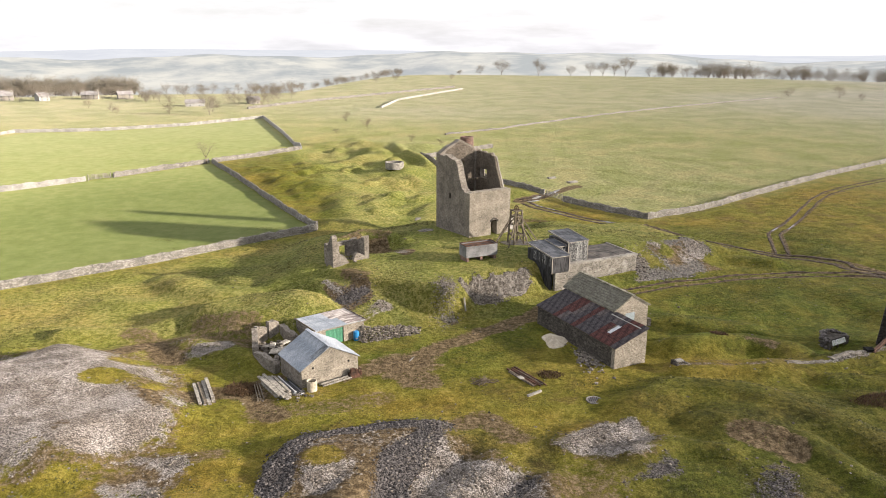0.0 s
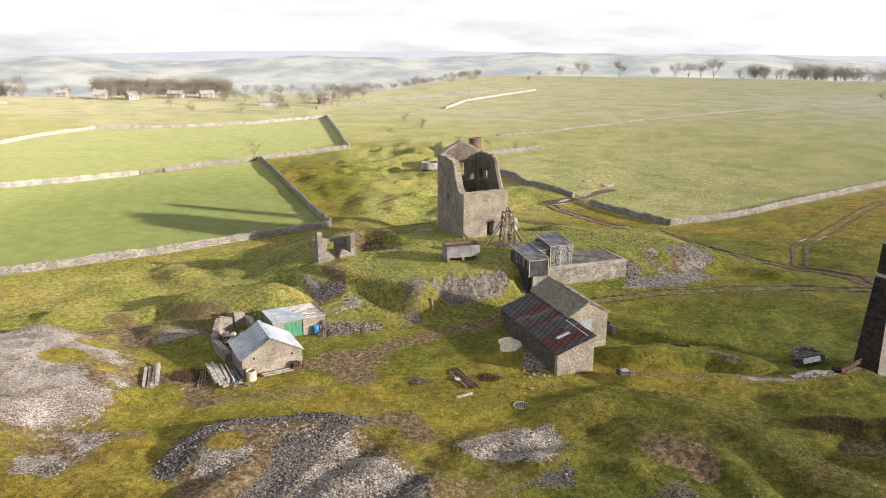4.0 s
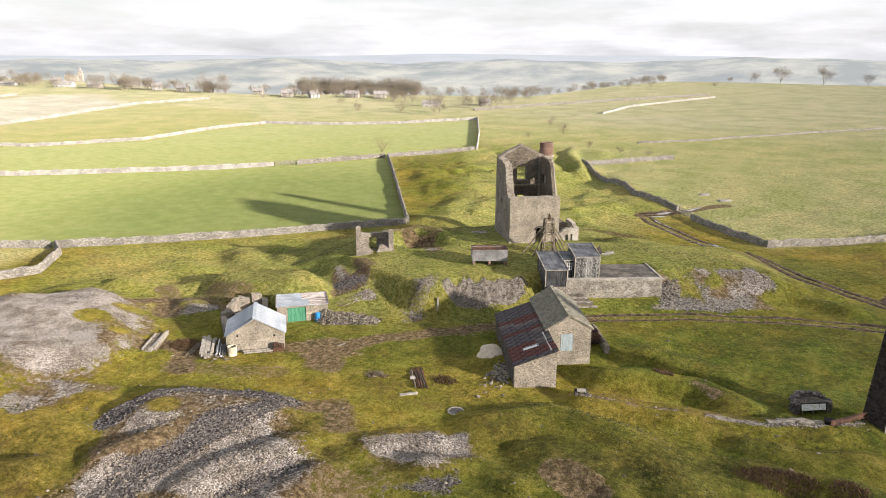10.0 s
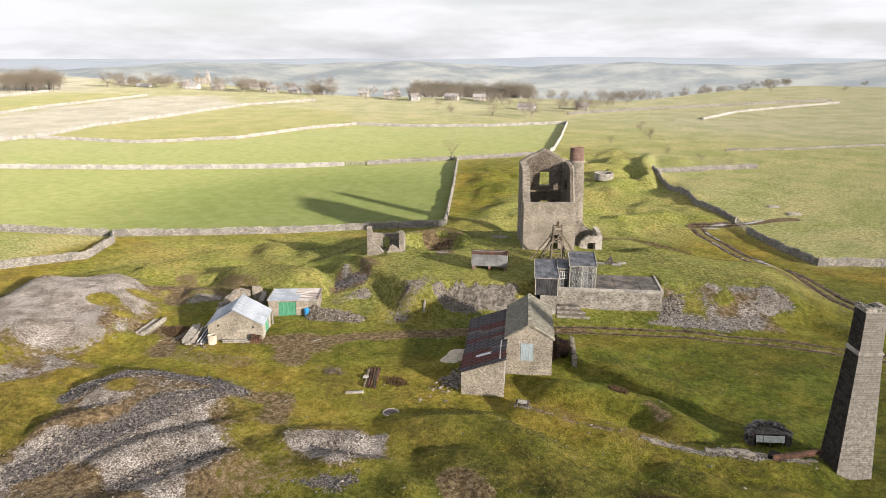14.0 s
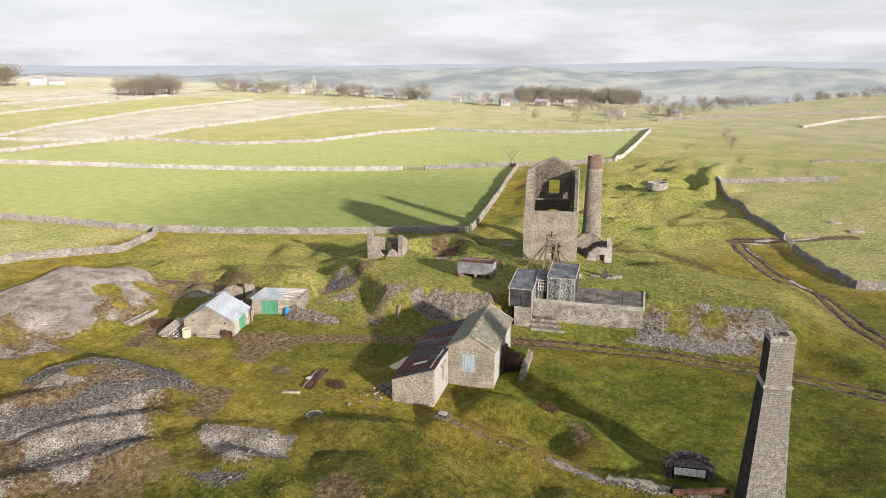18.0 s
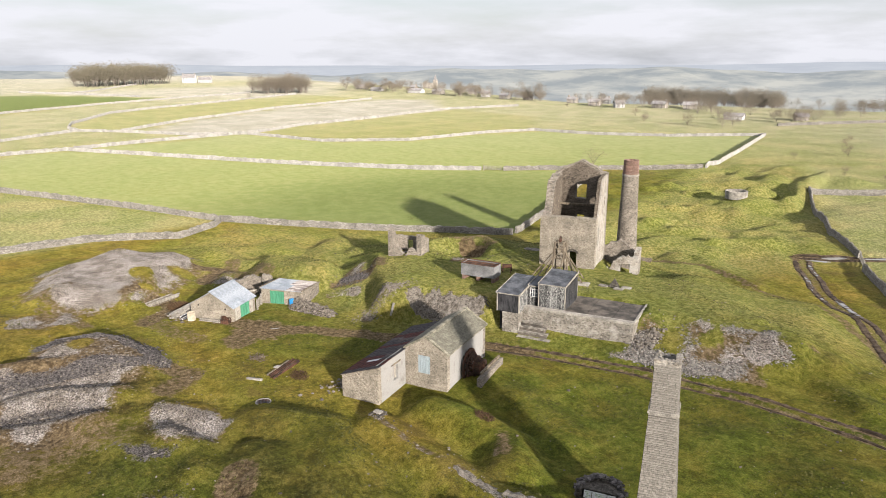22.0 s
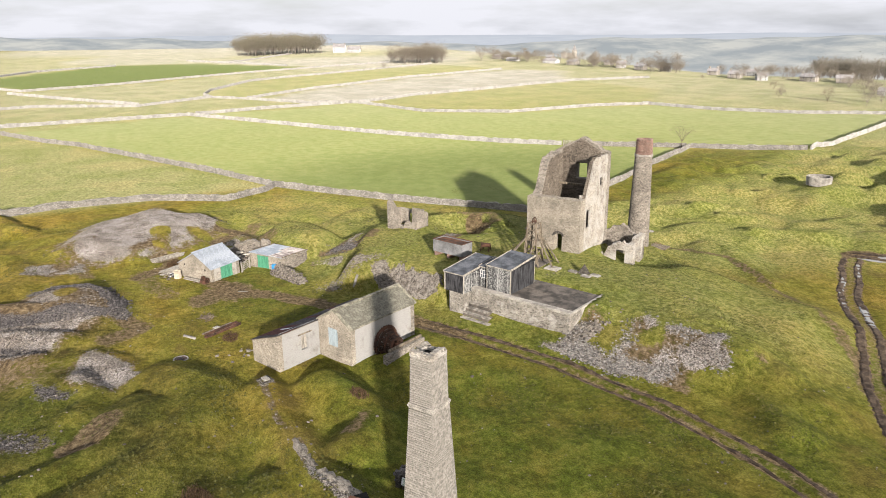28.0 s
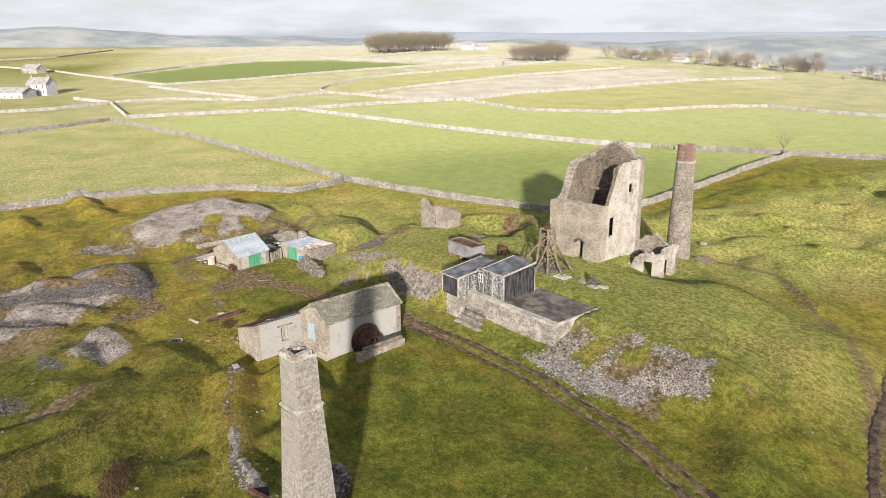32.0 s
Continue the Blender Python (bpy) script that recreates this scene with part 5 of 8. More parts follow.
def mill():
    ang = 27.5
    c, s = math.cos(radians(ang)), math.sin(radians(ang))

    def w(u, v):
        return c * u - s * v, s * u + c * v

    x, y = w(44.4, 49.55)
    top = thing("mill_building", x, y, -0.9, ang, "limewashed stone mill building with a slate roof and lean-to", "mill")
    W, L, E, R = 4.05, 8.05, 4.2, 5.4
    bm = bmesh.new()
    wall(bm, (0, 0), (W, 0), 0.5, -0.6, [(0, E), (W / 2, R - 0.05), (W, E)], [(1.35, 2.35, 2.2, 3.7)])
    part("gable_wall", bm, BUFF, top, "gable wall of buff rubble")
    bm = bmesh.new()
    wall(bm, (W, L), (0, L), 0.5, -0.3, [(0, E), (W / 2, R - 0.05), (W, E)])
    part("gable_wall", bm, STONE, top)
    bm = bmesh.new()
    wall(bm, (W, 0.5), (W, L - 0.5), 0.5, -0.6, [(0, E), (L, E)], [(3.4, 4.0, 1.9, 2.5)])
    part("side_wall", bm, WASHED, top, "limewashed side wall")
    bm = bmesh.new()
    wall(bm, (0, L - 0.5), (0, 0.5), 0.5, -0.6, [(0, E), (L, E)])
    part("side_wall", bm, STONE, top)
    bm = bmesh.new()
    box(bm, 1.3, 2.4, -0.04, 0.02, 2.15, 3.75)
    part("shutter", bm, PALEPAINT, top, "pale blue-white painted window shutter")
    roof = part("roof", roof_slab(W, L, E, R), SLATE, top, "grey stone slate roof")
    slates(roof, W, L, E, R)
    bm = bmesh.new()
    bar(bm, (W / 2, -0.16, R + 0.12), (W / 2, L + 0.16, R + 0.12), 0.32, 0.12)
    part("ridge_tiles", bm, SLATE, roof)
    for y0, y1 in ((-0.14, 0.14), (L - 0.14, L + 0.14)):
        for sgn in (0, 1):
            bm = bmesh.new()
            xa, xb = (0.05, W / 2) if not sgn else (W + 0.2, W / 2)
            za, zb = E + (0.13 if not sgn else 0.0), R + 0.13
            hexa(bm, [(xa, y0, za), (xb, y0, zb), (xb, y1, zb), (xa, y1, za)], [(xa, y0, za + 0.07), (xb, y0, zb + 0.07), (xb, y1, zb + 0.07), (xa, y1, za + 0.07)])
            bmesh.ops.recalc_face_normals(bm, faces=bm.faces)
            part("coping", bm, SLATE, roof, "stone coping")
    # lean-to
    LW, y0, y1 = 3.55, -4.45, 7.65
    lo, hi = 2.75, 4.0
    lean = part("lean_to_wall", simple_wall((-LW, y0), (0, y0), 0.45, -0.2, [(0, lo), (LW, hi)]), BUFF, top, "buff rubble end wall of the lean-to")
    bm = bmesh.new()
    wall(bm, (0, y0 + 0.45), (0, 0), 0.45, -0.4, [(0, hi), (6, hi)], [(2.0, 2.75, 1.9, 3.2)])
    part("lean_to_wall", bm, WASHED, top, "limewashed lean-to wall with a window")
    bm = bmesh.new()
    box(bm, -0.30, -0.22, y0 + 2.47, y0 + 3.18, 1.92, 3.18)
    part("window_board", bm, OLDWOOD, top, "weathered boarded window")
    bm = bmesh.new()
    box(bm, -0.02, 0.05, y0 + 2.1, y0 + 3.6, 3.32, 3.45)
    part("lintel", bm, TIMBER, top, "dark timber lintel")
    part("lean_to_wall", simple_wall((-LW, y1), (-LW, y0 + 0.45), 0.45, -0.2, [(0, lo), (13, lo)]), DARKSTONE, top, "rubble side wall with its shade put into darker stone")
    part("lean_to_wall", simple_wall((0, y1), (-LW + 0.45, y1), 0.45, 0.0, [(0, hi), (LW, lo)]), STONE, top)
    bm = bmesh.new()
    hexa(bm, [(-LW - 0.1, y0 - 0.1, lo + 0.0), (0.0, y0 - 0.1, hi + 0.03), (0.0, y1 + 0.1, hi + 0.03), (-LW - 0.1, y1 + 0.1, lo + 0.0)],
         [(-LW - 0.1, y0 - 0.1, lo + 0.05), (0.0, y0 - 0.1, hi + 0.08), (0.0, y1 + 0.1, hi + 0.08), (-LW - 0.1, y1 + 0.1, lo + 0.05)])
    lroof = part("lean_to_roof", bm, TIMBER, top, "patched corrugated iron roof of the lean-to")
    sheets_of_iron(lroof, LW + 0.2, y0 - 0.14, y1 + 0.14, lo + 0.05, hi + 0.085, -LW - 0.14)
    # water wheel in its pit
    wx, wy = w(49.15, 53.5)
    wheel_thing = thing("waterwheel", wx, wy, 0.95, ang, "rusty iron and timber water wheel beside the mill", "water wheel")
    # a great rim by the wall, a tapering lagged drum and a small spoked end wheel
    for xx, r0, r1, arms, t in ((-0.46, 1.16, 1.42, 8, 0.07), (-0.22, 1.0, 1.2, 0, 0.05), (0.3, 0.82, 0.96, 0, 0.04), (0.88, 0.58, 0.76, 6, 0.06)):
        bm = bmesh.new()
        n = 28
        pts = [(math.cos(2 * math.pi * i / n), math.sin(2 * math.pi * i / n)) for i in range(n)]
        for (a, b), (e, f) in zip(pts, pts[1:] + pts[:1]):
            hexa(bm, [(xx - t, a * r0, b * r0), (xx + t, a * r0, b * r0), (xx + t, e * r0, f * r0), (xx - t, e * r0, f * r0)],
                 [(xx - t, a * r1, b * r1), (xx + t, a * r1, b * r1), (xx + t, e * r1, f * r1), (xx - t, e * r1, f * r1)])
        bmesh.ops.remove_doubles(bm, verts=bm.verts, dist=0.002)
        bmesh.ops.recalc_face_normals(bm, faces=bm.faces)
        rim = part("rim", bm, RUST, wheel_thing)
        for i in range(arms):
            a = 2 * math.pi * i / arms + 0.2
            bm = bmesh.new()
            bar(bm, (xx, 0.12 * math.cos(a), 0.12 * math.sin(a)), (xx, (r0 + 0.06) * math.cos(a), (r0 + 0.06) * math.sin(a)), 0.09)
            part("spoke", bm, RUST, wheel_thing)
    for i in range(26):
        a = 2 * math.pi * i / 26
        bm = bmesh.new()
        bar(bm, (-0.36, 1.04 * math.cos(a), 1.04 * math.sin(a)), (0.8, 0.62 * math.cos(a), 0.62 * math.sin(a)), 0.17, 0.06)
        part("lagging_board", bm, WHEELWOOD, wheel_thing)
    for i in range(30):
        a = 2 * math.pi * i / 30
        bm = bmesh.new()
        bar(bm, (-0.46, 1.38 * math.cos(a), 1.38 * math.sin(a)), (-0.46, 1.5 * math.cos(a), 1.5 * math.sin(a)), 0.1, 0.14)
        part("cog", bm, RUST, wheel_thing)
    bm = bmesh.new()
    low_, high_ = tube(bm, 0, 0, -0.85, 1.3, 0.13, 0.13, 12)
    bm.faces.new(low_[::-1])
    bm.faces.new(high_)
    bmesh.ops.rotate(bm, verts=bm.verts, cent=(0, 0, 0), matrix=Matrix.Rotation(radians(90), 3, "Y"))
    part("axle", bm, RUST, wheel_thing)
    px, py = w(50.35, 51.4)
    pit = thing("wheel_pit_wall", px, py, -1.4, ang, "low grey stone wall of the wheel pit", "wall")
    bm = bmesh.new()
    wall(bm, (0.45, 0), (0.45, 4.9), 0.45, 0, ragged([(0, 2.25), (4.9, 2.3)], 0.5, 0.05, 31))
    part("stonework", bm, STONE, pit)
    bm = bmesh.new()
    bar(bm, (0.1, 0.6, 2.42), (0.1, 4.8, 2.46), 0.16, 0.2)
    part("bearing_timber", bm, TIMBER, pit)


def simple_wall(p, q, thick, z0, profile):
    bm = bmesh.new()
    wall(bm, p, q, thick, z0, profile)
    return bm


def roof_slab(W, L, E, R, over=0.15, thick=0.1):
    bm = bmesh.new()
    y0, y1 = -0.1, L + 0.1
    slope = (R - E) / (W / 2)
    for sgn in (-1, 1):
        xe, xr = W / 2 + sgn * (W / 2 + over), W / 2
        ze, zr = E - slope * over, R
        hexa(bm, [(xe, y0, ze), (xr, y0, zr), (xr, y1, zr), (xe, y1, ze)], [(xe, y0, ze + thick), (xr, y0, zr + thick), (xr, y1, zr + thick), (xe, y1, ze + thick)])
    bmesh.ops.recalc_face_normals(bm, faces=bm.faces)
    return bm


def slates(parent, W, L, E, R):
    """Courses of stone slates, each a thin tilted slab."""
    rnd = random.Random(8)
    slope = (R - E) / (W / 2)
    length = math.hypot(W / 2, R - E) + 0.17
    for sgn in (-1, 1):
        rows = 8
        for r in range(rows):
            d0, d1 = length * r / rows, length * (r + 1.35) / rows
            y = -0.08
            while y < L + 0.05:
                wd = rnd.uniform(0.36, 0.66)
                lift = rnd.uniform(0.0, 0.03)
                q = []
                for d, up in ((d0, 0.155 + lift), (min(d1, length), 0.115)):
                    f = d / length
                    xx = W / 2 + sgn * (W / 2 + 0.16) * (1 - f)
                    zz = E - slope * 0.16 + (R - E + slope * 0.16) * f + up
                    q += [(xx, y + 0.01, zz), (xx, min(y + wd, L + 0.1) - 0.01, zz)]
                sheet("slate", q + [(a, b, h - 0.03) for a, b, h in q], [(0, 1, 3, 2), (0, 4, 5, 1), (2, 3, 7, 6), (0, 2, 6, 4), (1, 5, 7, 3)], SLATES, parent)
                y += wd


SLATES = pieces("single_slates", (0.105, 0.100, 0.078), (0.150, 0.143, 0.113))
IRON = {"red": plain("red_oxide_sheet", (0.032, 0.013, 0.012), (0.085, 0.032, 0.026), 1.5, 0.9, 0, 0.3, 9),
        "black": plain("blackened_sheet", (0.022, 0.020, 0.022), (0.065, 0.058, 0.06), 1.5, 0.9, 0, 0.3, 9),
        "grey": plain("grey_sheet", (0.045, 0.037, 0.036), (0.10, 0.084, 0.08), 1.5, 0.9, 0, 0.3, 9),
        "clear": plain("pale_rooflight_sheet", (0.36, 0.375, 0.40), (0.50, 0.51, 0.53), 2, 0.4, 0, 0.1, 9)}


def corrugated(width, length, rise, pitch=0.16, depth=0.022):
    """One corrugated sheet: ridges along its length (x), rising by rise."""
    n = max(4, int(width / pitch) * 2)
    verts, faces = [], []
    for i in range(n + 1):
        z = depth * (i % 2)
        yy = width * i / n
        verts += [(0, yy, z), (length, yy, z + rise), (0, yy, z - 0.012), (length, yy, z - 0.012 + rise)]
        if i:
            a, b = (i - 1) * 4, i * 4
            faces += [(a, a + 1, b + 1, b), (b + 2, b + 3, a + 3, a + 2), (a, b, b + 2, a + 2), (b + 1, a + 1, a + 3, b + 3)]
    return verts, faces


def sheets_of_iron(parent, width, y0, y1, z0, z1, x0):
    rnd = random.Random(12)
    n, rows = 17, 3
    wd, part_ = (y1 - y0) / n, width / rows
    sl = (z1 - z0) / width
    meshes = {}
    for i in range(n):
        for j in range(rows):
            far = i / n
            if j and rnd.random() < 0.72:
                kind = "black" if kind == "clear" else kind
            elif far > 0.8:
                kind = "black" if rnd.random() < 0.8 else "grey"
            elif far > 0.38:
                kind = "red" if rnd.random() < 0.5 else ("black" if rnd.random() < 0.6 else "grey")
            else:
                kind = "black" if rnd.random() < 0.6 else ("red" if rnd.random() < 0.6 else "grey")
            if (i, j) in ((3, 1), (7, 2), (10, 1)):
                kind = "clear" if i == 3 else "grey"
            if kind not in meshes:
                v, f = corrugated(wd + 0.05, part_ + 0.12, (part_ + 0.12) * sl)
                me = bpy.data.meshes.new("iron_sheet")
                me.from_pydata(v, [], f)
                me.materials.append(IRON[kind])
                meshes[kind] = me
            ob = new("iron_sheet", meshes[kind])
            ob.parent = parent
            ob.location = (x0 + j * (part_ - 0.03) + rnd.uniform(-0.03, 0.03), y0 + wd * i, z0 + j * (part_ - 0.03) * sl + 0.012 + 0.012 * j + 0.006 * (i % 2))
            ob.rotation_euler = (0, 0, rnd.uniform(-0.012, 0.012))
            if kind == "clear":
                ob.scale = (0.95, 0.6, 1)


mill()


# ---- dressing house on its loading platform ----
def dressing_house():
    ang = 27
    c, s = math.cos(radians(ang)), math.sin(radians(ang))

    def w(u, v):
        return c * u - s * v, s * u + c * v

    x, y = w(46.55, 64.2)
    top = thing("winder_house", x, y, 0, ang, "black tarred shed with flaking white boards on stone footings", "shed")
    bm = bmesh.new()
    box(bm, 0.02, 2.33, 0.02, 5.18, 2.5, 4.36)
    part("body", bm, TAR, top, "tarred walls")
    bm = bmesh.new()
    wall(bm, (0.55, 0.05), (2.3, 0.05), 0.4, -0.4, [(0, 2.5), (3, 2.5)])
    part("stone_footing", bm, PLATSTONE, top, "limewashed stone footing")
    bm = bmesh.new()
    wall(bm, (2.3, 0.45), (2.3, 1.4), 0.4, -0.4, [(0, 2.5), (3, 2.5)])
    part("stone_footing", bm, PLATSTONE, top)
    bm = bmesh.new()
    wall(bm, (0.1, 5.2), (0.1, 0.5), 0.35, -0.6, [(0, 2.5), (6, 2.5)])
    part("side_wall", bm, TAR, top, "tarred side wall running down to the ground")
    bm = bmesh.new()
    box(bm, 2.35, 3.68, 2.55, 5.2, 2.6, 4.75)
    part("link_wall", bm, TAR, top)
    mono_roof(top, -0.12, 2.45, -0.12, 5.3, 4.38, 4.9)
    mono_roof(top, 2.35, 3.72, 2.45, 5.3, 4.72, 4.95)
    bm = bmesh.new()
    box(bm, 3.7, 6.42, 2.12, 6.2, 2.72, 5.18)
    part("tower", bm, TAR, top, "taller tarred cabin")
    mono_roof(top, 3.6, 6.52, 2.0, 6.32, 5.2, 5.65)
    corner_boards(top, 0.0, 2.36, 0.0, 5.2, 2.5, 4.4)
    corner_boards(top, 3.68, 6.44, 2.1, 6.22, 2.72, 5.2)
    flaking_boards(top, (2.36, 0.05), (2.36, 2.5), 2.55, 4.4, 41)
    flaking_boards(top, (3.7, 2.08), (6.42, 2.08), 2.75, 5.2, 42)
    flaking_boards(top, (6.46, 2.15), (6.46, 6.2), 2.75, 5.25, 43, 0.0)
    flaking_boards(top, (2.4, 2.52), (3.66, 2.52), 2.65, 4.7, 44, 0.6)
    flaking_boards(top, (-0.02, 4.0), (-0.02, 0.1), 3.3, 4.4, 45, 0.35)
    win = bmesh.new()
    box(win, 2.62, 3.4, 2.46, 2.5, 3.7, 4.45)
    window = part("window", win, PANE, top, "small paned window with white bars")
    for k in range(4):
        bm = bmesh.new()
        box(bm, 2.6 + 0.25 * k, 2.66 + 0.25 * k, 2.42, 2.45, 3.66, 4.49)
        part("glazing_bar", bm, WHITE, window)
    for k in range(3):
        bm = bmesh.new()
        box(bm, 2.58, 3.44, 2.43, 2.46, 3.66 + 0.38 * k, 3.71 + 0.38 * k)
        part("glazing_bar", bm, WHITE, window)
    x, y = w(48.9, 65.5)
    plat = thing("loading_platform", x, y, 0, ang, "limewashed stone loading platform with worn steps", "platform")
    bm = bmesh.new()
    box(bm, 0, 11.1, 0, 6.2, -0.8, 2.7)
    part("retaining_wall", bm, PLATSTONE, plat, "battered stone wall of the platform")
    bm = bmesh.new()
    for a, b in ((0.0, 3.9), (3.95, 7.2), (7.25, 11.2)):
        box(bm, a, b, -0.08, 0.6, 2.7, 2.9 + 0.03 * math.sin(a * 3))
    part("coping", bm, CONCRETE, plat, "cracked concrete edge")
    rnd = random.Random(3)
    for i, (a, b) in enumerate(((4.0, 6.3), (6.34, 8.9), (8.94, 11.0))):
        for j, (e, f) in enumerate(((0.66, 3.0), (3.04, 5.9))):
            bm = bmesh.new()
            box(bm, a, b, e, f, 2.7, 2.80 + rnd.uniform(0, 0.06))
            part("slab", bm, DARKSLAB, plat)
    for k in range(4):
        q, zt = 0.46 * k, 1.42 - 0.36 * k
        bm = bmesh.new()
        box(bm, 0.0, 2.15 + 0.42 * k, -0.46 - q, 0.0, -0.6, zt - 0.1)
        step = part("step", bm, DARKSLAB, plat, "dark worn stone step")
        bm = bmesh.new()
        for a, b in ((0.0, 0.48), (0.49, 1.0)):
            e = 2.2 + 0.42 * k
            box(bm, 0.02 + a * e, b * e, -0.50 - q, -0.02 - q, zt - 0.1, zt - 0.015 * (a > 0))
        part("tread", bm, TREAD, step, "pale worn tread")
    bm = bmesh.new()
    box(bm, -2.5, 3.3, -2.45, -1.86, -0.6, 0.02)
    box(bm, -2.5, -0.02, -1.86, -1.3, -0.6, 0.02)
    part("apron", bm, TREAD, plat, "low stone kerb round the footing")
    bm = bmesh.new()
    box(bm, 11.02, 11.24, 0.62, 6.1, 2.7, 2.9)
    part("end_coping", bm, CONCRETE, plat, "pale broken edge of the platform")


TREAD = plain("worn_stone_tread", (0.10, 0.092, 0.077), (0.26, 0.24, 0.205), 1.6, 0.9, 0, 0.4, 10)


def mono_roof(parent, x0, x1, y0, y1, z0, z1):
    bm = bmesh.new()
    hexa(bm, [(x0, y0, z0), (x1, y0, z0), (x1, y1, z1), (x0, y1, z1)], [(x0, y0, z0 + 0.1), (x1, y0, z0 + 0.1), (x1, y1, z1 + 0.1), (x0, y1, z1 + 0.1)])
    roof = part("roof", bm, FELT, parent, "grey felt roof with white edges")
    for a, b in (((x0, y0), (x0, y1)), ((x1, y0), (x1, y1))):
        bm = bmesh.new()
        bar(bm, (*a, z0 + 0.07), (*b, z1 + 0.07), 0.07, 0.18)
        part("bargeboard", bm, OLDWOOD, roof)
    bm = bmesh.new()
    bar(bm, (x0 + 0.04, y0, z0 + 0.05), (x1 - 0.04, y0, z0 + 0.05), 0.05, 0.1)
    part("fascia", bm, OLDWOOD, roof)
    k = int((x1 - x0) / 0.62)
    for i in range(1, k):
        bm = bmesh.new()
        xx = x0 + (x1 - x0) * i / k
        bar(bm, (xx, y0 + 0.05, z0 + 0.11), (xx, y1 - 0.05, z1 + 0.105), 0.03, 0.02)
        part("batten", bm, FELT, roof)


def corner_boards(parent, x0, x1, y0, y1, z0, z1):
    for x, y in ((x0, y0), (x1, y0), (x1, y1)):
        bm = bmesh.new()
        box(bm, x - 0.05, x + 0.05, y - 0.05, y + 0.05, z0, z1)
        part("corner_board", bm, OLDWOOD, parent)


FLAKED, fn, fl, fb = material("flaking_white_on_tar")
_c = fn.new("ShaderNodeTexCoord").outputs["Object"]
_m = fn.new("ShaderNodeMapping")
_m.inputs["Scale"].default_value = (9.5, 9.5, 6.0)
fl.new(_c, _m.inputs[0])
_n = noise_node(fn, fl, _m.outputs[0], 1.3, 7, 0.8)
_i = fn.new("ShaderNodeObjectInfo")
_s = fn.new("ShaderNodeMath")
_s.operation = "MULTIPLY_ADD"
fl.new(_i.outputs["Random"], _s.inputs[0])
_s.inputs[1].default_value = 0.09
fl.new(_n.outputs["Fac"], _s.inputs[2])
_r = ramp_node(fn, ((0.50, (0.016, 0.016, 0.017)), (0.56, (0.13, 0.13, 0.125)), (0.62, (0.30, 0.30, 0.28)), (0.77, (0.40, 0.40, 0.38))))
fl.new(_s.outputs[0], _r.inputs[0])
fl.new(_r.outputs[0], fb.inputs["Base Color"])
fb.inputs["Roughness"].default_value = 0.75


def flaking_boards(parent, p, q, z0, z1, seed, pale=1.0):
    """Upright boards side by side, each with what is left of its white paint."""
    rnd = random.Random(seed)
    p, q = Vector(p), Vector(q)
    n = max(2, round((q - p).length / 0.19))
    d = (q - p) / n
    out = Vector((d.y, -d.x)).normalized() * 0.028
    for i in range(n):
        bm = bmesh.new()
        a, b = p + d * (i + 0.04), p + d * (i + 0.96)
        t = z1 - rnd.uniform(0.0, 0.05)
        hexa(bm, [(a.x, a.y, z0), (b.x, b.y, z0), (b.x + out.x, b.y + out.y, z0), (a.x + out.x, a.y + out.y, z0)][::-1],
             [(a.x, a.y, t), (b.x, b.y, t), (b.x + out.x, b.y + out.y, t), (a.x + out.x, a.y + out.y, t)][::-1])
        bmesh.ops.recalc_face_normals(bm, faces=bm.faces)
        part("board", bm, FLAKED if rnd.random() < pale else TAR, parent)


dressing_house()


# ---- retaining face below the tank ----
SCREEROCK = pieces("pale_scree_stone", (0.06, 0.055, 0.05), (0.25, 0.234, 0.212), random_by="island")
GRAVEL = plain("earthy_gravel", (0.07, 0.060, 0.048), (0.22, 0.20, 0.175), 2.2, 0.95, 0, 0.8, 11)


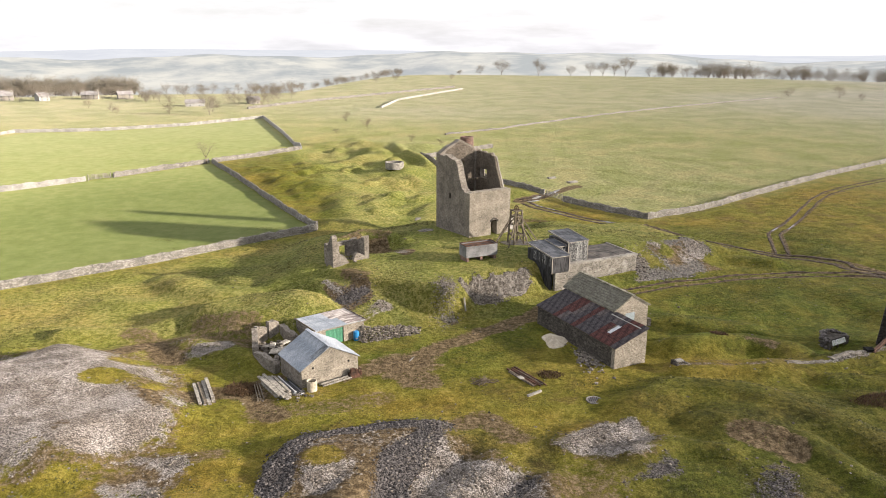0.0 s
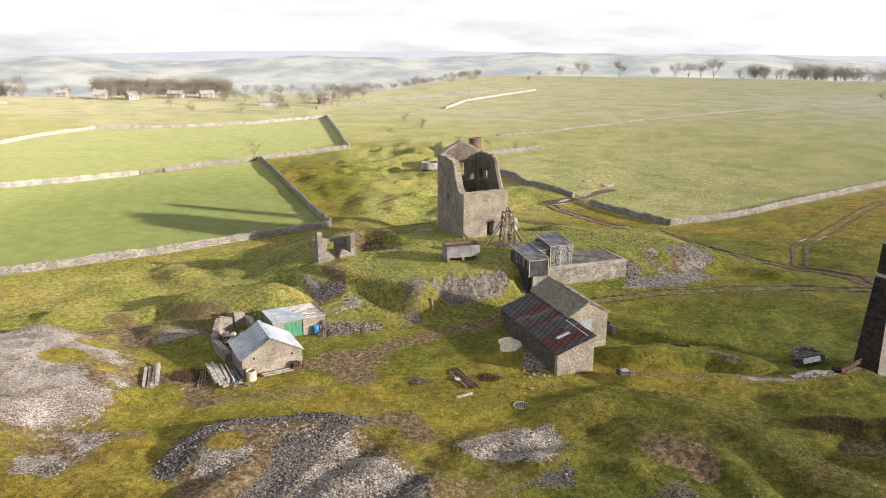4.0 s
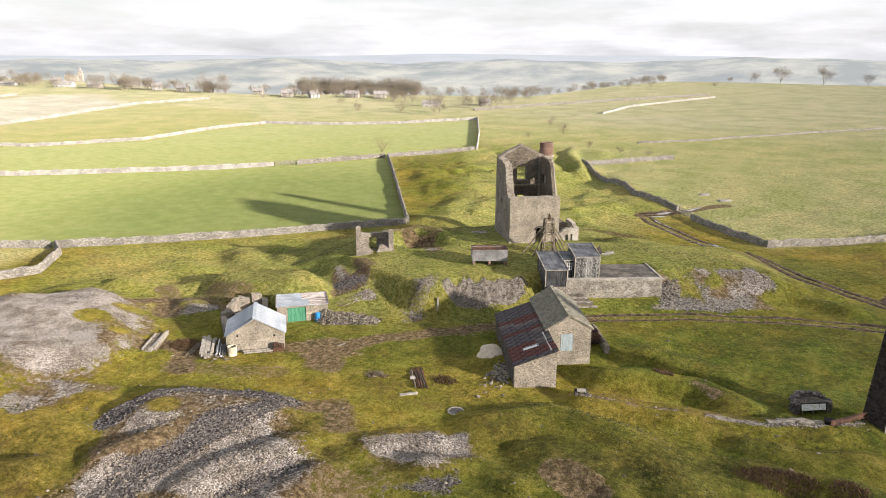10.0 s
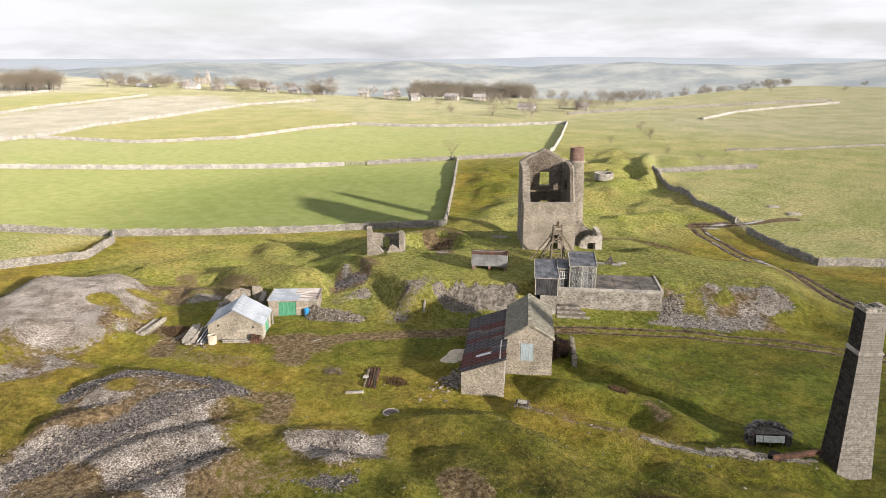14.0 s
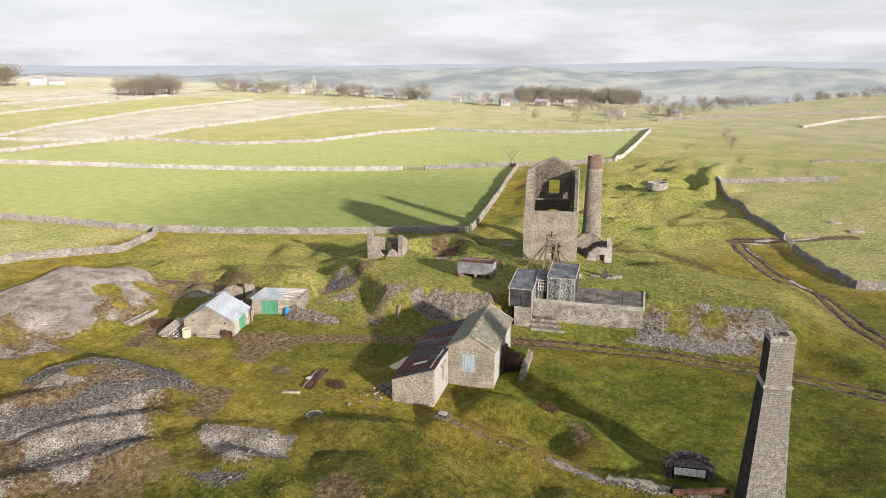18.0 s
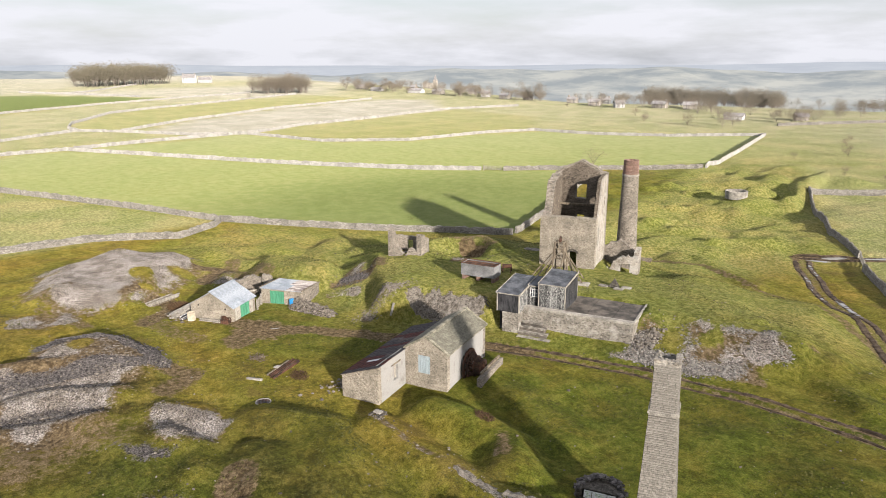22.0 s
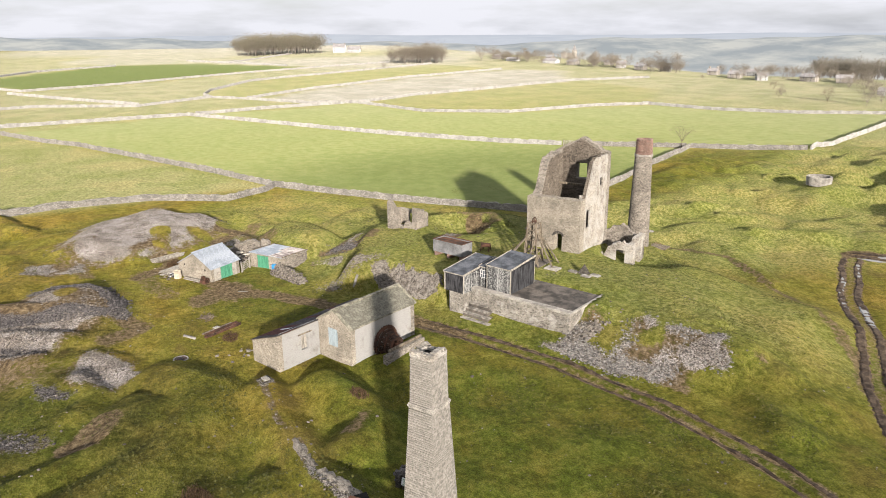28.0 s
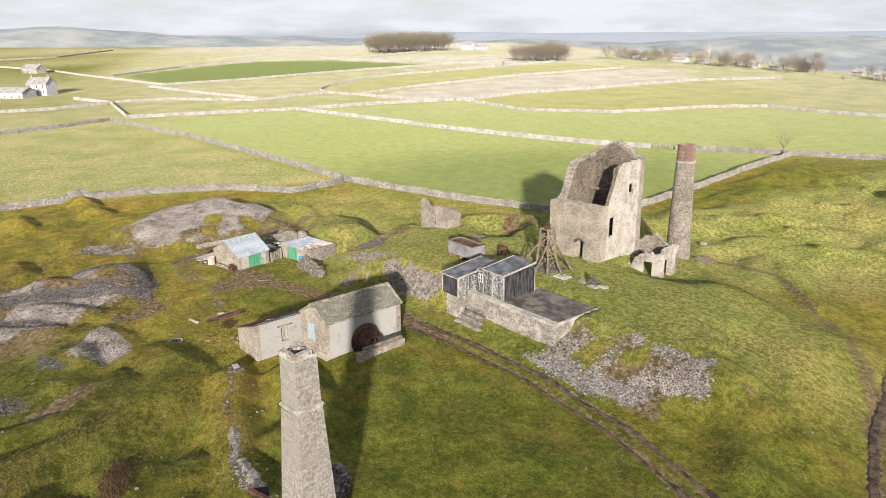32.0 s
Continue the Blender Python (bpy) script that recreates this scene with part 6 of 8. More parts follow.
def quarry_face():
    line = [(1.4, 75.5), (3.4, 76.9), (5.6, 77.8), (10.2, 79.5)]
    ob = thing("retaining_face", 1.7, 75.2, 0, 0, "rough stone retaining wall cut into the grassy bank", "wall")
    bm = bmesh.new()
    rng = np.random.default_rng(52)
    # loose courses draped over the bank, running out under the turf at the edges
    cols, rows = 70, 16
    f = np.linspace(0, 3, cols + 1)
    k = np.minimum(2, f.astype(int))
    L = np.array(line)
    start = L[k] + (L[k + 1] - L[k]) * (f - k)[:, None]
    out = -math.pi / 2 + 0.36 - 0.2 * smooth(1 - f)
    i = np.arange(cols + 1.0)
    foot = 2.3 - 1.1 * smooth(2 * f - 4.9) + 0.25 * one_noise(i * 0.13, 0 * i + 3.0, 1.0, 5.0)
    head = 0.35 * one_noise(i * 0.2, 0 * i + 9.0, 1.0, 6.0)
    t = np.linspace(0, 1, rows + 1)
    w = head[:, None] + (foot - head)[:, None] * t
    gx_, gy_ = start[:, :1] + np.cos(out)[:, None] * w, start[:, 1:] + np.sin(out)[:, None] * w
    edge = np.minimum(np.minimum(t / 0.12, (1 - t) / 0.15)[None], np.minimum(i / 5, (cols - i) / 5)[:, None]).clip(0, 1)
    up = -0.14 + 0.26 * edge + 0.12 * one_noise(i[:, None] * 0.5 + 0 * w, np.arange(rows + 1)[None] * 0.6 + 0 * w, 1.0, 3.0)
    gz_ = lie(gx_, gy_) + up
    grid = [[bm.verts.new((gx_[a, b] - 1.7, gy_[a, b] - 75.2, gz_[a, b])) for b in range(rows + 1)] for a in range(cols + 1)]
    keep = np.repeat((edge > 0.25 + 0.4 * rng.random(edge.shape)).ravel(), 3)
    sx = np.repeat(gx_.ravel(), 3)[keep] + rng.normal(0, 0.09, keep.sum())
    sy = np.repeat(gy_.ravel(), 3)[keep] + rng.normal(0, 0.09, keep.sum())
    spots = np.column_stack([sx - 1.7, sy - 75.2, lie(sx, sy) + np.repeat(up.ravel(), 3)[keep] + 0.01])
    for a, b in zip(grid, grid[1:]):
        for j in range(rows):
            bm.faces.new((a[j], a[j + 1], b[j + 1], b[j]))
    part("stonework", bm, GRAVEL, ob)
    tagged(stones("rubble", spots, 0.03 + 0.07 * rng.random(len(spots)) ** 3, ROCK, 53, parent=ob), kind="stuff")
    # a short post leaning on the bank, not a slab
    bm = bmesh.new()
    bar(bm, (0.75, -3.5, at(2.45, 71.7) - 0.1), (0.6, -3.0, at(2.45, 71.7) + 1.25), 0.14, 0.24)
    part("fallen_slab", bm, CONCRETE, ob)


quarry_face()


# ---- square chimney ----
CH = (43.1, 64.15)


def square_chimney():
    base = at(*CH) - 0.6
    top = thing("square_chimney", CH[0], CH[1], base, 33, "tall tapering square limestone chimney with a moulded band", "chimney")
    h, band = 11.75 - base, 8.75 - base

    def half(z):
        return 1.22 - (1.22 - 0.76) * z / band if z < band else 0.73 - 0.06 * (z - band) / (h - band)

    bm = bmesh.new()
    for z0, z1 in ((0, band - 0.001), (band, h - 0.25)):
        a, b = half(z0) - 0.05, half(z1) - 0.05
        hexa(bm, [(-a, -a, z0), (a, -a, z0), (a, a, z0), (-a, a, z0)], [(-b, -b, z1), (b, -b, z1), (b, b, z1), (-b, b, z1)])
    part("core", bm, DARKSTONE, top)
    bm = bmesh.new()
    a = half(band - 0.1)
    for r, z0, z1 in ((a + 0.01, band - 0.16, band - 0.05), (a + 0.06, band - 0.05, band + 0.05), (a + 0.02, band + 0.05, band + 0.12)):
        box(bm, -r, r, -r, r, z0, z1)
    part("band", bm, CONCRETE, top, "projecting stone band")
    b = half(h) + 0.02
    for x0, x1, y0, y1, zt in ((-b, b, -b, -b + 0.3, h + 0.05), (-b, b, b - 0.3, b, h - 0.12), (-b, -b + 0.3, -b + 0.3, b - 0.3, h - 0.05), (b - 0.3, b, -b + 0.3, b - 0.3, h + 0.12)):
        bm = bmesh.new()
        box(bm, x0, x1, y0, y1, h - 0.25, zt)
        part("capstone", bm, LIME, top, "broken pale capstone")
    rng = np.random.default_rng(61)
    a_, side_ = rng.uniform(-b, b, 60), rng.integers(0, 4, 60)
    e_ = b - rng.uniform(0.02, 0.26, 60)
    cx_ = np.where(side_ == 0, a_, np.where(side_ == 1, a_, np.where(side_ == 2, e_, -e_)))
    cy_ = np.where(side_ == 0, e_, np.where(side_ == 1, -e_, a_))
    tagged(stones("loose_capping", np.column_stack([cx_, cy_, h + rng.uniform(-0.1, 0.08, 60)]), rng.uniform(0.05, 0.13, 60), ASHLAR_ALL, 62, parent=top), kind="stuff")
    bm = bmesh.new()
    box(bm, -b + 0.3, b - 0.3, -b + 0.3, b - 0.3, h - 0.32, h - 0.24)
    part("flue_mouth", bm, VOID, top, "dark flue mouth")
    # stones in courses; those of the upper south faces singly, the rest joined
    rnd = random.Random(9)
    # face 3 is turned from the sun; its shade is in the stones' colour
    sunless = ([], [])
    clean = ([], [])
    singles = 0
    shapes = {}
    for face in range(4):
        ca, sa = math.cos(face * math.pi / 2), math.sin(face * math.pi / 2)
        z = 0.0
        while z < h - 0.3:
            ch = rnd.uniform(0.09, 0.17)
            if abs(z + ch / 2 - band) < 0.17:
                z += ch
                continue
            r = half(z + ch / 2)
            x = -r
            while x < r - 0.05:
                wd = min(rnd.uniform(0.14, 0.38), r - x)
                if r - x - wd < 0.15:
                    wd = r - x
                out = rnd.uniform(0.0, 0.012)
                m = 0.0025
                x0, x1, z0, z1 = x + m, x + wd - m, z + m, z + ch - m
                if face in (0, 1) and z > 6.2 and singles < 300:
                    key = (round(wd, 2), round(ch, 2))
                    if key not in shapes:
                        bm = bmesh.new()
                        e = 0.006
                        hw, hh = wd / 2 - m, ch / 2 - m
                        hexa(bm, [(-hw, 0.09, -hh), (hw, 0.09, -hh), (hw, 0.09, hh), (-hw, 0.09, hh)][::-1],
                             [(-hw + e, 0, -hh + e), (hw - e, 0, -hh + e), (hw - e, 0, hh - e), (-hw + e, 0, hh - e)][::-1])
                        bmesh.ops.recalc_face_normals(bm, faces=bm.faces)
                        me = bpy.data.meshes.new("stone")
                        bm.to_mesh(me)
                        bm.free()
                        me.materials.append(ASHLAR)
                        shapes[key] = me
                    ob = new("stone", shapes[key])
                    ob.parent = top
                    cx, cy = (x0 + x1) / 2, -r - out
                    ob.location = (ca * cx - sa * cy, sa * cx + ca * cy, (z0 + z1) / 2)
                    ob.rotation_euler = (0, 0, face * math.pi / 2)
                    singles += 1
                else:
                    verts, faces = sunless if face == 3 else clean
                    k = len(verts)
                    e = 0.006
                    for d, q in ((-r + 0.09, 0.0), (-r - out, e)):
                        for xx, zz in ((x0 + q, z0 + q), (x1 - q, z0 + q), (x1 - q, z1 - q), (x0 + q, z1 - q)):
                            verts.append((ca * xx - sa * d, sa * xx + ca * d, zz))
                    faces.append((k + 4, k + 5, k + 6, k + 7))
                    for i in range(4):
                        j = (i + 1) % 4
                        faces.append((k + i, k + j, k + 4 + j, k + 4 + i))
                x += wd
            z += ch
    tagged(sheet("stonework", *clean, ASHLAR_ALL, top), kind="stuff")
    tagged(sheet("sooty_stonework", *sunless, SHADEFACE, top), "side away from the sun, coloured near-black for its shade", kind="stuff")


# ---- sheds ----
def shed_gable():
    ang = 36.6
    c, s = math.cos(radians(ang)), math.sin(radians(ang))
    u0, v0 = 23.4, 50.55
    top = thing("stone_shed", c * u0 - s * v0, s * u0 + c * v0, -0.35, ang, "buff rubble stone shed with a pale tin roof", "shed")
    W, L, E, R = 5.3, 4.35, 1.9, 3.35
    part("gable_wall", simple_wall((0, 0), (W, 0), 0.45, -0.5, [(0, E), (W / 2, R), (W, E)]), BUFF, top)
    part("gable_wall", simple_wall((W, L), (0, L), 0.45, -0.5, [(0, E), (W / 2, R), (W, E)]), BUFF, top)
    bm = bmesh.new()
    wall(bm, (W, 0.45), (W, L - 0.45), 0.45, -0.5, [(0, E), (5, E)], [(1.0, 2.85, 0.05, 1.75)])
    part("side_wall", bm, LIME, top, "limewashed wall with a wide doorway")
    part("side_wall", simple_wall((0, L - 0.45), (0, 0.45), 0.45, -0.5, [(0, E), (5, E)]), STONE, top)
    plank_door(top, W - 0.12, 1.46, 1.84, 0.05, 1.75, True)
    roof = part("roof", roof_slab(W, L, E, R + 0.04, 0.18, 0.05), TIN, top, "pale tin roof")
    tin_sheets(roof, W, L, E, R + 0.09, 0.2)
    # vent holes are near-black blocks on the wall, coloured like their shade
    for zz, xx in ((1.75, 0.95), (1.55, 4.3)):
        bm = bmesh.new()
        box(bm, xx, xx + 0.16, -0.03, 0.01, zz, zz + 0.16)
        part("vent_hole", bm, VOID, top)


def tin_sheets(parent, W, L, E, R, over):
    slope = (R - E) / (W / 2)
    rnd = random.Random(6)
    n = 6
    for sgn in (-1, 1):
        for i in range(n):
            wd = (L + 0.24) / n
            length = W / 2 + over
            v, f = corrugated(wd + 0.03, length, slope * length, 0.13, 0.018)
            me = bpy.data.meshes.new("tin_sheet")
            me.from_pydata([(W / 2 + sgn * (W / 2 + over) - sgn * x, y, z) for x, y, z in v], [], f)
            me.materials.append(OLDTIN if (sgn < 0 and i == 0) else TIN)
            ob = new("tin_sheet", me)
            ob.parent = parent
            ob.location = (0, -0.12 + wd * i, E - slope * over + 0.02 + 0.006 * (i % 2))
    bm = bmesh.new()
    bar(bm, (W / 2, -0.14, R + 0.05), (W / 2, L + 0.14, R + 0.05), 0.34, 0.05)
    part("ridge_cap", bm, TIN, parent)


OLDTIN = plain("mossy_grey_sheet", (0.10, 0.11, 0.12), (0.28, 0.30, 0.31), 1.2, 0.7, 0.0, 0.2, 10)
PATCHTIN = plain("peeling_brown_sheet", (0.13, 0.10, 0.09), (0.50, 0.46, 0.42), 0.9, 0.7, 0.0, 0.2, 7, (0.6, 2.5, 1))


def plank_door(parent, x, y, width, z0, z1, along_y):
    n = max(4, round(width / 0.15))
    door = bmesh.new()
    if along_y:
        box(door, x - 0.05, x, y, y + width, z0, z1)
    else:
        box(door, y, y + width, x, x + 0.05, z0, z1)
    leaf = part("door", door, GREEN, parent, "green painted plank door")
    for i in range(n):
        bm = bmesh.new()
        a, b = y + width * i / n + 0.006, y + width * (i + 1) / n - 0.006
        if along_y:
            box(bm, x + 0.001, x + 0.022, a, b, z0 + 0.02, z1 - 0.02)
        else:
            box(bm, a, b, x - 0.022, x - 0.001, z0 + 0.02, z1 - 0.02)
        part("plank", bm, GREEN, leaf)
    for zz in (z0 + 0.25, z1 - 0.4):
        bm = bmesh.new()
        if along_y:
            box(bm, x + 0.022, x + 0.04, y + 0.03, y + width - 0.03, zz, zz + 0.1)
        else:
            box(bm, y + 0.03, y + width - 0.03, x - 0.04, x - 0.022, zz, zz + 0.1)
        part("ledge", bm, GREEN, leaf)


def shed_flat():
    ang = 36.6
    c, s = math.cos(radians(ang)), math.sin(radians(ang))
    u0, v0 = 28.0, 57.45
    top = thing("low_store", c * u0 - s * v0, s * u0 + c * v0, -0.55, ang, "low stone store with green doors and a patched tin roof", "shed")
    W, L, F, B = 5.2, 4.35, 2.15, 1.95
    bm = bmesh.new()
    wall(bm, (0, 0), (W, 0), 0.4, -0.4, [(0, F), (W, F)], [(1.05, 2.95, 0.05, 1.95)])
    part("front_wall", bm, BUFF, top, "front wall of buff rubble")
    part("side_wall", simple_wall((W, 0.4), (W, L - 0.4), 0.4, -0.4, [(0, F), (L, B)]), STONE, top)
    part("side_wall", simple_wall((0, L - 0.4), (0, 0.4), 0.4, -0.4, [(0, B), (L, F)]), STONE, top)
    part("rear_wall", simple_wall((W, L), (0, L), 0.4, -0.4, [(0, B), (W, B)]), STONE, top)
    plank_door(top, 0.12, 1.06, 1.88, 0.05, 1.95, False)
    bm = bmesh.new()
    hexa(bm, [(-0.12, -0.15, F), (W + 0.12, -0.15, F), (W + 0.12, L + 0.1, B), (-0.12, L + 0.1, B)], [(-0.12, -0.15, F + 0.06), (W + 0.12, -0.15, F + 0.06), (W + 0.12, L + 0.1, B + 0.06), (-0.12, L + 0.1, B + 0.06)])
    roof = part("roof", bm, TIN, top, "patched tin roof")
    n = 8
    for i in range(n):
        wd = (W + 0.24) / n
        for j in range(2):
            bm = bmesh.new()
            ya, yb = -0.15 + j * 2.2, -0.15 + j * 2.2 + 2.3
            za, zb = F + (B - F) * (ya / L), F + (B - F) * (yb / L)
            lift = 0.064 + 0.012 * j + 0.006 * (i % 2)
            x0, x1 = -0.12 + wd * i + 0.008, -0.12 + wd * (i + 1) - 0.008
            hexa(bm, [(x0, ya, za + lift), (x1, ya, za + lift), (x1, yb, zb + lift), (x0, yb, zb + lift)], [(x0, ya, za + lift + 0.02), (x1, ya, za + lift + 0.02), (x1, yb, zb + lift + 0.02), (x0, yb, zb + lift + 0.02)])
            part("roof_sheet", bm, PATCHTIN if (i >= 4 and (j or i > 4)) else TIN, roof)
    for k, (x0, x1) in enumerate(((-0.14, -0.08), (W + 0.08, W + 0.14))):
        bm = bmesh.new()
        bar(bm, ((x0 + x1) / 2, -0.16, F + 0.1), ((x0 + x1) / 2, L + 0.1, B + 0.1), 0.07, 0.14)
        part("edge_board", bm, TIMBER, roof)


shed_gable()
shed_flat()
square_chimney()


# ---- things round the sheds ----
SH = radians(36.6)


def shed_place(u, v):
    """A place given in metres along and behind the stone shed's front."""
    U, V = 23.4 + u, 50.55 + v
    return math.cos(SH) * U - math.sin(SH) * V, math.sin(SH) * U + math.cos(SH) * V


def enclosure():
    x, y = shed_place(0, 4.35)
    top = thing("yard_walls", x, y, at(x, y) - 0.1, 36.6, "tumbledown stone yard walls behind the shed", "ruin")
    rnd = random.Random(71)
    for p, q, h0, h1, sd in (((0.0, 0.2), (-0.6, 3.6), 1.1, 1.3, 1), ((-0.6, 3.6), (0.6, 6.8), 1.3, 2.0, 2), ((0.6, 6.8), (1.7, 7.2), 2.1, 1.6, 3), ((1.9, 7.2), (3.0, 7.4), 2.2, 2.0, 7), ((3.0, 7.3), (3.1, 4.4), 1.7, 1.3, 4)):
        bm = bmesh.new()
        wall(bm, p, q, 0.55, -0.8, ragged([(0, h0), (math.dist(p, q), h1)], 0.35, 0.16, sd))
        part("stone_wall", bm, STONE, top)
    rng = np.random.default_rng(75)
    heap = np.column_stack([rng.uniform(-0.1, 2.7, 420), rng.uniform(0.6, 6.2, 420), rng.uniform(0.0, 0.75, 420)])
    tagged(stones("yard_rubble", heap, rng.uniform(0.1, 0.24, 420), ROCK, 76, parent=top), kind="stuff")
    for k in range(8):
        bm = bmesh.new()
        a, b, c = rnd.uniform(0.32, 0.6), rnd.uniform(0.25, 0.42), rnd.uniform(0.05, 0.1)
        box(bm, -a, a, -b, b, 0, 2 * c, 0.03)
        ob = part("stone_slab", bm, PALESLAB, top, "pale flat stone slab")
        ob.location = (rnd.uniform(0.3, 2.3), rnd.uniform(1.2, 5.0), rnd.uniform(0.78, 0.95))
        ob.rotation_euler = (rnd.uniform(-0.2, 0.2), rnd.uniform(-0.2, 0.2), rnd.uniform(0, 3))


PALESLAB = plain("pale_cut_stone", (0.28, 0.25, 0.205), (0.44, 0.40, 0.335), 1.4, 0.9, 0, 0.3, 10)
enclosure()


DARKPIPE = plain("black_pipe", (0.015, 0.016, 0.018), (0.05, 0.052, 0.056), 2, 0.5, 0, 0.1)


def timber_stack():
    x, y = shed_place(-1.35, 1.2)
    top = thing("timber_stack", x, y, at(x, y), 36.6, "grey weathered timbers and pipes stacked beside the shed", "timber stack")
    rnd = random.Random(72)
    for k in range(15):
        bm = bmesh.new()
        row, col = divmod(k, 5)
        L = rnd.uniform(1.5, 2.3)
        X, Z, t = -0.95 + 0.24 * col + rnd.uniform(-0.05, 0.05), 0.1 + 0.2 * row, rnd.uniform(-0.25, 0.25)
        bar(bm, (X, -L + t, Z), (X + rnd.uniform(-0.1, 0.1), L + t, Z + rnd.uniform(-0.02, 0.05)), 0.22, 0.12)
        part("sleeper", bm, OLDWOOD, top)
    for k in range(14):
        X, Z = 0.34 + 0.15 * (k % 6) + 0.07 * (k // 6), 0.08 + 0.14 * (k // 6)
        r, L = rnd.uniform(0.055, 0.085), rnd.uniform(2.6, 3.6)
        bm = bmesh.new()
        ring(bm, 0, 0, 0, L, r, r, 0.015, 10)
        pipe = part("pipe", bm, (WHITE, DARKPIPE, GALV, DARKPIPE)[k % 4], top, ("white plastic pipe", "black pipe", "grey iron pipe", "black pipe")[k % 4])
        pipe.matrix_basis = pose(X, -2.0 + rnd.uniform(-0.3, 0.3), Z, -90 + rnd.uniform(-1, 1), 0, rnd.uniform(-3, 3))
        if k % 3 == 0:
            bm = bmesh.new()
            ring(bm, 0, 0, 0.02, 0.12, r + 0.035, r + 0.035, 0.05, 10)
            part("socket", bm, WHITE, pipe, "white pipe socket")
    for k in range(3):
        bm = bmesh.new()
        bar(bm, (-1.9 - 0.25 * k, -1.0, 0.06), (-1.2 - 0.2 * k, 1.9, 0.1), 0.09)
        part("pole", bm, TIMBER, top)


timber_stack()


def small_rubble(name, x, y, n, spread, size, label, seed, mat=ROCK, category="rubble"):
    rng = np.random.default_rng(seed)
    p = rng.normal(0, 1, (n, 2)) * np.array(spread) / 2 + (x, y)
    pz = lie(p[:, 0], p[:, 1])
    s = size * (0.5 + rng.random(n))
    return tagged(stones(name, np.column_stack([p, pz + s * 0.25]), s, mat, seed), label, category, kind="stuff")


_x, _y = shed_place(-0.9, -0.7)
small_rubble("white_rubble", _x, _y, 60, (1.6, 0.9), 0.1, "pale broken stones at the end of the timber stack", 73)


def concrete_ring(x, y, r, h, wallt, label, name, mat, category):
    top = thing(name, x, y, at(x, y) - 0.06, 0, label, category)
    bm = bmesh.new()
    ring(bm, 0, 0, 0, h, r, r * 1.02, wallt, 22)
    body = part("ring", bm, mat, top)
    bm = bmesh.new()
    lo, hi = tube(bm, 0, 0, 0.02, h * 0.45, r - wallt - 0.01, r - wallt - 0.01, 22)
    bm.faces.new(hi)
    part("filling", bm, VOID, top)
    return top


CREAM = plain("cream_clay_pipe", (0.33, 0.285, 0.215), (0.45, 0.40, 0.31), 2, 0.8, 0, 0.15)
_x, _y = shed_place(0.55, -0.75)
concrete_ring(_x, _y, 0.42, 0.95, 0.06, "upright cream clay pipe section standing on the grass", "pipe_section", CREAM, "pipe")


def leaning_boards():
    x, y = shed_place(2.6, -0.45)
    top = thing("plank_bundle", x, y, at(x, y), 36.6, "pale planks lying along the shed wall", "planks")
    for k in range(5):
        bm = bmesh.new()
        bar(bm, (-1.2 + 0.05 * k, -0.12 * k + 0.1, 0.06 + 0.08 * (k % 3)), (1.2 + 0.1 * k, -0.12 * k + 0.12, 0.08 + 0.08 * (k % 3)), 0.18, 0.07)
        part("plank", bm, OLDWOOD, top)
    x, y = shed_place(4.6, -0.5)
    junk = thing("rusty_engine", x, y, at(x, y), 30, "rusty brown engine block lying by the shed", "scrap")
    for d in ((-0.45, 0.45, -0.3, 0.3, 0.0, 0.35), (-0.3, 0.1, -0.2, 0.2, 0.35, 0.75), (0.15, 0.4, -0.15, 0.25, 0.35, 0.6)):
        bm = bmesh.new()
        box(bm, *d, 0.03)
        part("casting", bm, RUST, junk)
    bm = bmesh.new()
    ring(bm, 0, 0, 0, 0.1, 0.34, 0.34, 0.08, 14)
    fly = part("flywheel", bm, RUST, junk)
    fly.matrix_basis = pose(0.5, 0, 0.36, 0, 90, 0)


leaning_boards()


def blue_drum():
    top = thing("blue_drum", -8.25, 65.0, at(-8.25, 65.0), 0, "blue plastic drum standing beside the green doors", "drum")
    bm = bmesh.new()
    prof = ((0.25, 0.0), (0.29, 0.06), (0.29, 0.30), (0.305, 0.33), (0.29, 0.36), (0.29, 0.60), (0.305, 0.63), (0.29, 0.66), (0.29, 0.86), (0.24, 0.92))
    n, rows = 18, []
    for r, z in prof:
        rows.append([bm.verts.new((r * math.cos(2 * math.pi * i / n), r * math.sin(2 * math.pi * i / n), z)) for i in range(n)])
    for a, b in zip(rows, rows[1:]):
        for i in range(n):
            bm.faces.new((a[i], a[(i + 1) % n], b[(i + 1) % n], b[i]))
    bm.faces.new(rows[0][::-1])
    bm.faces.new(rows[-1])
    part("body", bm, BLUE, top)
    for dx in (-0.12, 0.12):
        bm = bmesh.new()
        a, b = tube(bm, dx, 0, 0.92, 0.95, 0.045, 0.045, 10)
        bm.faces.new(b)
        part("bung", bm, BLUE, top)


blue_drum()


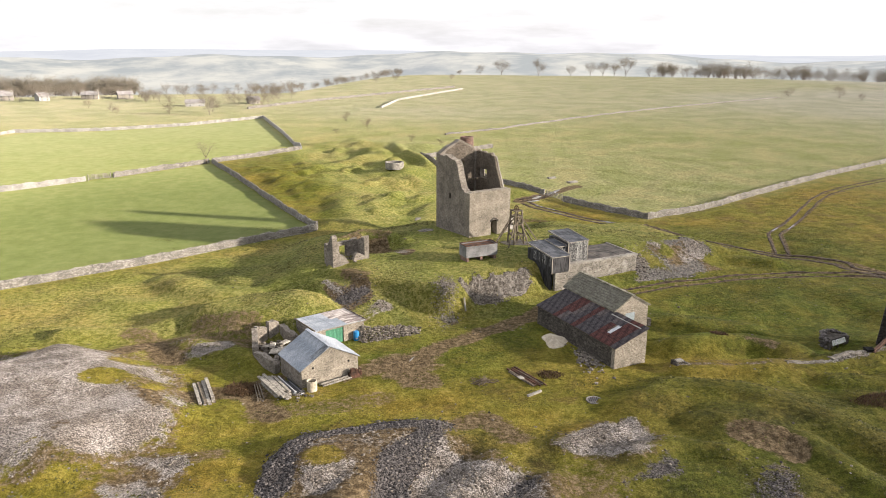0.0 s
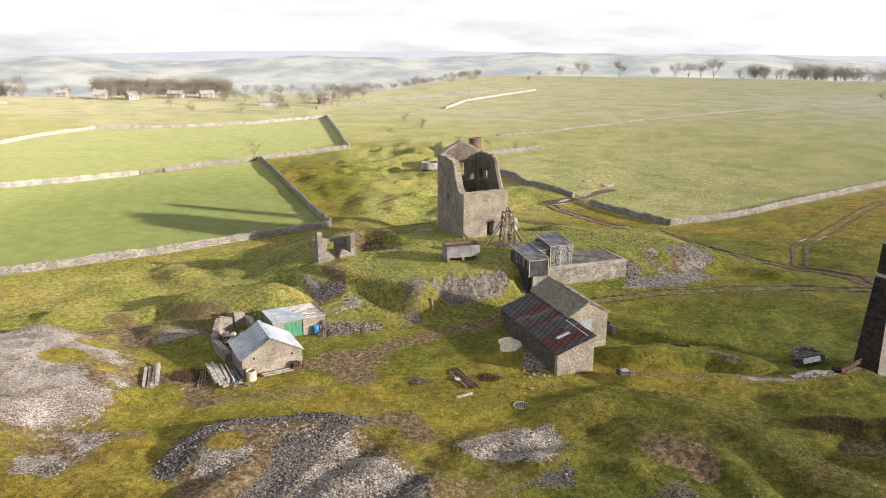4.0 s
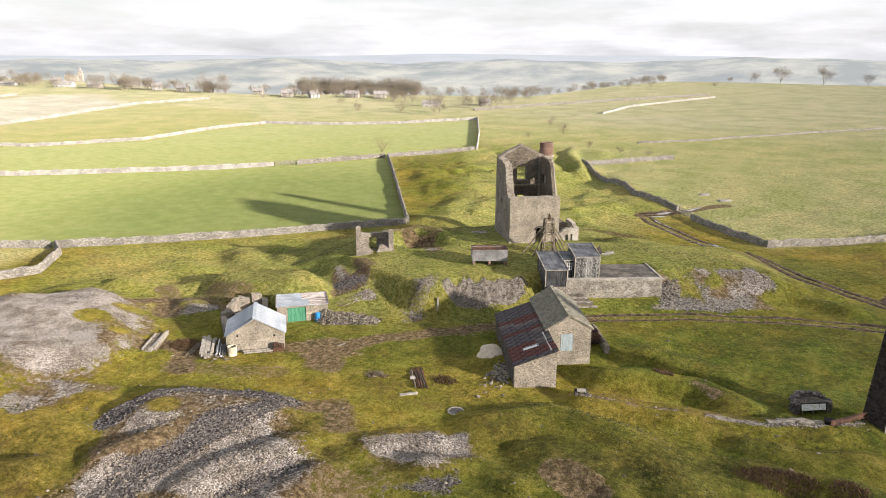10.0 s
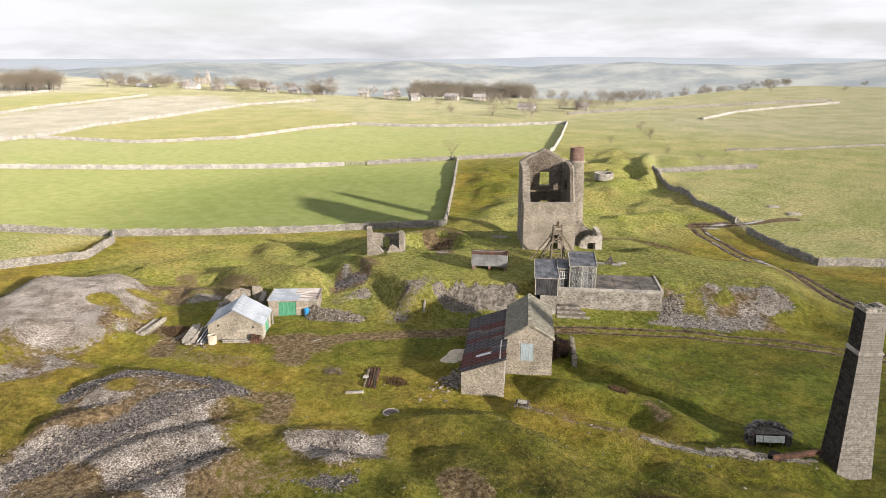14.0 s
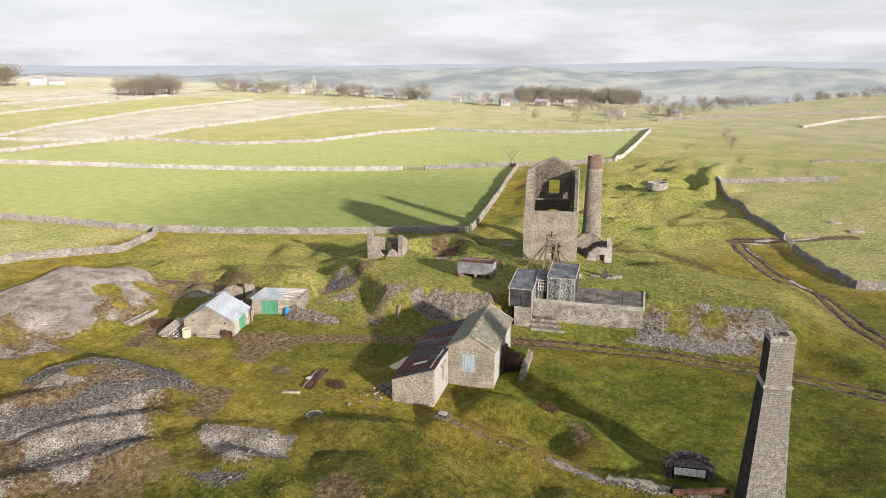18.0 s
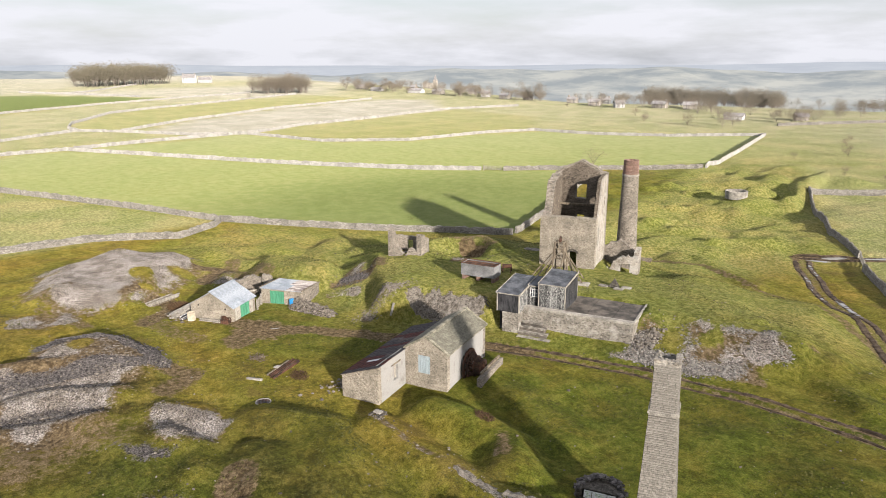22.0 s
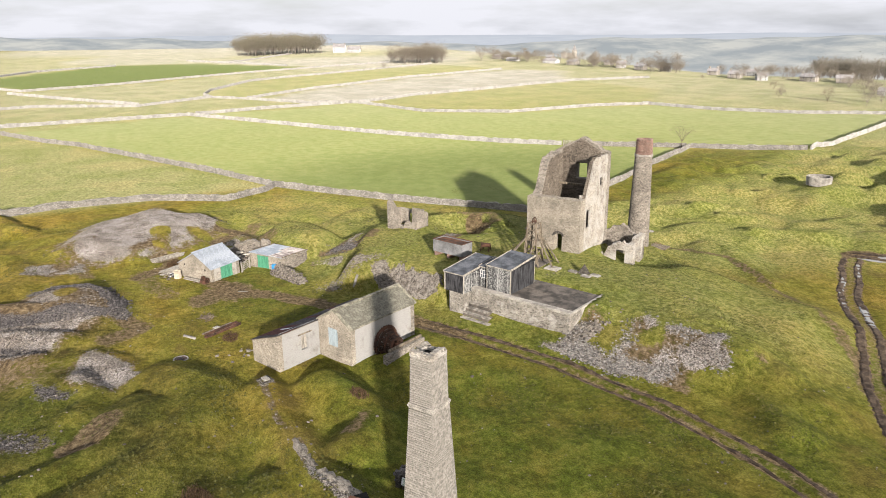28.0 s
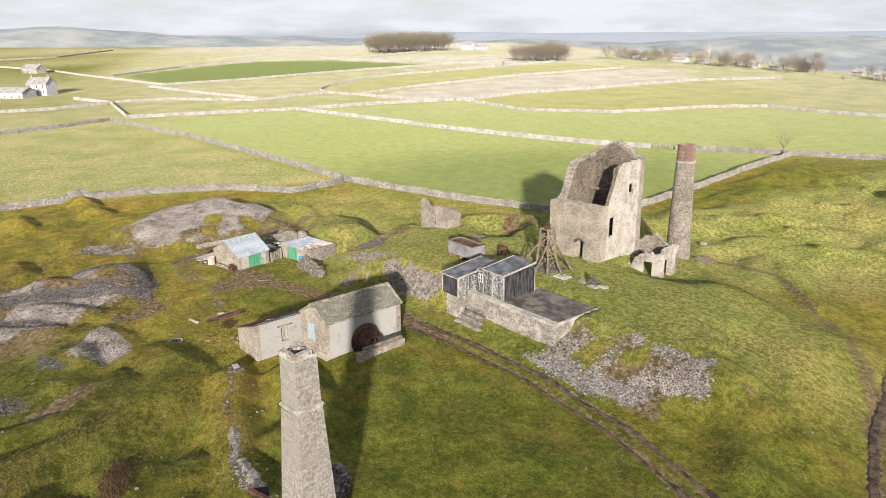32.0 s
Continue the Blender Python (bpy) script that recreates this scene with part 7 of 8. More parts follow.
def field_gate(name, a, b, label, h=1.15, mat=OLDWOOD):
    d = math.dist(a, b)
    turn = math.degrees(math.atan2(b[1] - a[1], b[0] - a[0]))
    top = thing(name, a[0], a[1], min(at(*a), at(*b)), turn, label, "gate")
    for x in (0.0, d):
        bm = bmesh.new()
        box(bm, x - 0.08, x + 0.08, -0.08, 0.08, -0.4, h + 0.15)
        part("post", bm, mat, top)
    for k in range(5):
        bm = bmesh.new()
        z = 0.2 + (h - 0.25) * k / 4
        box(bm, 0.1, d - 0.1, -0.03, 0.03, z, z + 0.09)
        part("rail", bm, mat, top)
    for x0, x1 in ((0.12, d / 2), (d - 0.12, d / 2)):
        bm = bmesh.new()
        bar(bm, (x0, 0.04, 0.22), (x1, 0.04, h), 0.07, 0.03)
        part("brace", bm, mat, top)
    return top


field_gate("yard_gate", (-9.75, 61.45), (-11.35, 62.6), "pale wooden five-bar gate between the two sheds")
field_gate("field_gate", (-73.3, 152.0), (-76.7, 149.0), "weathered wooden gate in a gap of the dry stone wall")
field_gate("field_gate", (19.6, 141.2), (22.0, 137.0), "weathered wooden gate in a gap of the dry stone wall")


def revetment():
    top = thing("rubble_bank", -5.4, 65.4, 0, 0, "bank of loose grey stones beside the low store", "rubble bank")
    rng = np.random.default_rng(75)
    n = 1300
    t = rng.random(n)
    x = -7.8 + 5.4 * t + rng.normal(0, 0.2, n)
    h = rng.random(n)
    y = 64.3 + 2.2 * t + 1.3 * h + rng.normal(0, 0.12, n)
    z = lie(x, y) * 0.5 + 1.3 * h * (1 - 0.75 * t) - 0.1
    s = 0.05 + 0.1 * rng.random(n) ** 2
    st = stones("stone_face", np.column_stack([x + 5.4, y - 65.4, z]), s, ROCK, 76, parent=top)
    tagged(st, kind="stuff")


revetment()


def plank_pile():
    top = thing("plank_pile", -19.3, 53.6, at(-19.3, 53.6), 116, "stack of old grey planks lying on the grass", "timber stack")
    rnd = random.Random(77)
    for k in range(9):
        bm = bmesh.new()
        row, col = divmod(k, 4)
        bar(bm, (-2.0 + rnd.uniform(-0.2, 0.2), -0.55 + 0.34 * col + rnd.uniform(-0.06, 0.06), 0.1 + 0.17 * row), (2.0 + rnd.uniform(-0.2, 0.2), -0.5 + 0.34 * col + rnd.uniform(-0.06, 0.06), 0.12 + 0.17 * row), 0.26, 0.13)
        part("plank", bm, OLDWOOD if k % 3 else TIMBER, top)


plank_pile()


def rusty_rails():
    top = thing("rail_pile", 7.4, 56.9, at(7.4, 56.9), -58, "rusty rails and timbers heaped on the grass", "scrap heap")
    rnd = random.Random(78)
    for k in range(9):
        bm = bmesh.new()
        bar(bm, (-1.9 + rnd.uniform(-0.4, 0.4), -0.55 + 0.14 * k, 0.08 + 0.05 * (k % 2)), (1.9 + rnd.uniform(-0.4, 0.4), -0.5 + 0.14 * k + rnd.uniform(-0.15, 0.15), 0.1 + 0.05 * (k % 2)), 0.11, 0.12)
        part("rail", bm, RUST if k > 1 and k != 6 else TIMBER, top)
    bm = bmesh.new()
    box(bm, -0.28, 0.28, -0.7, -0.25, 0.2, 0.25)
    part("pale_plate", bm, CONCRETE, top, "pale plate")
    b2 = thing("concrete_post", 7.9, 54.1, at(7.9, 54.1), 38, "broken grey concrete post in the grass", "post")
    bm = bmesh.new()
    bar(bm, (-0.75, 0, 0.06), (0.75, 0, 0.08), 0.2, 0.18)
    part("shaft", bm, CONCRETE, b2)
    brush = thing("brushwood_heap", 3.8, 56.0, at(3.8, 56.0), 0, "low heap of brown brushwood", "brushwood")
    bm = bmesh.new()
    for k in range(60):
        a, r = rnd.uniform(0, 6.28), rnd.uniform(0, 0.9)
        x, y = r * math.cos(a), r * math.sin(a) * 0.7
        b = rnd.uniform(0, 6.28)
        bar(bm, (x, y, 0.03), (x + 0.5 * math.cos(b), y + 0.5 * math.sin(b), rnd.uniform(0.05, 0.35)), 0.035)
    tagged(part("twigs", bm, BARK, brush), kind="stuff")


rusty_rails()


def manhole():
    top = thing("shaft_cover", 12.6, 53.0, at(12.6, 53.0) - 0.1, 0, "round concrete shaft cover with a dark grating", "shaft cover")
    bm = bmesh.new()
    ring(bm, 0, 0, 0, 0.17, 0.66, 0.65, 0.1, 28)
    part("ring", bm, CONCRETE, top)
    bm = bmesh.new()
    a, b = tube(bm, 0, 0, 0.0, 0.13, 0.545, 0.545, 28)
    bm.faces.new(b)
    part("cover_plate", bm, GALV, top, "grey iron plate")
    for k in range(6):
        bm = bmesh.new()
        x = -0.4 + 0.16 * k
        w = math.sqrt(0.3 - x * x) - 0.03
        box(bm, x - 0.02, x + 0.02, -w, w, 0.13, 0.16)
        part("grating_bar", bm, RUST, top)


manhole()


def flue_things():
    top = thing("flue_portal", 21.1, 58.9, at(21.1, 58.9) - 0.1, 20, "small stone-lined flue opening under a pale slab", "flue")
    for d, m in (((-0.5, 0.5, 0.1, 0.5, -0.3, 0.25), DARKSTONE), ((-0.34, 0.34, -0.2, 0.25, 0.25, 0.36), CONCRETE), ((-0.55, -0.3, -0.5, 0.1, -0.3, 0.2), DARKSTONE), ((0.3, 0.55, -0.5, 0.1, -0.3, 0.2), DARKSTONE), ((-0.3, 0.3, -0.5, 0.1, -0.35, -0.12), VOID)):
        bm = bmesh.new()
        box(bm, *d)
        part("slab" if m is CONCRETE else "side_stone", bm, m, top)
    # the vaulted flue, partly bare
    vault = thing("stone_flue", 33, 59.5, 0, 0, "half-buried vaulted stone flue leading to the chimney", "flue")
    for (ax, ay), (bx, by), r in (((25.6, 58.7), (27.6, 58.8), 0.45), ((30.6, 59.2), (34.2, 59.8), 0.75), ((34.9, 59.9), (38.6, 61.2), 0.8), ((39.0, 61.4), (41.6, 63.0), 0.7)):
        bm = bmesh.new()
        d = Vector((bx - ax, by - ay)).normalized()
        n = max(2, int(math.dist((ax, ay), (bx, by)) / 0.4))
        rnd = random.Random(int(ax * 10))
        rows = []
        for i in range(n + 1):
            x, y = ax + (bx - ax) * i / n, ay + (by - ay) * i / n
            z = at(x, y) - 0.56
            row = []
            for k in range(7):
                t = math.pi * k / 6
                rr = r * rnd.uniform(0.86, 1.12)
                row.append(bm.verts.new((x - d.y * rr * math.cos(t) - 33, y + d.x * rr * math.cos(t) - 59.5, z + 0.85 * rr * math.sin(t))))
            rows.append(row)
        for a, b in zip(rows, rows[1:]):
            for k in range(6):
                bm.faces.new((a[k], b[k], b[k + 1], a[k + 1]))
        bm.faces.new(rows[0])
        bm.faces.new(rows[-1][::-1])
        bmesh.ops.recalc_face_normals(bm, faces=bm.faces)
        part("vault", bm, STONE, vault)
    bm = bmesh.new()
    box(bm, 5.7, 6.5, 1.52, 2.3, at(39, 61.4) - 0.3, at(39, 61.4) + 0.3)
    part("flue_mouth", bm, VOID, vault)
    beam = thing("rusty_beam", 40.4, 62.0, at(40.4, 62.0) + 0.5, 45, "rusty red iron girder beside the chimney", "girder")
    bm = bmesh.new()
    bar(bm, (-1.9, 0, 0), (1.7, 0, 0.05), 0.05, 0.3)
    web = part("web", bm, RUST, beam)
    for z in (-0.16, 0.16):
        bm = bmesh.new()
        bar(bm, (-1.9, 0, z), (1.7, 0, z + 0.05), 0.2, 0.04)
        part("flange", bm, RUST, beam)


flue_things()


def info_board():
    x, y = 38.2, 65.1
    z = at(x, y)
    top = thing("information_shelter", x, y, z, 30, "dark stone shelter with three white information panels", "shelter")
    top.scale = (0.78, 0.78, 0.72)
    # the shelter's shade is put into its dark stone colour
    bm = bmesh.new()
    n = 14
    for i in range(n):
        a, b = (math.pi + 0.5) * i / n - 0.25, (math.pi + 0.5) * (i + 1) / n - 0.25
        hexa(bm, [(r * math.cos(t), 0.15 + r * math.sin(t) * 0.85, -0.5) for r, t in ((1.5, a), (1.95, a), (1.95, b), (1.5, b))],
             [(r * math.cos(t), 0.15 + r * math.sin(t) * 0.85, 1.25 + 0.45 * math.sin(max(0, min(math.pi, t)))) for r, t in ((1.5, a), (1.95, a), (1.95, b), (1.5, b))])
    bmesh.ops.recalc_face_normals(bm, faces=bm.faces)
    part("curved_wall", bm, DARKSTONE, top, "curved dark rubble wall")
    bm = bmesh.new()
    box(bm, -1.45, 1.45, 0.0, 1.3, 1.22, 1.32)
    part("roof_slab", bm, DARKSTONE, top)
    for x0, w in ((-1.3, 0.62), (-0.62, 1.18), (0.62, 0.66)):
        frame_ = bmesh.new()
        hexa(frame_, [(x0, -0.28, 0.55), (x0 + w, -0.28, 0.55), (x0 + w, -0.22, 0.53), (x0, -0.22, 0.53)], [(x0, -0.08, 1.18), (x0 + w, -0.08, 1.18), (x0 + w, -0.02, 1.16), (x0, -0.02, 1.16)])
        panel = part("panel", frame_, BOARD, top, "white information panel")
        rnd = random.Random(int(x0 * 100))
        for k in range(4):
            bm = bmesh.new()
            a, b = x0 + w * rnd.uniform(0.06, 0.4), x0 + w * rnd.uniform(0.6, 0.94)
            za = 0.62 + 0.13 * k
            ya = -0.285 + 0.2 * (za - 0.55) / 0.63
            hexa(bm, [(a, ya - 0.004, za), (b, ya - 0.004, za), (b, ya, za), (a, ya, za)], [(a, ya + 0.022, za + 0.09), (b, ya + 0.022, za + 0.09), (b, ya + 0.026, za + 0.09), (a, ya + 0.026, za + 0.09)])
            part("printed_bar", bm, PRINT, panel)
    rng = np.random.default_rng(78)
    a = rng.uniform(-0.2, math.pi + 0.2, 170)
    rr = rng.uniform(1.45, 2.15, 170)
    up = np.where(rng.random(170) < 0.6, 1.25 + 0.45 * np.clip(np.sin(a), 0, 1), rng.uniform(0, 1.3, 170))
    rr = np.where(up < 1.2, rng.uniform(1.9, 2.1, 170), rr)
    cap_ = stones("wall_stone", np.column_stack([rr * np.cos(a), 0.15 + 0.85 * rr * np.sin(a), up]), rng.uniform(0.1, 0.24, 170), DARKROCK, 79, parent=top)
    tagged(cap_, kind="stuff")
    for x0 in (-1.2, 0.0, 1.2):
        bm = bmesh.new()
        box(bm, x0 - 0.05, x0 + 0.05, -0.18, -0.06, -0.3, 0.6)
        part("post", bm, TIMBER, top)


info_board()


def mine_bits():
    ringt = concrete_ring(-12.46, 160.1, 2.05, 1.5, 0.35, "round pale stone wall round an old shaft", "shaft_collar", CONCRETE, "shaft collar")
    pyr = thing("stone_marker", 14.96, 92.99, at(14.96, 92.99), 20, "pointed grey stone standing on flat slabs", "stone marker")
    bm = bmesh.new()
    v = [bm.verts.new(p) for p in ((-0.55, -0.4, 0), (0.55, -0.4, 0), (0.5, 0.45, 0), (-0.5, 0.4, 0))]
    apex = bm.verts.new((0.02, 0.05, 1.05))
    for i in range(4):
        bm.faces.new((v[i], v[(i + 1) % 4], apex))
    part("stone", bm, DARKSTONE, pyr)
    for k, (x, y) in enumerate(((-1.1, -0.3), (0.8, -0.7), (1.4, 0.1))):
        bm = bmesh.new()
        box(bm, x - 0.5, x + 0.5, y - 0.3, y + 0.3, -0.2, 0.12 + 0.04 * k)
        part("slab", bm, PLATSTONE, pyr)
    winch = thing("hand_winch", 3.5, 87.3, at(3.5, 87.3), 40, "old grey iron winch standing on the grass", "winch")
    for x in (-0.5, 0.5):
        bm = bmesh.new()
        bar(bm, (x, -0.4, 0), (x, 0, 0.95), 0.1)
        bar(bm, (x, 0.4, 0), (x, 0, 0.95), 0.1)
        part("frame", bm, RUST, winch)
    bm = bmesh.new()
    a, b = tube(bm, 0, 0, -0.45, 0.45, 0.25, 0.25, 14)
    bm.faces.new(a[::-1])
    bm.faces.new(b)
    bmesh.ops.rotate(bm, verts=bm.verts, cent=(0, 0, 0), matrix=Matrix.Rotation(radians(90), 3, "Y"))
    drum = part("drum", bm, RUST, winch)
    drum.location = (0, 0, 0.7)
    cap = thing("capped_shaft", 3.7, 112.3, at(3.7, 112.3), 30, "flat timber and stone shaft cap in the grass", "shaft cover")
    for k in range(5):
        bm = bmesh.new()
        box(bm, -1.1, 1.1, -0.9 + 0.37 * k, -0.57 + 0.37 * k, 0.05, 0.2)
        part("plank", bm, TIMBER, cap)
    pad = thing("stone_pad", -2.8, 97.3, at(-2.8, 97.3) - 0.05, 33, "bare grey stone pad in the turf", "stone pad")
    bm = bmesh.new()
    n = 16
    r = [bm.verts.new((1.3 * math.cos(6.283 * i / n) * random.uniform(0.85, 1.1), 0.8 * math.sin(6.283 * i / n) * random.uniform(0.85, 1.1), 0.06)) for i in range(n)]
    bm.faces.new(r)
    low = [bm.verts.new((q.co.x * 1.05, q.co.y * 1.05, -0.3)) for q in r]
    for i in range(n):
        bm.faces.new((low[i], low[(i + 1) % n], r[(i + 1) % n], r[i]))
    part("slab", bm, GRAVEL, pad)
    for x, y, s in ((22.55, 157.2, 1.0), (26.6, 153.7, 1.2), (-27.5, 146, 0.5), (-5, 118, 0.5)):
        st = thing("fallen_slab", x, y, at(x, y), 25 * s, "pale flat stone lying in the pasture", "stone", "flat stones")
        bm = bmesh.new()
        box(bm, -s, s, -0.5 * s, 0.5 * s, -0.1, 0.3, 0.08)
        part("slab", bm, CONCRETE, st)


mine_bits()


# ---- standing water in the ruts ----
MUD = plain("wet_track_mud", (0.026, 0.018, 0.012), (0.085, 0.062, 0.042), 1.3, 0.95, 0, 0.5, 8)


def strip(name, line, side, start, end, width, up, mat, label, category, seed):
    """A ribbon on the ground beside a line, from start to end metres along it, with uneven edges."""
    rnd = random.Random(seed)
    pts = [np.array(p, float) for p in line]
    fine = []
    for i in range(len(pts) - 1):
        p0, p1, p2, p3 = pts[max(i - 1, 0)], pts[i], pts[i + 1], pts[min(i + 2, len(pts) - 1)]
        m = max(2, int(np.hypot(*(p2 - p1)) / 0.35))
        for k in range(m):
            t = k / m
            fine.append(0.5 * (2 * p1 + (p2 - p0) * t + (2 * p0 - 5 * p1 + 4 * p2 - p3) * t * t + (3 * p1 - p0 - 3 * p2 + p3) * t ** 3))
    P = np.array(fine)
    D = np.gradient(P, axis=0)
    D = D / np.hypot(D[:, 0], D[:, 1])[:, None]
    run = np.concatenate([[0], np.cumsum(np.hypot(*np.diff(P, axis=0).T))])
    keep = (run >= start) & (run <= end)
    P, D, run = P[keep], D[keep], run[keep]
    taper = np.minimum(1, np.minimum(run - start, end - run) / 1.2 + 0.05)
    N = np.stack([-D[:, 1], D[:, 0]], -1)
    left = np.array([rnd.uniform(0.32, 0.62) for _ in P]) * width * taper
    right = np.array([rnd.uniform(0.32, 0.62) for _ in P]) * width * taper
    mid = P + N * (side + 0.08 * np.sin(run * 0.7 + seed))[:, None]
    A, B = mid + N * left[:, None], mid - N * right[:, None]
    za, zb, zm = lie(*A.T), lie(*B.T), lie(*mid.T)
    level = np.maximum(np.maximum(za, zb), zm) + up
    verts = []
    for i in range(len(P)):
        verts += [(A[i, 0], A[i, 1], za[i] - 0.06), (mid[i, 0] + 0.5 * (A[i, 0] - mid[i, 0]), mid[i, 1] + 0.5 * (A[i, 1] - mid[i, 1]), level[i]),
                  (mid[i, 0] + 0.5 * (B[i, 0] - mid[i, 0]), mid[i, 1] + 0.5 * (B[i, 1] - mid[i, 1]), level[i]), (B[i, 0], B[i, 1], zb[i] - 0.06)]
    faces = [(4 * i + k, 4 * i + k + 1, 4 * i + k + 5, 4 * i + k + 4) for i in range(len(P) - 1) for k in range(3)]
    return tagged(sheet(name, verts, faces, mat), label, category, kind="structure")


RUTTED = "dark wheel rut of wet bare earth"
for i, (line, side, start, end, width) in enumerate((
        (TRACK, 0.78, 32, 84, 0.5), (TRACK, -0.78, 32, 84, 0.42), (BACKTRACK, 0.85, 0, 85, 1.05), (BACKTRACK, -0.85, 0, 85, 1.05),
        (LOOP, 0.8, 0, 80, 0.55), (LOOP, -0.8, 0, 80, 0.5), (HEADTRACK, 0.5, 0, 13, 0.9), (HEADTRACK, -0.6, 0, 13, 0.9))):
    strip("rut_%d" % (i + 1), line, side, start, end, width, 0.035, MUD, RUTTED, "wheel rut", 301 + i)
for i, (line, side, start, end, width) in enumerate((
        (BACKTRACK, -0.85, 8, 15, 0.7), (BACKTRACK, -0.85, 16, 20.5, 0.6), (BACKTRACK, 0.85, 17.5, 26, 0.95), (BACKTRACK, 0.85, 5, 8.5, 0.6),
        (BACKTRACK, 0.85, 41, 47, 0.3), (LOOP, -0.8, 16, 21, 0.36), (LOOP, 0.8, 13, 17, 0.3),
        (HEADTRACK, 0.1, 3.0, 7.2, 0.9), (HEADTRACK, -1.2, 1.2, 4.2, 0.9), (HEADTRACK, 0.2, 9.5, 15.5, 1.0), (BACKTRACK, 0.85, 1.2, 4.6, 0.7), (TRACK, 0.2, 9.2, 10.4, 0.4))):
    strip("water_%d" % (i + 9), line, side, start, end, width, 0.055, WATER, "still rainwater in a muddy rut", "puddle", 321 + i)


# ---- loose stone on the tips ----
def weighted(mask, n, seed, wide=0.5):
    """Places over the ground, drawn by a zone's strength."""
    rng = np.random.default_rng(seed)
    near = (px_ > -46) & (px_ < 56) & (py_ > 24) & (py_ < 112)
    w = np.where(near, np.clip(mask - 0.35, 0, 1), 0)
    pick = rng.choice(len(px_), n, p=w / w.sum())
    x = px_[pick] + rng.uniform(-wide, wide, n)
    y = py_[pick] + rng.uniform(-wide, wide, n)
    return x, y, lie(x, y), rng


x_, y_, z_, rng_ = weighted(pale * (1 - 0.6 * core), 16000, 81)
s_ = (0.024 + 0.10 * rng_.random(len(x_)) ** 5) * np.where(x_ < -18, 0.5, 1.0)
tagged(stones("tip_stones", np.column_stack([x_, y_, z_ + s_ * 0.2]), s_, ROCK, 82), "countless pale limestone lumps on the waste tips", "stones", kind="stuff")
x_, y_, z_, rng_ = weighted(dark, 9000, 83)
s_ = 0.028 + 0.09 * rng_.random(len(x_)) ** 4
tagged(stones("dark_stones", np.column_stack([x_, y_, z_ + s_ * 0.2]), s_, DARKROCK, 84), "dark broken slag and stone, partly darkened for the tip slopes' shade", "stones", kind="stuff")
x_, y_, z_, rng_ = weighted(fringe * 0.9, 3200, 103)
s_ = 0.02 + 0.09 * rng_.random(len(x_)) ** 4
tagged(stones("strewn_stones", np.column_stack([x_, y_, z_ + s_ * 0.15]), s_, ROCK, 104), "small stones strewn in the grass round the tips", "stones", kind="stuff")
slope = np.where((px_ > 22) & (py_ > 82) & (py_ < 101), pale * np.clip(0.95 + 0.5 * hummocks(px_ + 30, py_ - 20, 2.4, 0.9), 0.3, 1.3), 0)
x_, y_, z_, rng_ = weighted(slope, 4400, 85, 0.6)
s_ = 0.03 + 0.10 * rng_.random(len(x_)) ** 3
tagged(stones("scree", np.column_stack([x_, y_, z_ + s_ * 0.2]), s_, SCREEROCK, 86), "grey stone scree on the bank beside the platform", "scree", kind="stuff")
face = np.where((px_ > -2) & (px_ < 12) & (py_ > 66) & (py_ < 80), pale, 0)
x_, y_, z_, rng_ = weighted(face, 2200, 87, 0.25)
s_ = 0.035 + 0.09 * rng_.random(len(x_)) ** 3
tagged(stones("bank_stones", np.column_stack([x_, y_, z_ + s_ * 0.2]), s_, ROCK, 88), "loose stones spilling from the bank", "stones", kind="stuff")
small_rubble("mill_rubble", 13.6, 61.4, 420, (1.1, 2.7), 0.11, "pile of broken stones beside the lean-to", 89)
small_rubble("spoil_cone", 0.1, 72.4, 1100, (1.3, 3.4), 0.055, "brown loose stones run down the bank in a cone", 96)
small_rubble("hollow_rubble", -9.8, 74.0, 700, (2.0, 2.4), 0.06, "dark loose stones in the hollow by the ruin", 90, DARKROCK)
small_rubble("platform_spill", 24.6, 87.0, 200, (0.9, 2.2), 0.13, "stones spilling from the end of the platform", 91)
small_rubble("ruin_rubble", -11.6, 82.9, 50, (2.0, 1.2), 0.13, "fallen stones inside the ruined cottage", 92)
rng_ = np.random.default_rng(93)
x_, y_ = rng_.uniform(-30, 55, 900), rng_.uniform(28, 104, 900)
s_ = 0.04 + 0.09 * rng_.random(900) ** 3
tagged(stones("scattered_stones", np.column_stack([x_, y_, lie(x_, y_) + 0.01]), s_, ROCK, 94), "small pale stones scattered in the turf", "stones", kind="stuff")


def sand_heap(cx, cy):
    """A low spread heap with an uneven edge."""
    rnd = random.Random(95)
    verts, faces, n = [(0, 0, 0.38)], [], 26
    for j, (f, h) in enumerate(((0.35, 0.33), (0.65, 0.2), (0.9, 0.06), (1.05, -0.15))):
        for i in range(n):
            a = 2 * math.pi * i / n
            k = f * (1 + 0.14 * math.sin(3 * a + 1) + 0.08 * math.sin(5 * a) + rnd.uniform(-0.04, 0.04))
            x, y = 1.25 * k * math.cos(a), 1.9 * k * math.sin(a)
            verts.append((x, y, at(cx + x, cy + y) - at(cx, cy) + h + rnd.uniform(-0.03, 0.03)))
    for i in range(n):
        faces.append((0, 1 + i, 1 + (i + 1) % n))
        for j in range(3):
            a, b = 1 + j * n + i, 1 + j * n + (i + 1) % n
            faces.append((a, a + n, b + n, b))
    ob = sheet("sand_heap", verts, faces, CREAM)
    ob.location = (cx, cy, at(cx, cy))
    return tagged(ob, "low heap of pale sand beside the mill", "sand")


sand_heap(11.0, 65.0)


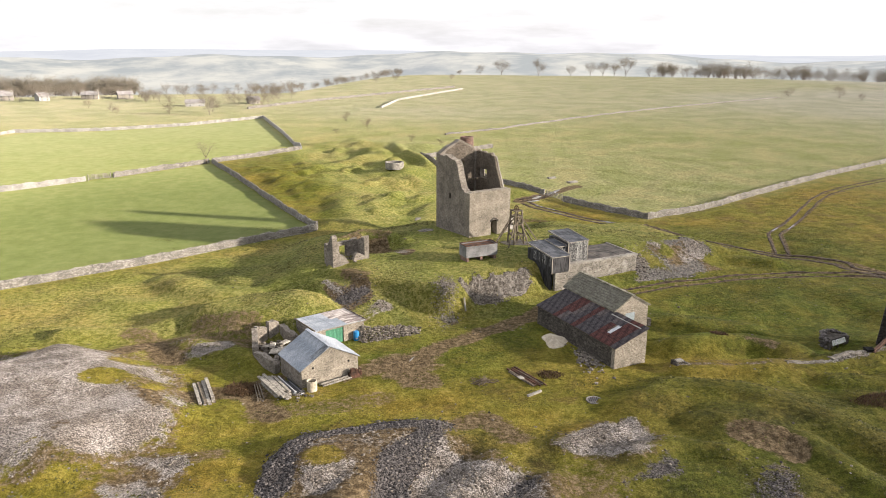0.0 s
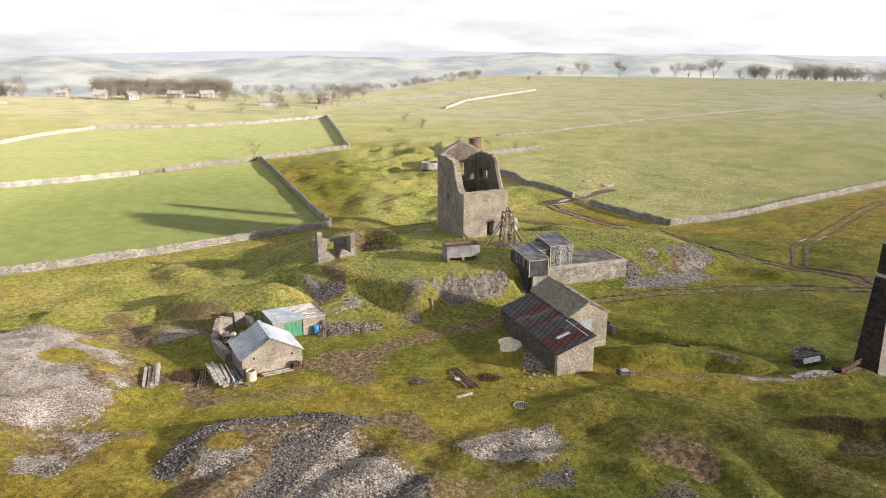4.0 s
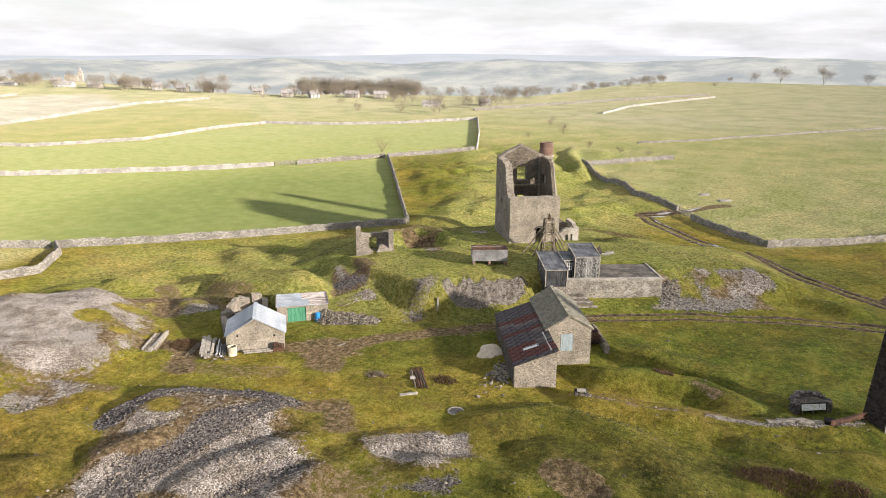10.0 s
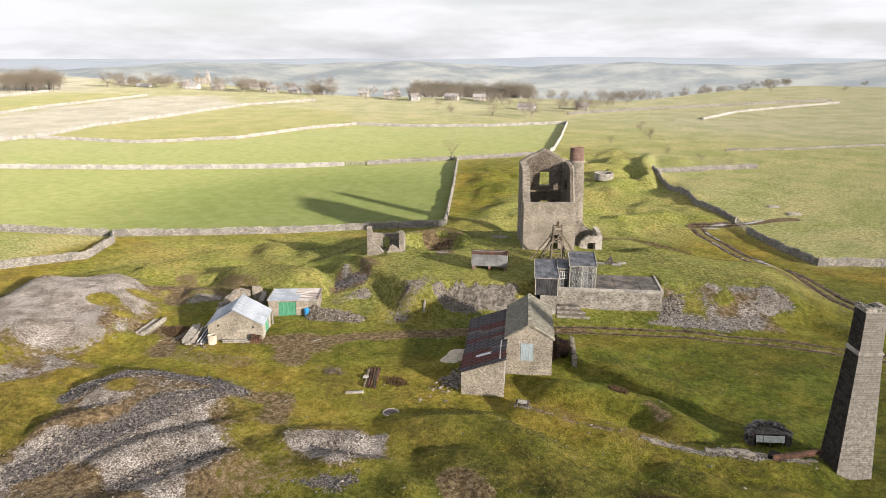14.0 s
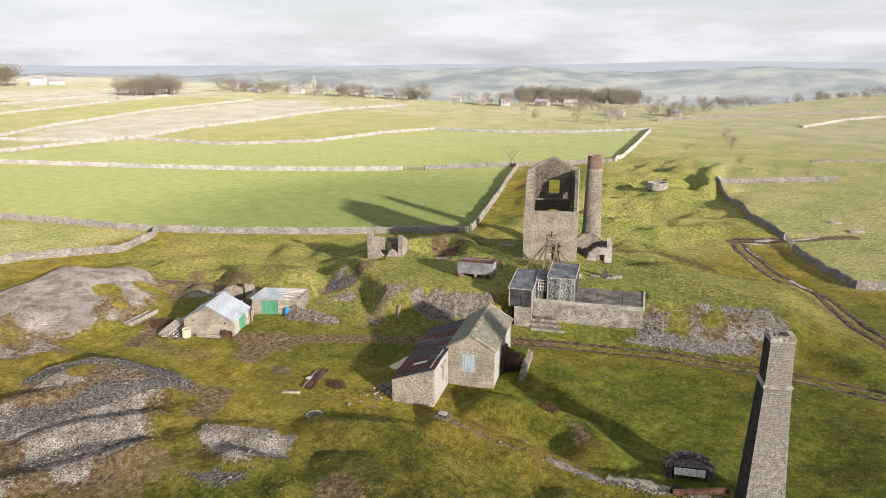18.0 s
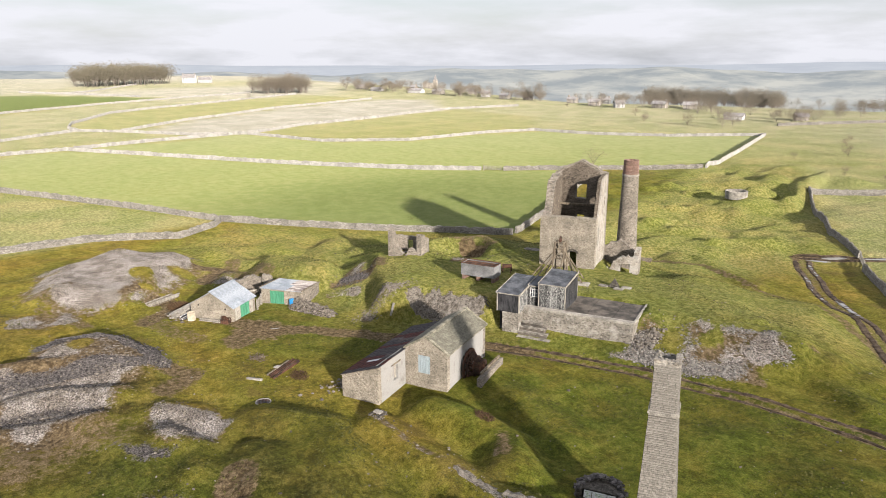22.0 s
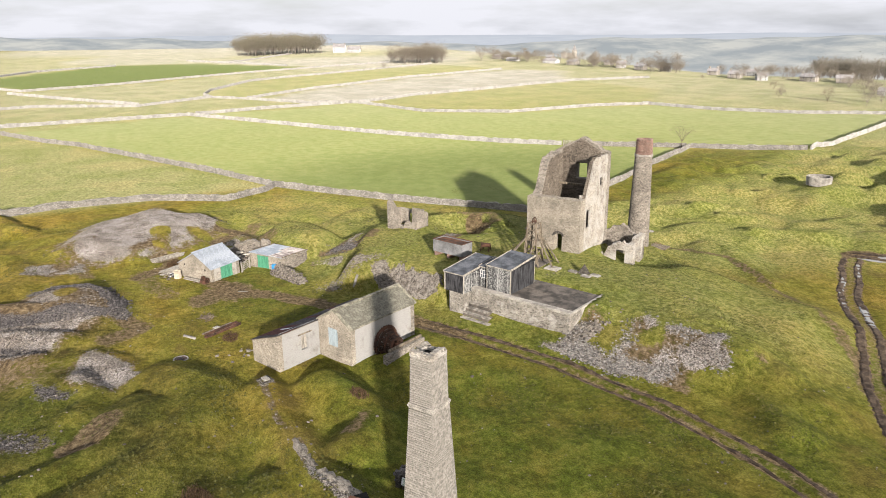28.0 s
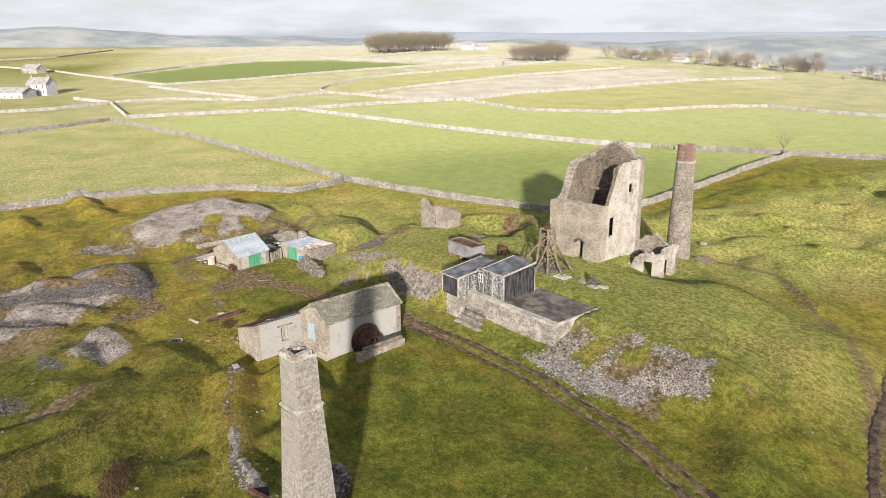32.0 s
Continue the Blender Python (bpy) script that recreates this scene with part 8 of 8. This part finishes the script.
# ---- grass ----
def tufts(name, n, x0, x1, y0, y1, low, high, seed, label):
    rng = np.random.default_rng(seed)
    x, y = rng.uniform(x0, x1, n), rng.uniform(y0, y1, n)
    clump = hummocks(x, y, 5, 0.8) + 0.35 * rng.random(n)
    bare = inside(x, y, [(-28, 39.8), (-38, 45), (-42.5, 53.8), (-38, 62.5), (-31.5, 62), (-23.5, 56.5), (-19.5, 48.5), (-23, 41.5)]) > 0
    bare |= (along(x, y, TRACK) < 1.6) | (along(x, y, BACKTRACK) < 1.8)
    bare |= inside(x, y, [(-11.5, 38), (-9.5, 45.5), (-1, 48), (3.2, 45.8), (8.4, 41.3), (9.4, 33), (4, 26), (-6, 30)]) > -0.3
    bare |= inside(x, y, [(9, 46), (9, 49), (13.4, 49.6), (15.5, 47), (14, 44.3)]) > 0
    bare |= inside(x, y, [(24.2, 83.4), (24.6, 92), (32.4, 95.6), (37.6, 87.6), (29, 83.2)]) > 0
    for u, v in (((-15.5, 52), (-4, 71)), ((9, 57), (22, 75)), ((9, 77), (25, 94)), ((-2, 92), (11, 107)), ((0.5, 80), (7.5, 85))):
        bare |= (x > u[0]) & (x < v[0]) & (y > u[1]) & (y < v[1])
    keep = (clump > 0.15) & ~bare
    x, y, clump = x[keep], y[keep], clump[keep]
    z = lie(x, y)
    m, blades = len(x), 4
    h = (low + (high - low) * rng.random((m, blades)) ** 2) * (0.6 + 0.5 * np.clip(clump, 0, 1))[:, None]
    a = rng.random((m, blades)) * 6.283
    lean = 0.8 + 1.4 * rng.random((m, blades))
    w = 0.05 + 0.07 * rng.random((m, blades))
    ox, oy = rng.normal(0, 0.09, (m, blades)), rng.normal(0, 0.09, (m, blades))
    bx, by, bz = x[:, None] + ox, y[:, None] + oy, z[:, None] - 0.03
    ca, sa = np.cos(a), np.sin(a)
    v0 = np.stack([bx - sa * w, by + ca * w, bz + 0 * w], -1)
    v1 = np.stack([bx + sa * w, by - ca * w, bz + 0 * w], -1)
    v2 = np.stack([bx + ca * h * lean, by + sa * h * lean, bz + h], -1)
    v = np.stack([v0, v1, v2], 2).reshape(-1, 3)
    f = np.arange(len(v)).reshape(-1, 3)
    ob = sheet(name, v.tolist(), f.tolist(), TUFT)
    return tagged(ob, label, "grass", kind="stuff")


tufts("grass", 90000, -44, 60, 26, 112, 0.03, 0.11, 96, "rough tussocky grass over the old workings")


def bracken(name, cx, cy, rx, ry, n, seed, label):
    """A low thicket of dead stalks."""
    rng = np.random.default_rng(seed)
    a, r = rng.random(n) * 6.283, np.sqrt(rng.random(n)) * (0.75 + 0.3 * rng.random(n))
    x, y = cx + rx * r * np.cos(a), cy + ry * r * np.sin(a)
    z = lie(x, y) - 0.03
    h = 0.06 + 0.24 * rng.random(n) ** 1.5
    t, lean, w = rng.random(n) * 6.283, rng.random(n) * 1.3, 0.02 + 0.035 * rng.random(n)
    v0 = np.stack([x - np.sin(t) * w, y + np.cos(t) * w, z], -1)
    v1 = np.stack([x + np.sin(t) * w, y - np.cos(t) * w, z], -1)
    v2 = np.stack([x + np.cos(t) * h * lean, y + np.sin(t) * h * lean, z + h], -1)
    v = np.stack([v0, v1, v2], 1).reshape(-1, 3)
    return tagged(sheet(name, v.tolist(), np.arange(len(v)).reshape(-1, 3).tolist(), BRACKEN), label, "bracken", kind="stuff")


bracken("dead_bracken", -16.4, 54.6, 1.7, 1.4, 2600, 97, "dead red-brown bracken beside the plank stack")
bracken("dead_bracken", 35.6, 52.4, 2.8, 1.1, 3200, 98, "dead red-brown bracken round a hollow")
bracken("dead_bracken", 39.6, 51.6, 1.3, 2.0, 2200, 99, "dead red-brown bracken round a hollow")
bracken("dead_bracken", 26.7, 65.0, 0.9, 0.7, 600, 100, "dead red-brown bracken on a grassy hump")
bracken("dead_bracken", 9.6, 57.6, 1.2, 0.8, 700, 101, "dead stalks round the heap of rails")


# ---- trees and bushes in winter ----
def tree_arrays(seed, height, twigs=260, trunk=0.28, wide=0.36, thick=0.006):
    """A bare tree: trunk, spreading limbs, and fine twigs that round off the crown."""
    rnd = random.Random(seed)
    bv, bf, tv, tf = [], [], [], []

    def limb(p, q, r0, r1):
        d = (q - p).normalized()
        s = d.cross(Vector((0.3, 0.8, 0.1))).normalized()
        t = d.cross(s)
        k = len(bv)
        for c, r in ((p, r0), (q, r1)):
            bv.extend(tuple(c + (s * math.cos(a) + t * math.sin(a)) * r) for a in (0, 2.09, 4.19))
        bf.extend([(k, k + 1, k + 4, k + 3), (k + 1, k + 2, k + 5, k + 4), (k + 2, k, k + 3, k + 5)])

    fork = Vector((rnd.gauss(0, 0.02), rnd.gauss(0, 0.02), trunk)) * height
    limb(Vector((0, 0, -0.03 * height)), fork, 0.018 * height, 0.012 * height)
    mid = Vector((fork.x, fork.y, (trunk + 1.0) * 0.49 * height))
    size = Vector((wide, wide * rnd.uniform(0.85, 1.1), (1.0 - trunk) * 0.52)) * height
    lobes = []
    for k in range(9):
        a, up = 6.283 * (k + rnd.random()) / 9, rnd.uniform(-0.8, 0.95)
        flat = math.sqrt(max(0.0, 1 - up * up))
        tip = mid + Vector((math.cos(a) * flat * size.x, math.sin(a) * flat * size.y, up * size.z)) * rnd.uniform(0.45, 0.8)
        limb(fork * rnd.uniform(0.8, 1.0), tip, 0.007 * height, 0.002 * height)
        lobes.append(tip)
        for j in range(3):
            out = tip + Vector((rnd.gauss(0, 0.1), rnd.gauss(0, 0.1), rnd.gauss(0.05, 0.08))) * height
            limb(fork.lerp(tip, rnd.uniform(0.5, 0.9)), out, 0.003 * height, 0.001 * height)
            lobes.append(out)
    for k in range(twigs):
        c = lobes[rnd.randrange(len(lobes))]
        p = c + Vector((rnd.gauss(0, 0.10), rnd.gauss(0, 0.10), rnd.gauss(0, 0.085))) * height
        d = ((p - fork).normalized() + Vector((rnd.gauss(0, 0.8), rnd.gauss(0, 0.8), rnd.gauss(0.0, 0.6)))).normalized()
        q = p + d * height * rnd.uniform(0.035, 0.085)
        s = d.cross(Vector((rnd.gauss(0, 1), rnd.gauss(0, 1), rnd.gauss(0, 1)))).normalized() * height * thick
        k = len(tv)
        tv += [tuple(p - s), tuple(p + s), tuple(q)]
        tf.append((k, k + 1, k + 2))
    return bv, bf, tv, tf


def tree(name, x, y, height, seed, label, mat=TWIG, group="", **how):
    top = thing(name, x, y, at(x, y), 0, label, "tree" if height > 2.6 else "bush", group)
    bv, bf, tv, tf = tree_arrays(seed, height, **how)
    sheet("trunk", bv, bf, BARK if mat is TWIG else FARBARK, top)
    tagged(sheet("crown", tv, tf, mat, top), kind="stuff")
    return top


def wood(name, places, height, seed, label, mat, **how):
    """Many far trees in one mesh."""
    rnd = random.Random(seed)
    kinds = [tree_arrays(seed + k, 1.0, **how) for k in range(5)]
    V, F, TV, TF = [], [], [], []
    P = np.array(places)
    Z = lie(P[:, 0], P[:, 1])
    for (x, y), z in zip(places, Z):
        bv, bf, tv, tf = kinds[rnd.randrange(5)]
        h, a = height * rnd.uniform(0.8, 1.12), rnd.uniform(0, 6.28)
        c, s = math.cos(a) * h, math.sin(a) * h
        for vs, fs, V_, F_ in ((bv, bf, V, F), (tv, tf, TV, TF)):
            k = len(V_)
            V_ += [(x + c * p - s * q, y + s * p + c * q, z + h * r) for p, q, r in vs]
            F_ += [tuple(i + k for i in f) for f in fs]
    top = tagged(new(name), label, "wood", kind="stuff")
    sheet("trunks", V, F, FARBARK, top)
    sheet("crowns", TV, TF, mat, top)
    return top


def spread_along(a, b, width, n, seed):
    rnd = random.Random(seed)
    dx, dy = b[0] - a[0], b[1] - a[1]
    L = math.hypot(dx, dy)
    out = []
    for k in range(n):
        t, o = rnd.random(), rnd.uniform(-width, width) / 2
        out.append((a[0] + dx * t - dy / L * o, a[1] + dy * t + dx / L * o))
    return out


# far bark and twigs, coloured paler than the near ones for haze
FARBARK = plain("hazed_winter_bark", (0.15, 0.132, 0.108), (0.25, 0.22, 0.185), 2, 0.95, 0, 0.3)
WOODTWIG = pieces("dense_winter_twigs", (0.11, 0.10, 0.072), (0.23, 0.205, 0.145), random_by="island")
FARTWIG = pieces("hazed_winter_twigs", (0.115, 0.098, 0.074), (0.255, 0.22, 0.17), random_by="island")
tree("bare_tree", -58.6, 170.2, 6.2, 101, "small bare tree beside the dry stone wall", twigs=420, thick=0.003)
for k, (x, y, h) in enumerate(((38.7, 609, 13), (65.8, 579, 12.5), (21.4, 610, 8), (97, 617, 9), (112, 608, 11), (122, 606, 12), (132, 610, 11), (146, 628, 17), (4, 600, 5))):
    tree("skyline_tree", x, y, h, 110 + k, "bare tree on the skyline above the pasture", FARTWIG, "skyline trees", twigs=1300, wide=0.50, trunk=0.13, thick=0.007)
for k, (x, y, h) in enumerate(((174.5, 382.7, 5.5), (195.5, 372.4, 6), (200.5, 360.7, 3.4), (218, 596, 7), (-38, 258, 3.4), (-28, 238, 3.6), (-111, 282, 5), (-131, 280, 3.2), (-152, 300, 4), (-84, 318, 6), (152, 560, 3), (-11, 200, 2.2), (-3, 203, 2.0), (5, 199, 2.4), (-36, 225, 2.0))):
    tree("hawthorn", x, y, h * 1.1, 130 + k, "bare hawthorn standing in the pasture", TWIG, "hawthorns", twigs=600, wide=0.5, trunk=0.12, thick=0.008)
for k, (x, y, h) in enumerate(((-419, 295, 13), (-413, 301, 12), (-396, 312, 8), (-386, 318, 8), (-262, 330, 12), (-252, 334, 13), (-179, 338, 9), (-95, 281, 9), (-97, 291, 8), (-95, 319, 6), (-88, 318, 6.5), (-84, 328, 8.5), (-84, 349, 7), (-80, 359, 6), (-183, 325, 9), (-308, 318, 11), (-318, 324, 11), (-330, 316, 10), (-53, 494, 6), (-41, 513, 7), (-2, 533, 5), (-136, 287, 4.5), (-383, 206, 4.4), (-207, 312, 3))):
    tree("bare_tree", x, y, h * 0.85, 160 + k, "bare winter tree by the village fields" if h > 4.5 else "low bare shrub in the fields", FARTWIG, "village field trees", twigs=1100, wide=0.50, trunk=0.13, thick=0.007)
wood("tree_belt", spread_along((-417, 640), (-318, 726), 46, 120, 1), 20, 200, "belt of tall grey-brown trees beyond the village", PINE, twigs=420, thick=0.010, trunk=0.34, wide=0.30)
wood("hill_wood", spread_along((-640, 152), (-662, 226), 50, 110, 2), 18, 210, "dense bare wood beside a white farm", WOODTWIG, twigs=480, thick=0.011, trunk=0.2, wide=0.36)
wood("brown_wood", spread_along((-440, 230), (-424, 266), 22, 60, 3), 12, 220, "bare brown plantation in the fields", FARTWIG, twigs=420, thick=0.010, trunk=0.16, wide=0.42)
wood("ridge_wood", spread_along((170, 640), (430, 640), 40, 130, 4), 13, 230, "bare wood along the ridge", FARTWIG, twigs=420, thick=0.010, trunk=0.16, wide=0.42)
wood("valley_trees", spread_along((-120, 330), (-95, 560), 60, 55, 5) + spread_along((-95, 560), (-40, 600), 40, 26, 6) + spread_along((-210, 380), (-130, 350), 50, 16, 7), 6, 240, "bare trees along the valley side", FARTWIG, twigs=620, thick=0.010, trunk=0.10, wide=0.50)
wood("village_trees", spread_along((-450, 310), (-175, 336), 30, 26, 18) + spread_along((-470, 340), (-180, 382), 60, 50, 8) + spread_along((-325, 330), (-300, 334), 10, 9, 9) + spread_along((-440, 300), (-400, 330), 20, 8, 10) + spread_along((-268, 336), (-250, 338), 10, 8, 19), 6.5, 250, "bare trees among the village houses", FARTWIG, twigs=620, thick=0.010, trunk=0.10, wide=0.50)


# ---- village and farms ----
def house(name, x, y, turn, L, W, E, R, wallmat, label, rows=1, group="village houses", category="house"):
    top = thing(name, x, y, at(x, y) - 0.4, turn, label, category, group)
    bm = bmesh.new()
    a, b = L / 2, W / 2
    low = [bm.verts.new(p) for p in ((-a, -b, 0), (a, -b, 0), (a, b, 0), (-a, b, 0))]
    eav = [bm.verts.new((v.co.x, v.co.y, E)) for v in low]
    ra, rb = bm.verts.new((-a, 0, R)), bm.verts.new((a, 0, R))
    bm.faces.new((low[0], low[1], eav[1], eav[0]))
    bm.faces.new((low[2], low[3], eav[3], eav[2]))
    bm.faces.new((low[1], low[2], eav[2], rb, eav[1]))
    bm.faces.new((low[3], low[0], eav[0], ra, eav[3]))
    part("wall", bm, wallmat, top)
    bm = bmesh.new()
    for s in (-1, 1):
        hexa(bm, [(-a - 0.3, s * (b + 0.3), E - 0.15), (a + 0.3, s * (b + 0.3), E - 0.15), (a + 0.3, 0, R + 0.05), (-a - 0.3, 0, R + 0.05)],
             [(-a - 0.3, s * (b + 0.3), E + 0.1), (a + 0.3, s * (b + 0.3), E + 0.1), (a + 0.3, 0, R + 0.3), (-a - 0.3, 0, R + 0.3)])
    bmesh.ops.recalc_face_normals(bm, faces=bm.faces)
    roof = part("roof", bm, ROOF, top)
    if E > 2.3:
        for s in (-1, 1):
            bm = bmesh.new()
            box(bm, s * (a - 0.5) - 0.4, s * (a - 0.5) + 0.4, -0.35, 0.35, R - 0.4, R + 1.1)
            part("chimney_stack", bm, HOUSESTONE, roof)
    n = max(2, int(L / 3))
    for r in range(rows):
        for i in range(n):
            for s in (-1, 1):
                bm = bmesh.new()
                xx = -a + L * (i + 0.5) / n
                zz = E * (0.24 + 0.44 * r)
                box(bm, xx - 0.22, xx + 0.22, s * b - 0.05, s * b + 0.05, zz, zz + 0.22 * E)
                part("window", bm, PANE, top)
    return top


STONEHOUSE = "grey stone village house with a slate roof"
WHITEHOUSE = "pale rendered house with a dark slate roof"
for k, (x, y, t, L, W, E, R, white) in enumerate((
        (-368, 324, 20, 20, 9, 4.0, 6.5, 1), (-345, 327, 15, 14, 8, 4.5, 7, 0), (-302, 334, 40, 10, 7, 5, 7.6, 1), (-279, 331, 10, 12, 7, 4.6, 7, 0),
        (-268, 340, 70, 9, 7, 4.8, 7.4, 0), (-207, 333, 25, 11, 7, 4.6, 7.2, 0), (-190, 333, 60, 9, 6.5, 4.8, 7.4, 1), (-174, 346, 15, 13, 7, 4.6, 7, 0),
        (-407, 315, 30, 16, 8, 3.4, 5.4, 1), (-398, 342, 10, 10, 7, 4.8, 7.3, 0), (-330, 345, 50, 11, 7, 4.8, 7.4, 0), (-240, 350, 20, 10, 7, 4.8, 7.2, 0),
        (-226, 362, 65, 12, 7, 4.6, 7, 1), (-160, 352, 35, 12, 7, 4.6, 7, 0), (-114, 319, 15, 14, 7, 3.6, 5.6, 1), (-92, 333, 40, 9, 6.5, 4.0, 6.4, 0), (-440, 320, 25, 13, 8, 4.2, 6.6, 0))):
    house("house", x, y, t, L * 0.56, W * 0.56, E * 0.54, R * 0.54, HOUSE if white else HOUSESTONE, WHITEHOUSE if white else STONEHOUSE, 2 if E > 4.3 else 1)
house("farmhouse", -650, 250, 60, 12, 8, 5.5, 8.5, WHITE, "white farmhouse with outbuildings beside a wood", 2, "farms", "farmhouse")
house("farm_barn", -640, 262, 60, 12, 7, 3.4, 6, HOUSE, "white farm barn beside a wood", 1, "farms", "barn")
house("farmhouse", -270, -38, 70, 9, 7, 5.2, 7.6, WHITE, "white farmhouse with a dark slate roof in the fields", 2, "farms", "farmhouse")
house("farm_barn", -263, -52, 70, 26, 9, 2.8, 4.2, HOUSE, "long low pale barn with a grey roof", 1, "farms", "barn")
house("farm_barn", -430, -88, 60, 12, 8, 3.5, 5.5, HOUSESTONE, "stone barn far off in the fields", 1, "farms", "barn")


# added church shape, in the place of a small spire-like conifer
def church():
    top = thing("church", -409, 366, at(-409, 366), 30, "grey church shape set where a small spire-like conifer stands", "church")
    bm = bmesh.new()
    box(bm, -9, 3, -4, 4, 0, 6)
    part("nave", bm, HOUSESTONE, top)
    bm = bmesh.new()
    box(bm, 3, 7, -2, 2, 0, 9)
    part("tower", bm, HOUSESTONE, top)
    bm = bmesh.new()
    v = [bm.verts.new(p) for p in ((3.2, -1.8, 9), (6.8, -1.8, 9), (6.8, 1.8, 9), (3.2, 1.8, 9))]
    a = bm.verts.new((5, 0, 15))
    for i in range(4):
        bm.faces.new((v[i], v[(i + 1) % 4], a))
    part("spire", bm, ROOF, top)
    top.scale = (0.7, 0.7, 0.7)


church()


# ---- the moors beyond the valley ----
def moors(name, r0, r1, low, crest, az0, az1, seed, mat, label):
    n, rows = 260, 30
    verts, faces = [], []
    for i in range(n + 1):
        az = az0 + (az1 - az0) * i / n
        top_ = crest(az)
        for j in range(rows):
            f = j / (rows - 1)
            r = r0 + (r1 - r0) * f
            a = radians(az)
            x, y = -math.sin(a) * r, math.cos(a) * r
            z = low + (top_ - low) * (f * f * (3 - 2 * f)) + 26 * float(hummocks(np.array([x + seed]), np.array([y]), 900.0, 300.0)[0]) * (0.22 + 0.78 * math.sin(math.pi * f))
            verts.append((x, y, z))
    for i in range(n):
        for j in range(rows - 1):
            k = i * rows + j
            faces.append((k, k + rows, k + rows + 1, k + 1))
    ob = sheet(name, verts, faces, mat)
    for p in ob.data.polygons:
        p.use_smooth = True
    return tagged(ob, label, "hills", kind="structure")


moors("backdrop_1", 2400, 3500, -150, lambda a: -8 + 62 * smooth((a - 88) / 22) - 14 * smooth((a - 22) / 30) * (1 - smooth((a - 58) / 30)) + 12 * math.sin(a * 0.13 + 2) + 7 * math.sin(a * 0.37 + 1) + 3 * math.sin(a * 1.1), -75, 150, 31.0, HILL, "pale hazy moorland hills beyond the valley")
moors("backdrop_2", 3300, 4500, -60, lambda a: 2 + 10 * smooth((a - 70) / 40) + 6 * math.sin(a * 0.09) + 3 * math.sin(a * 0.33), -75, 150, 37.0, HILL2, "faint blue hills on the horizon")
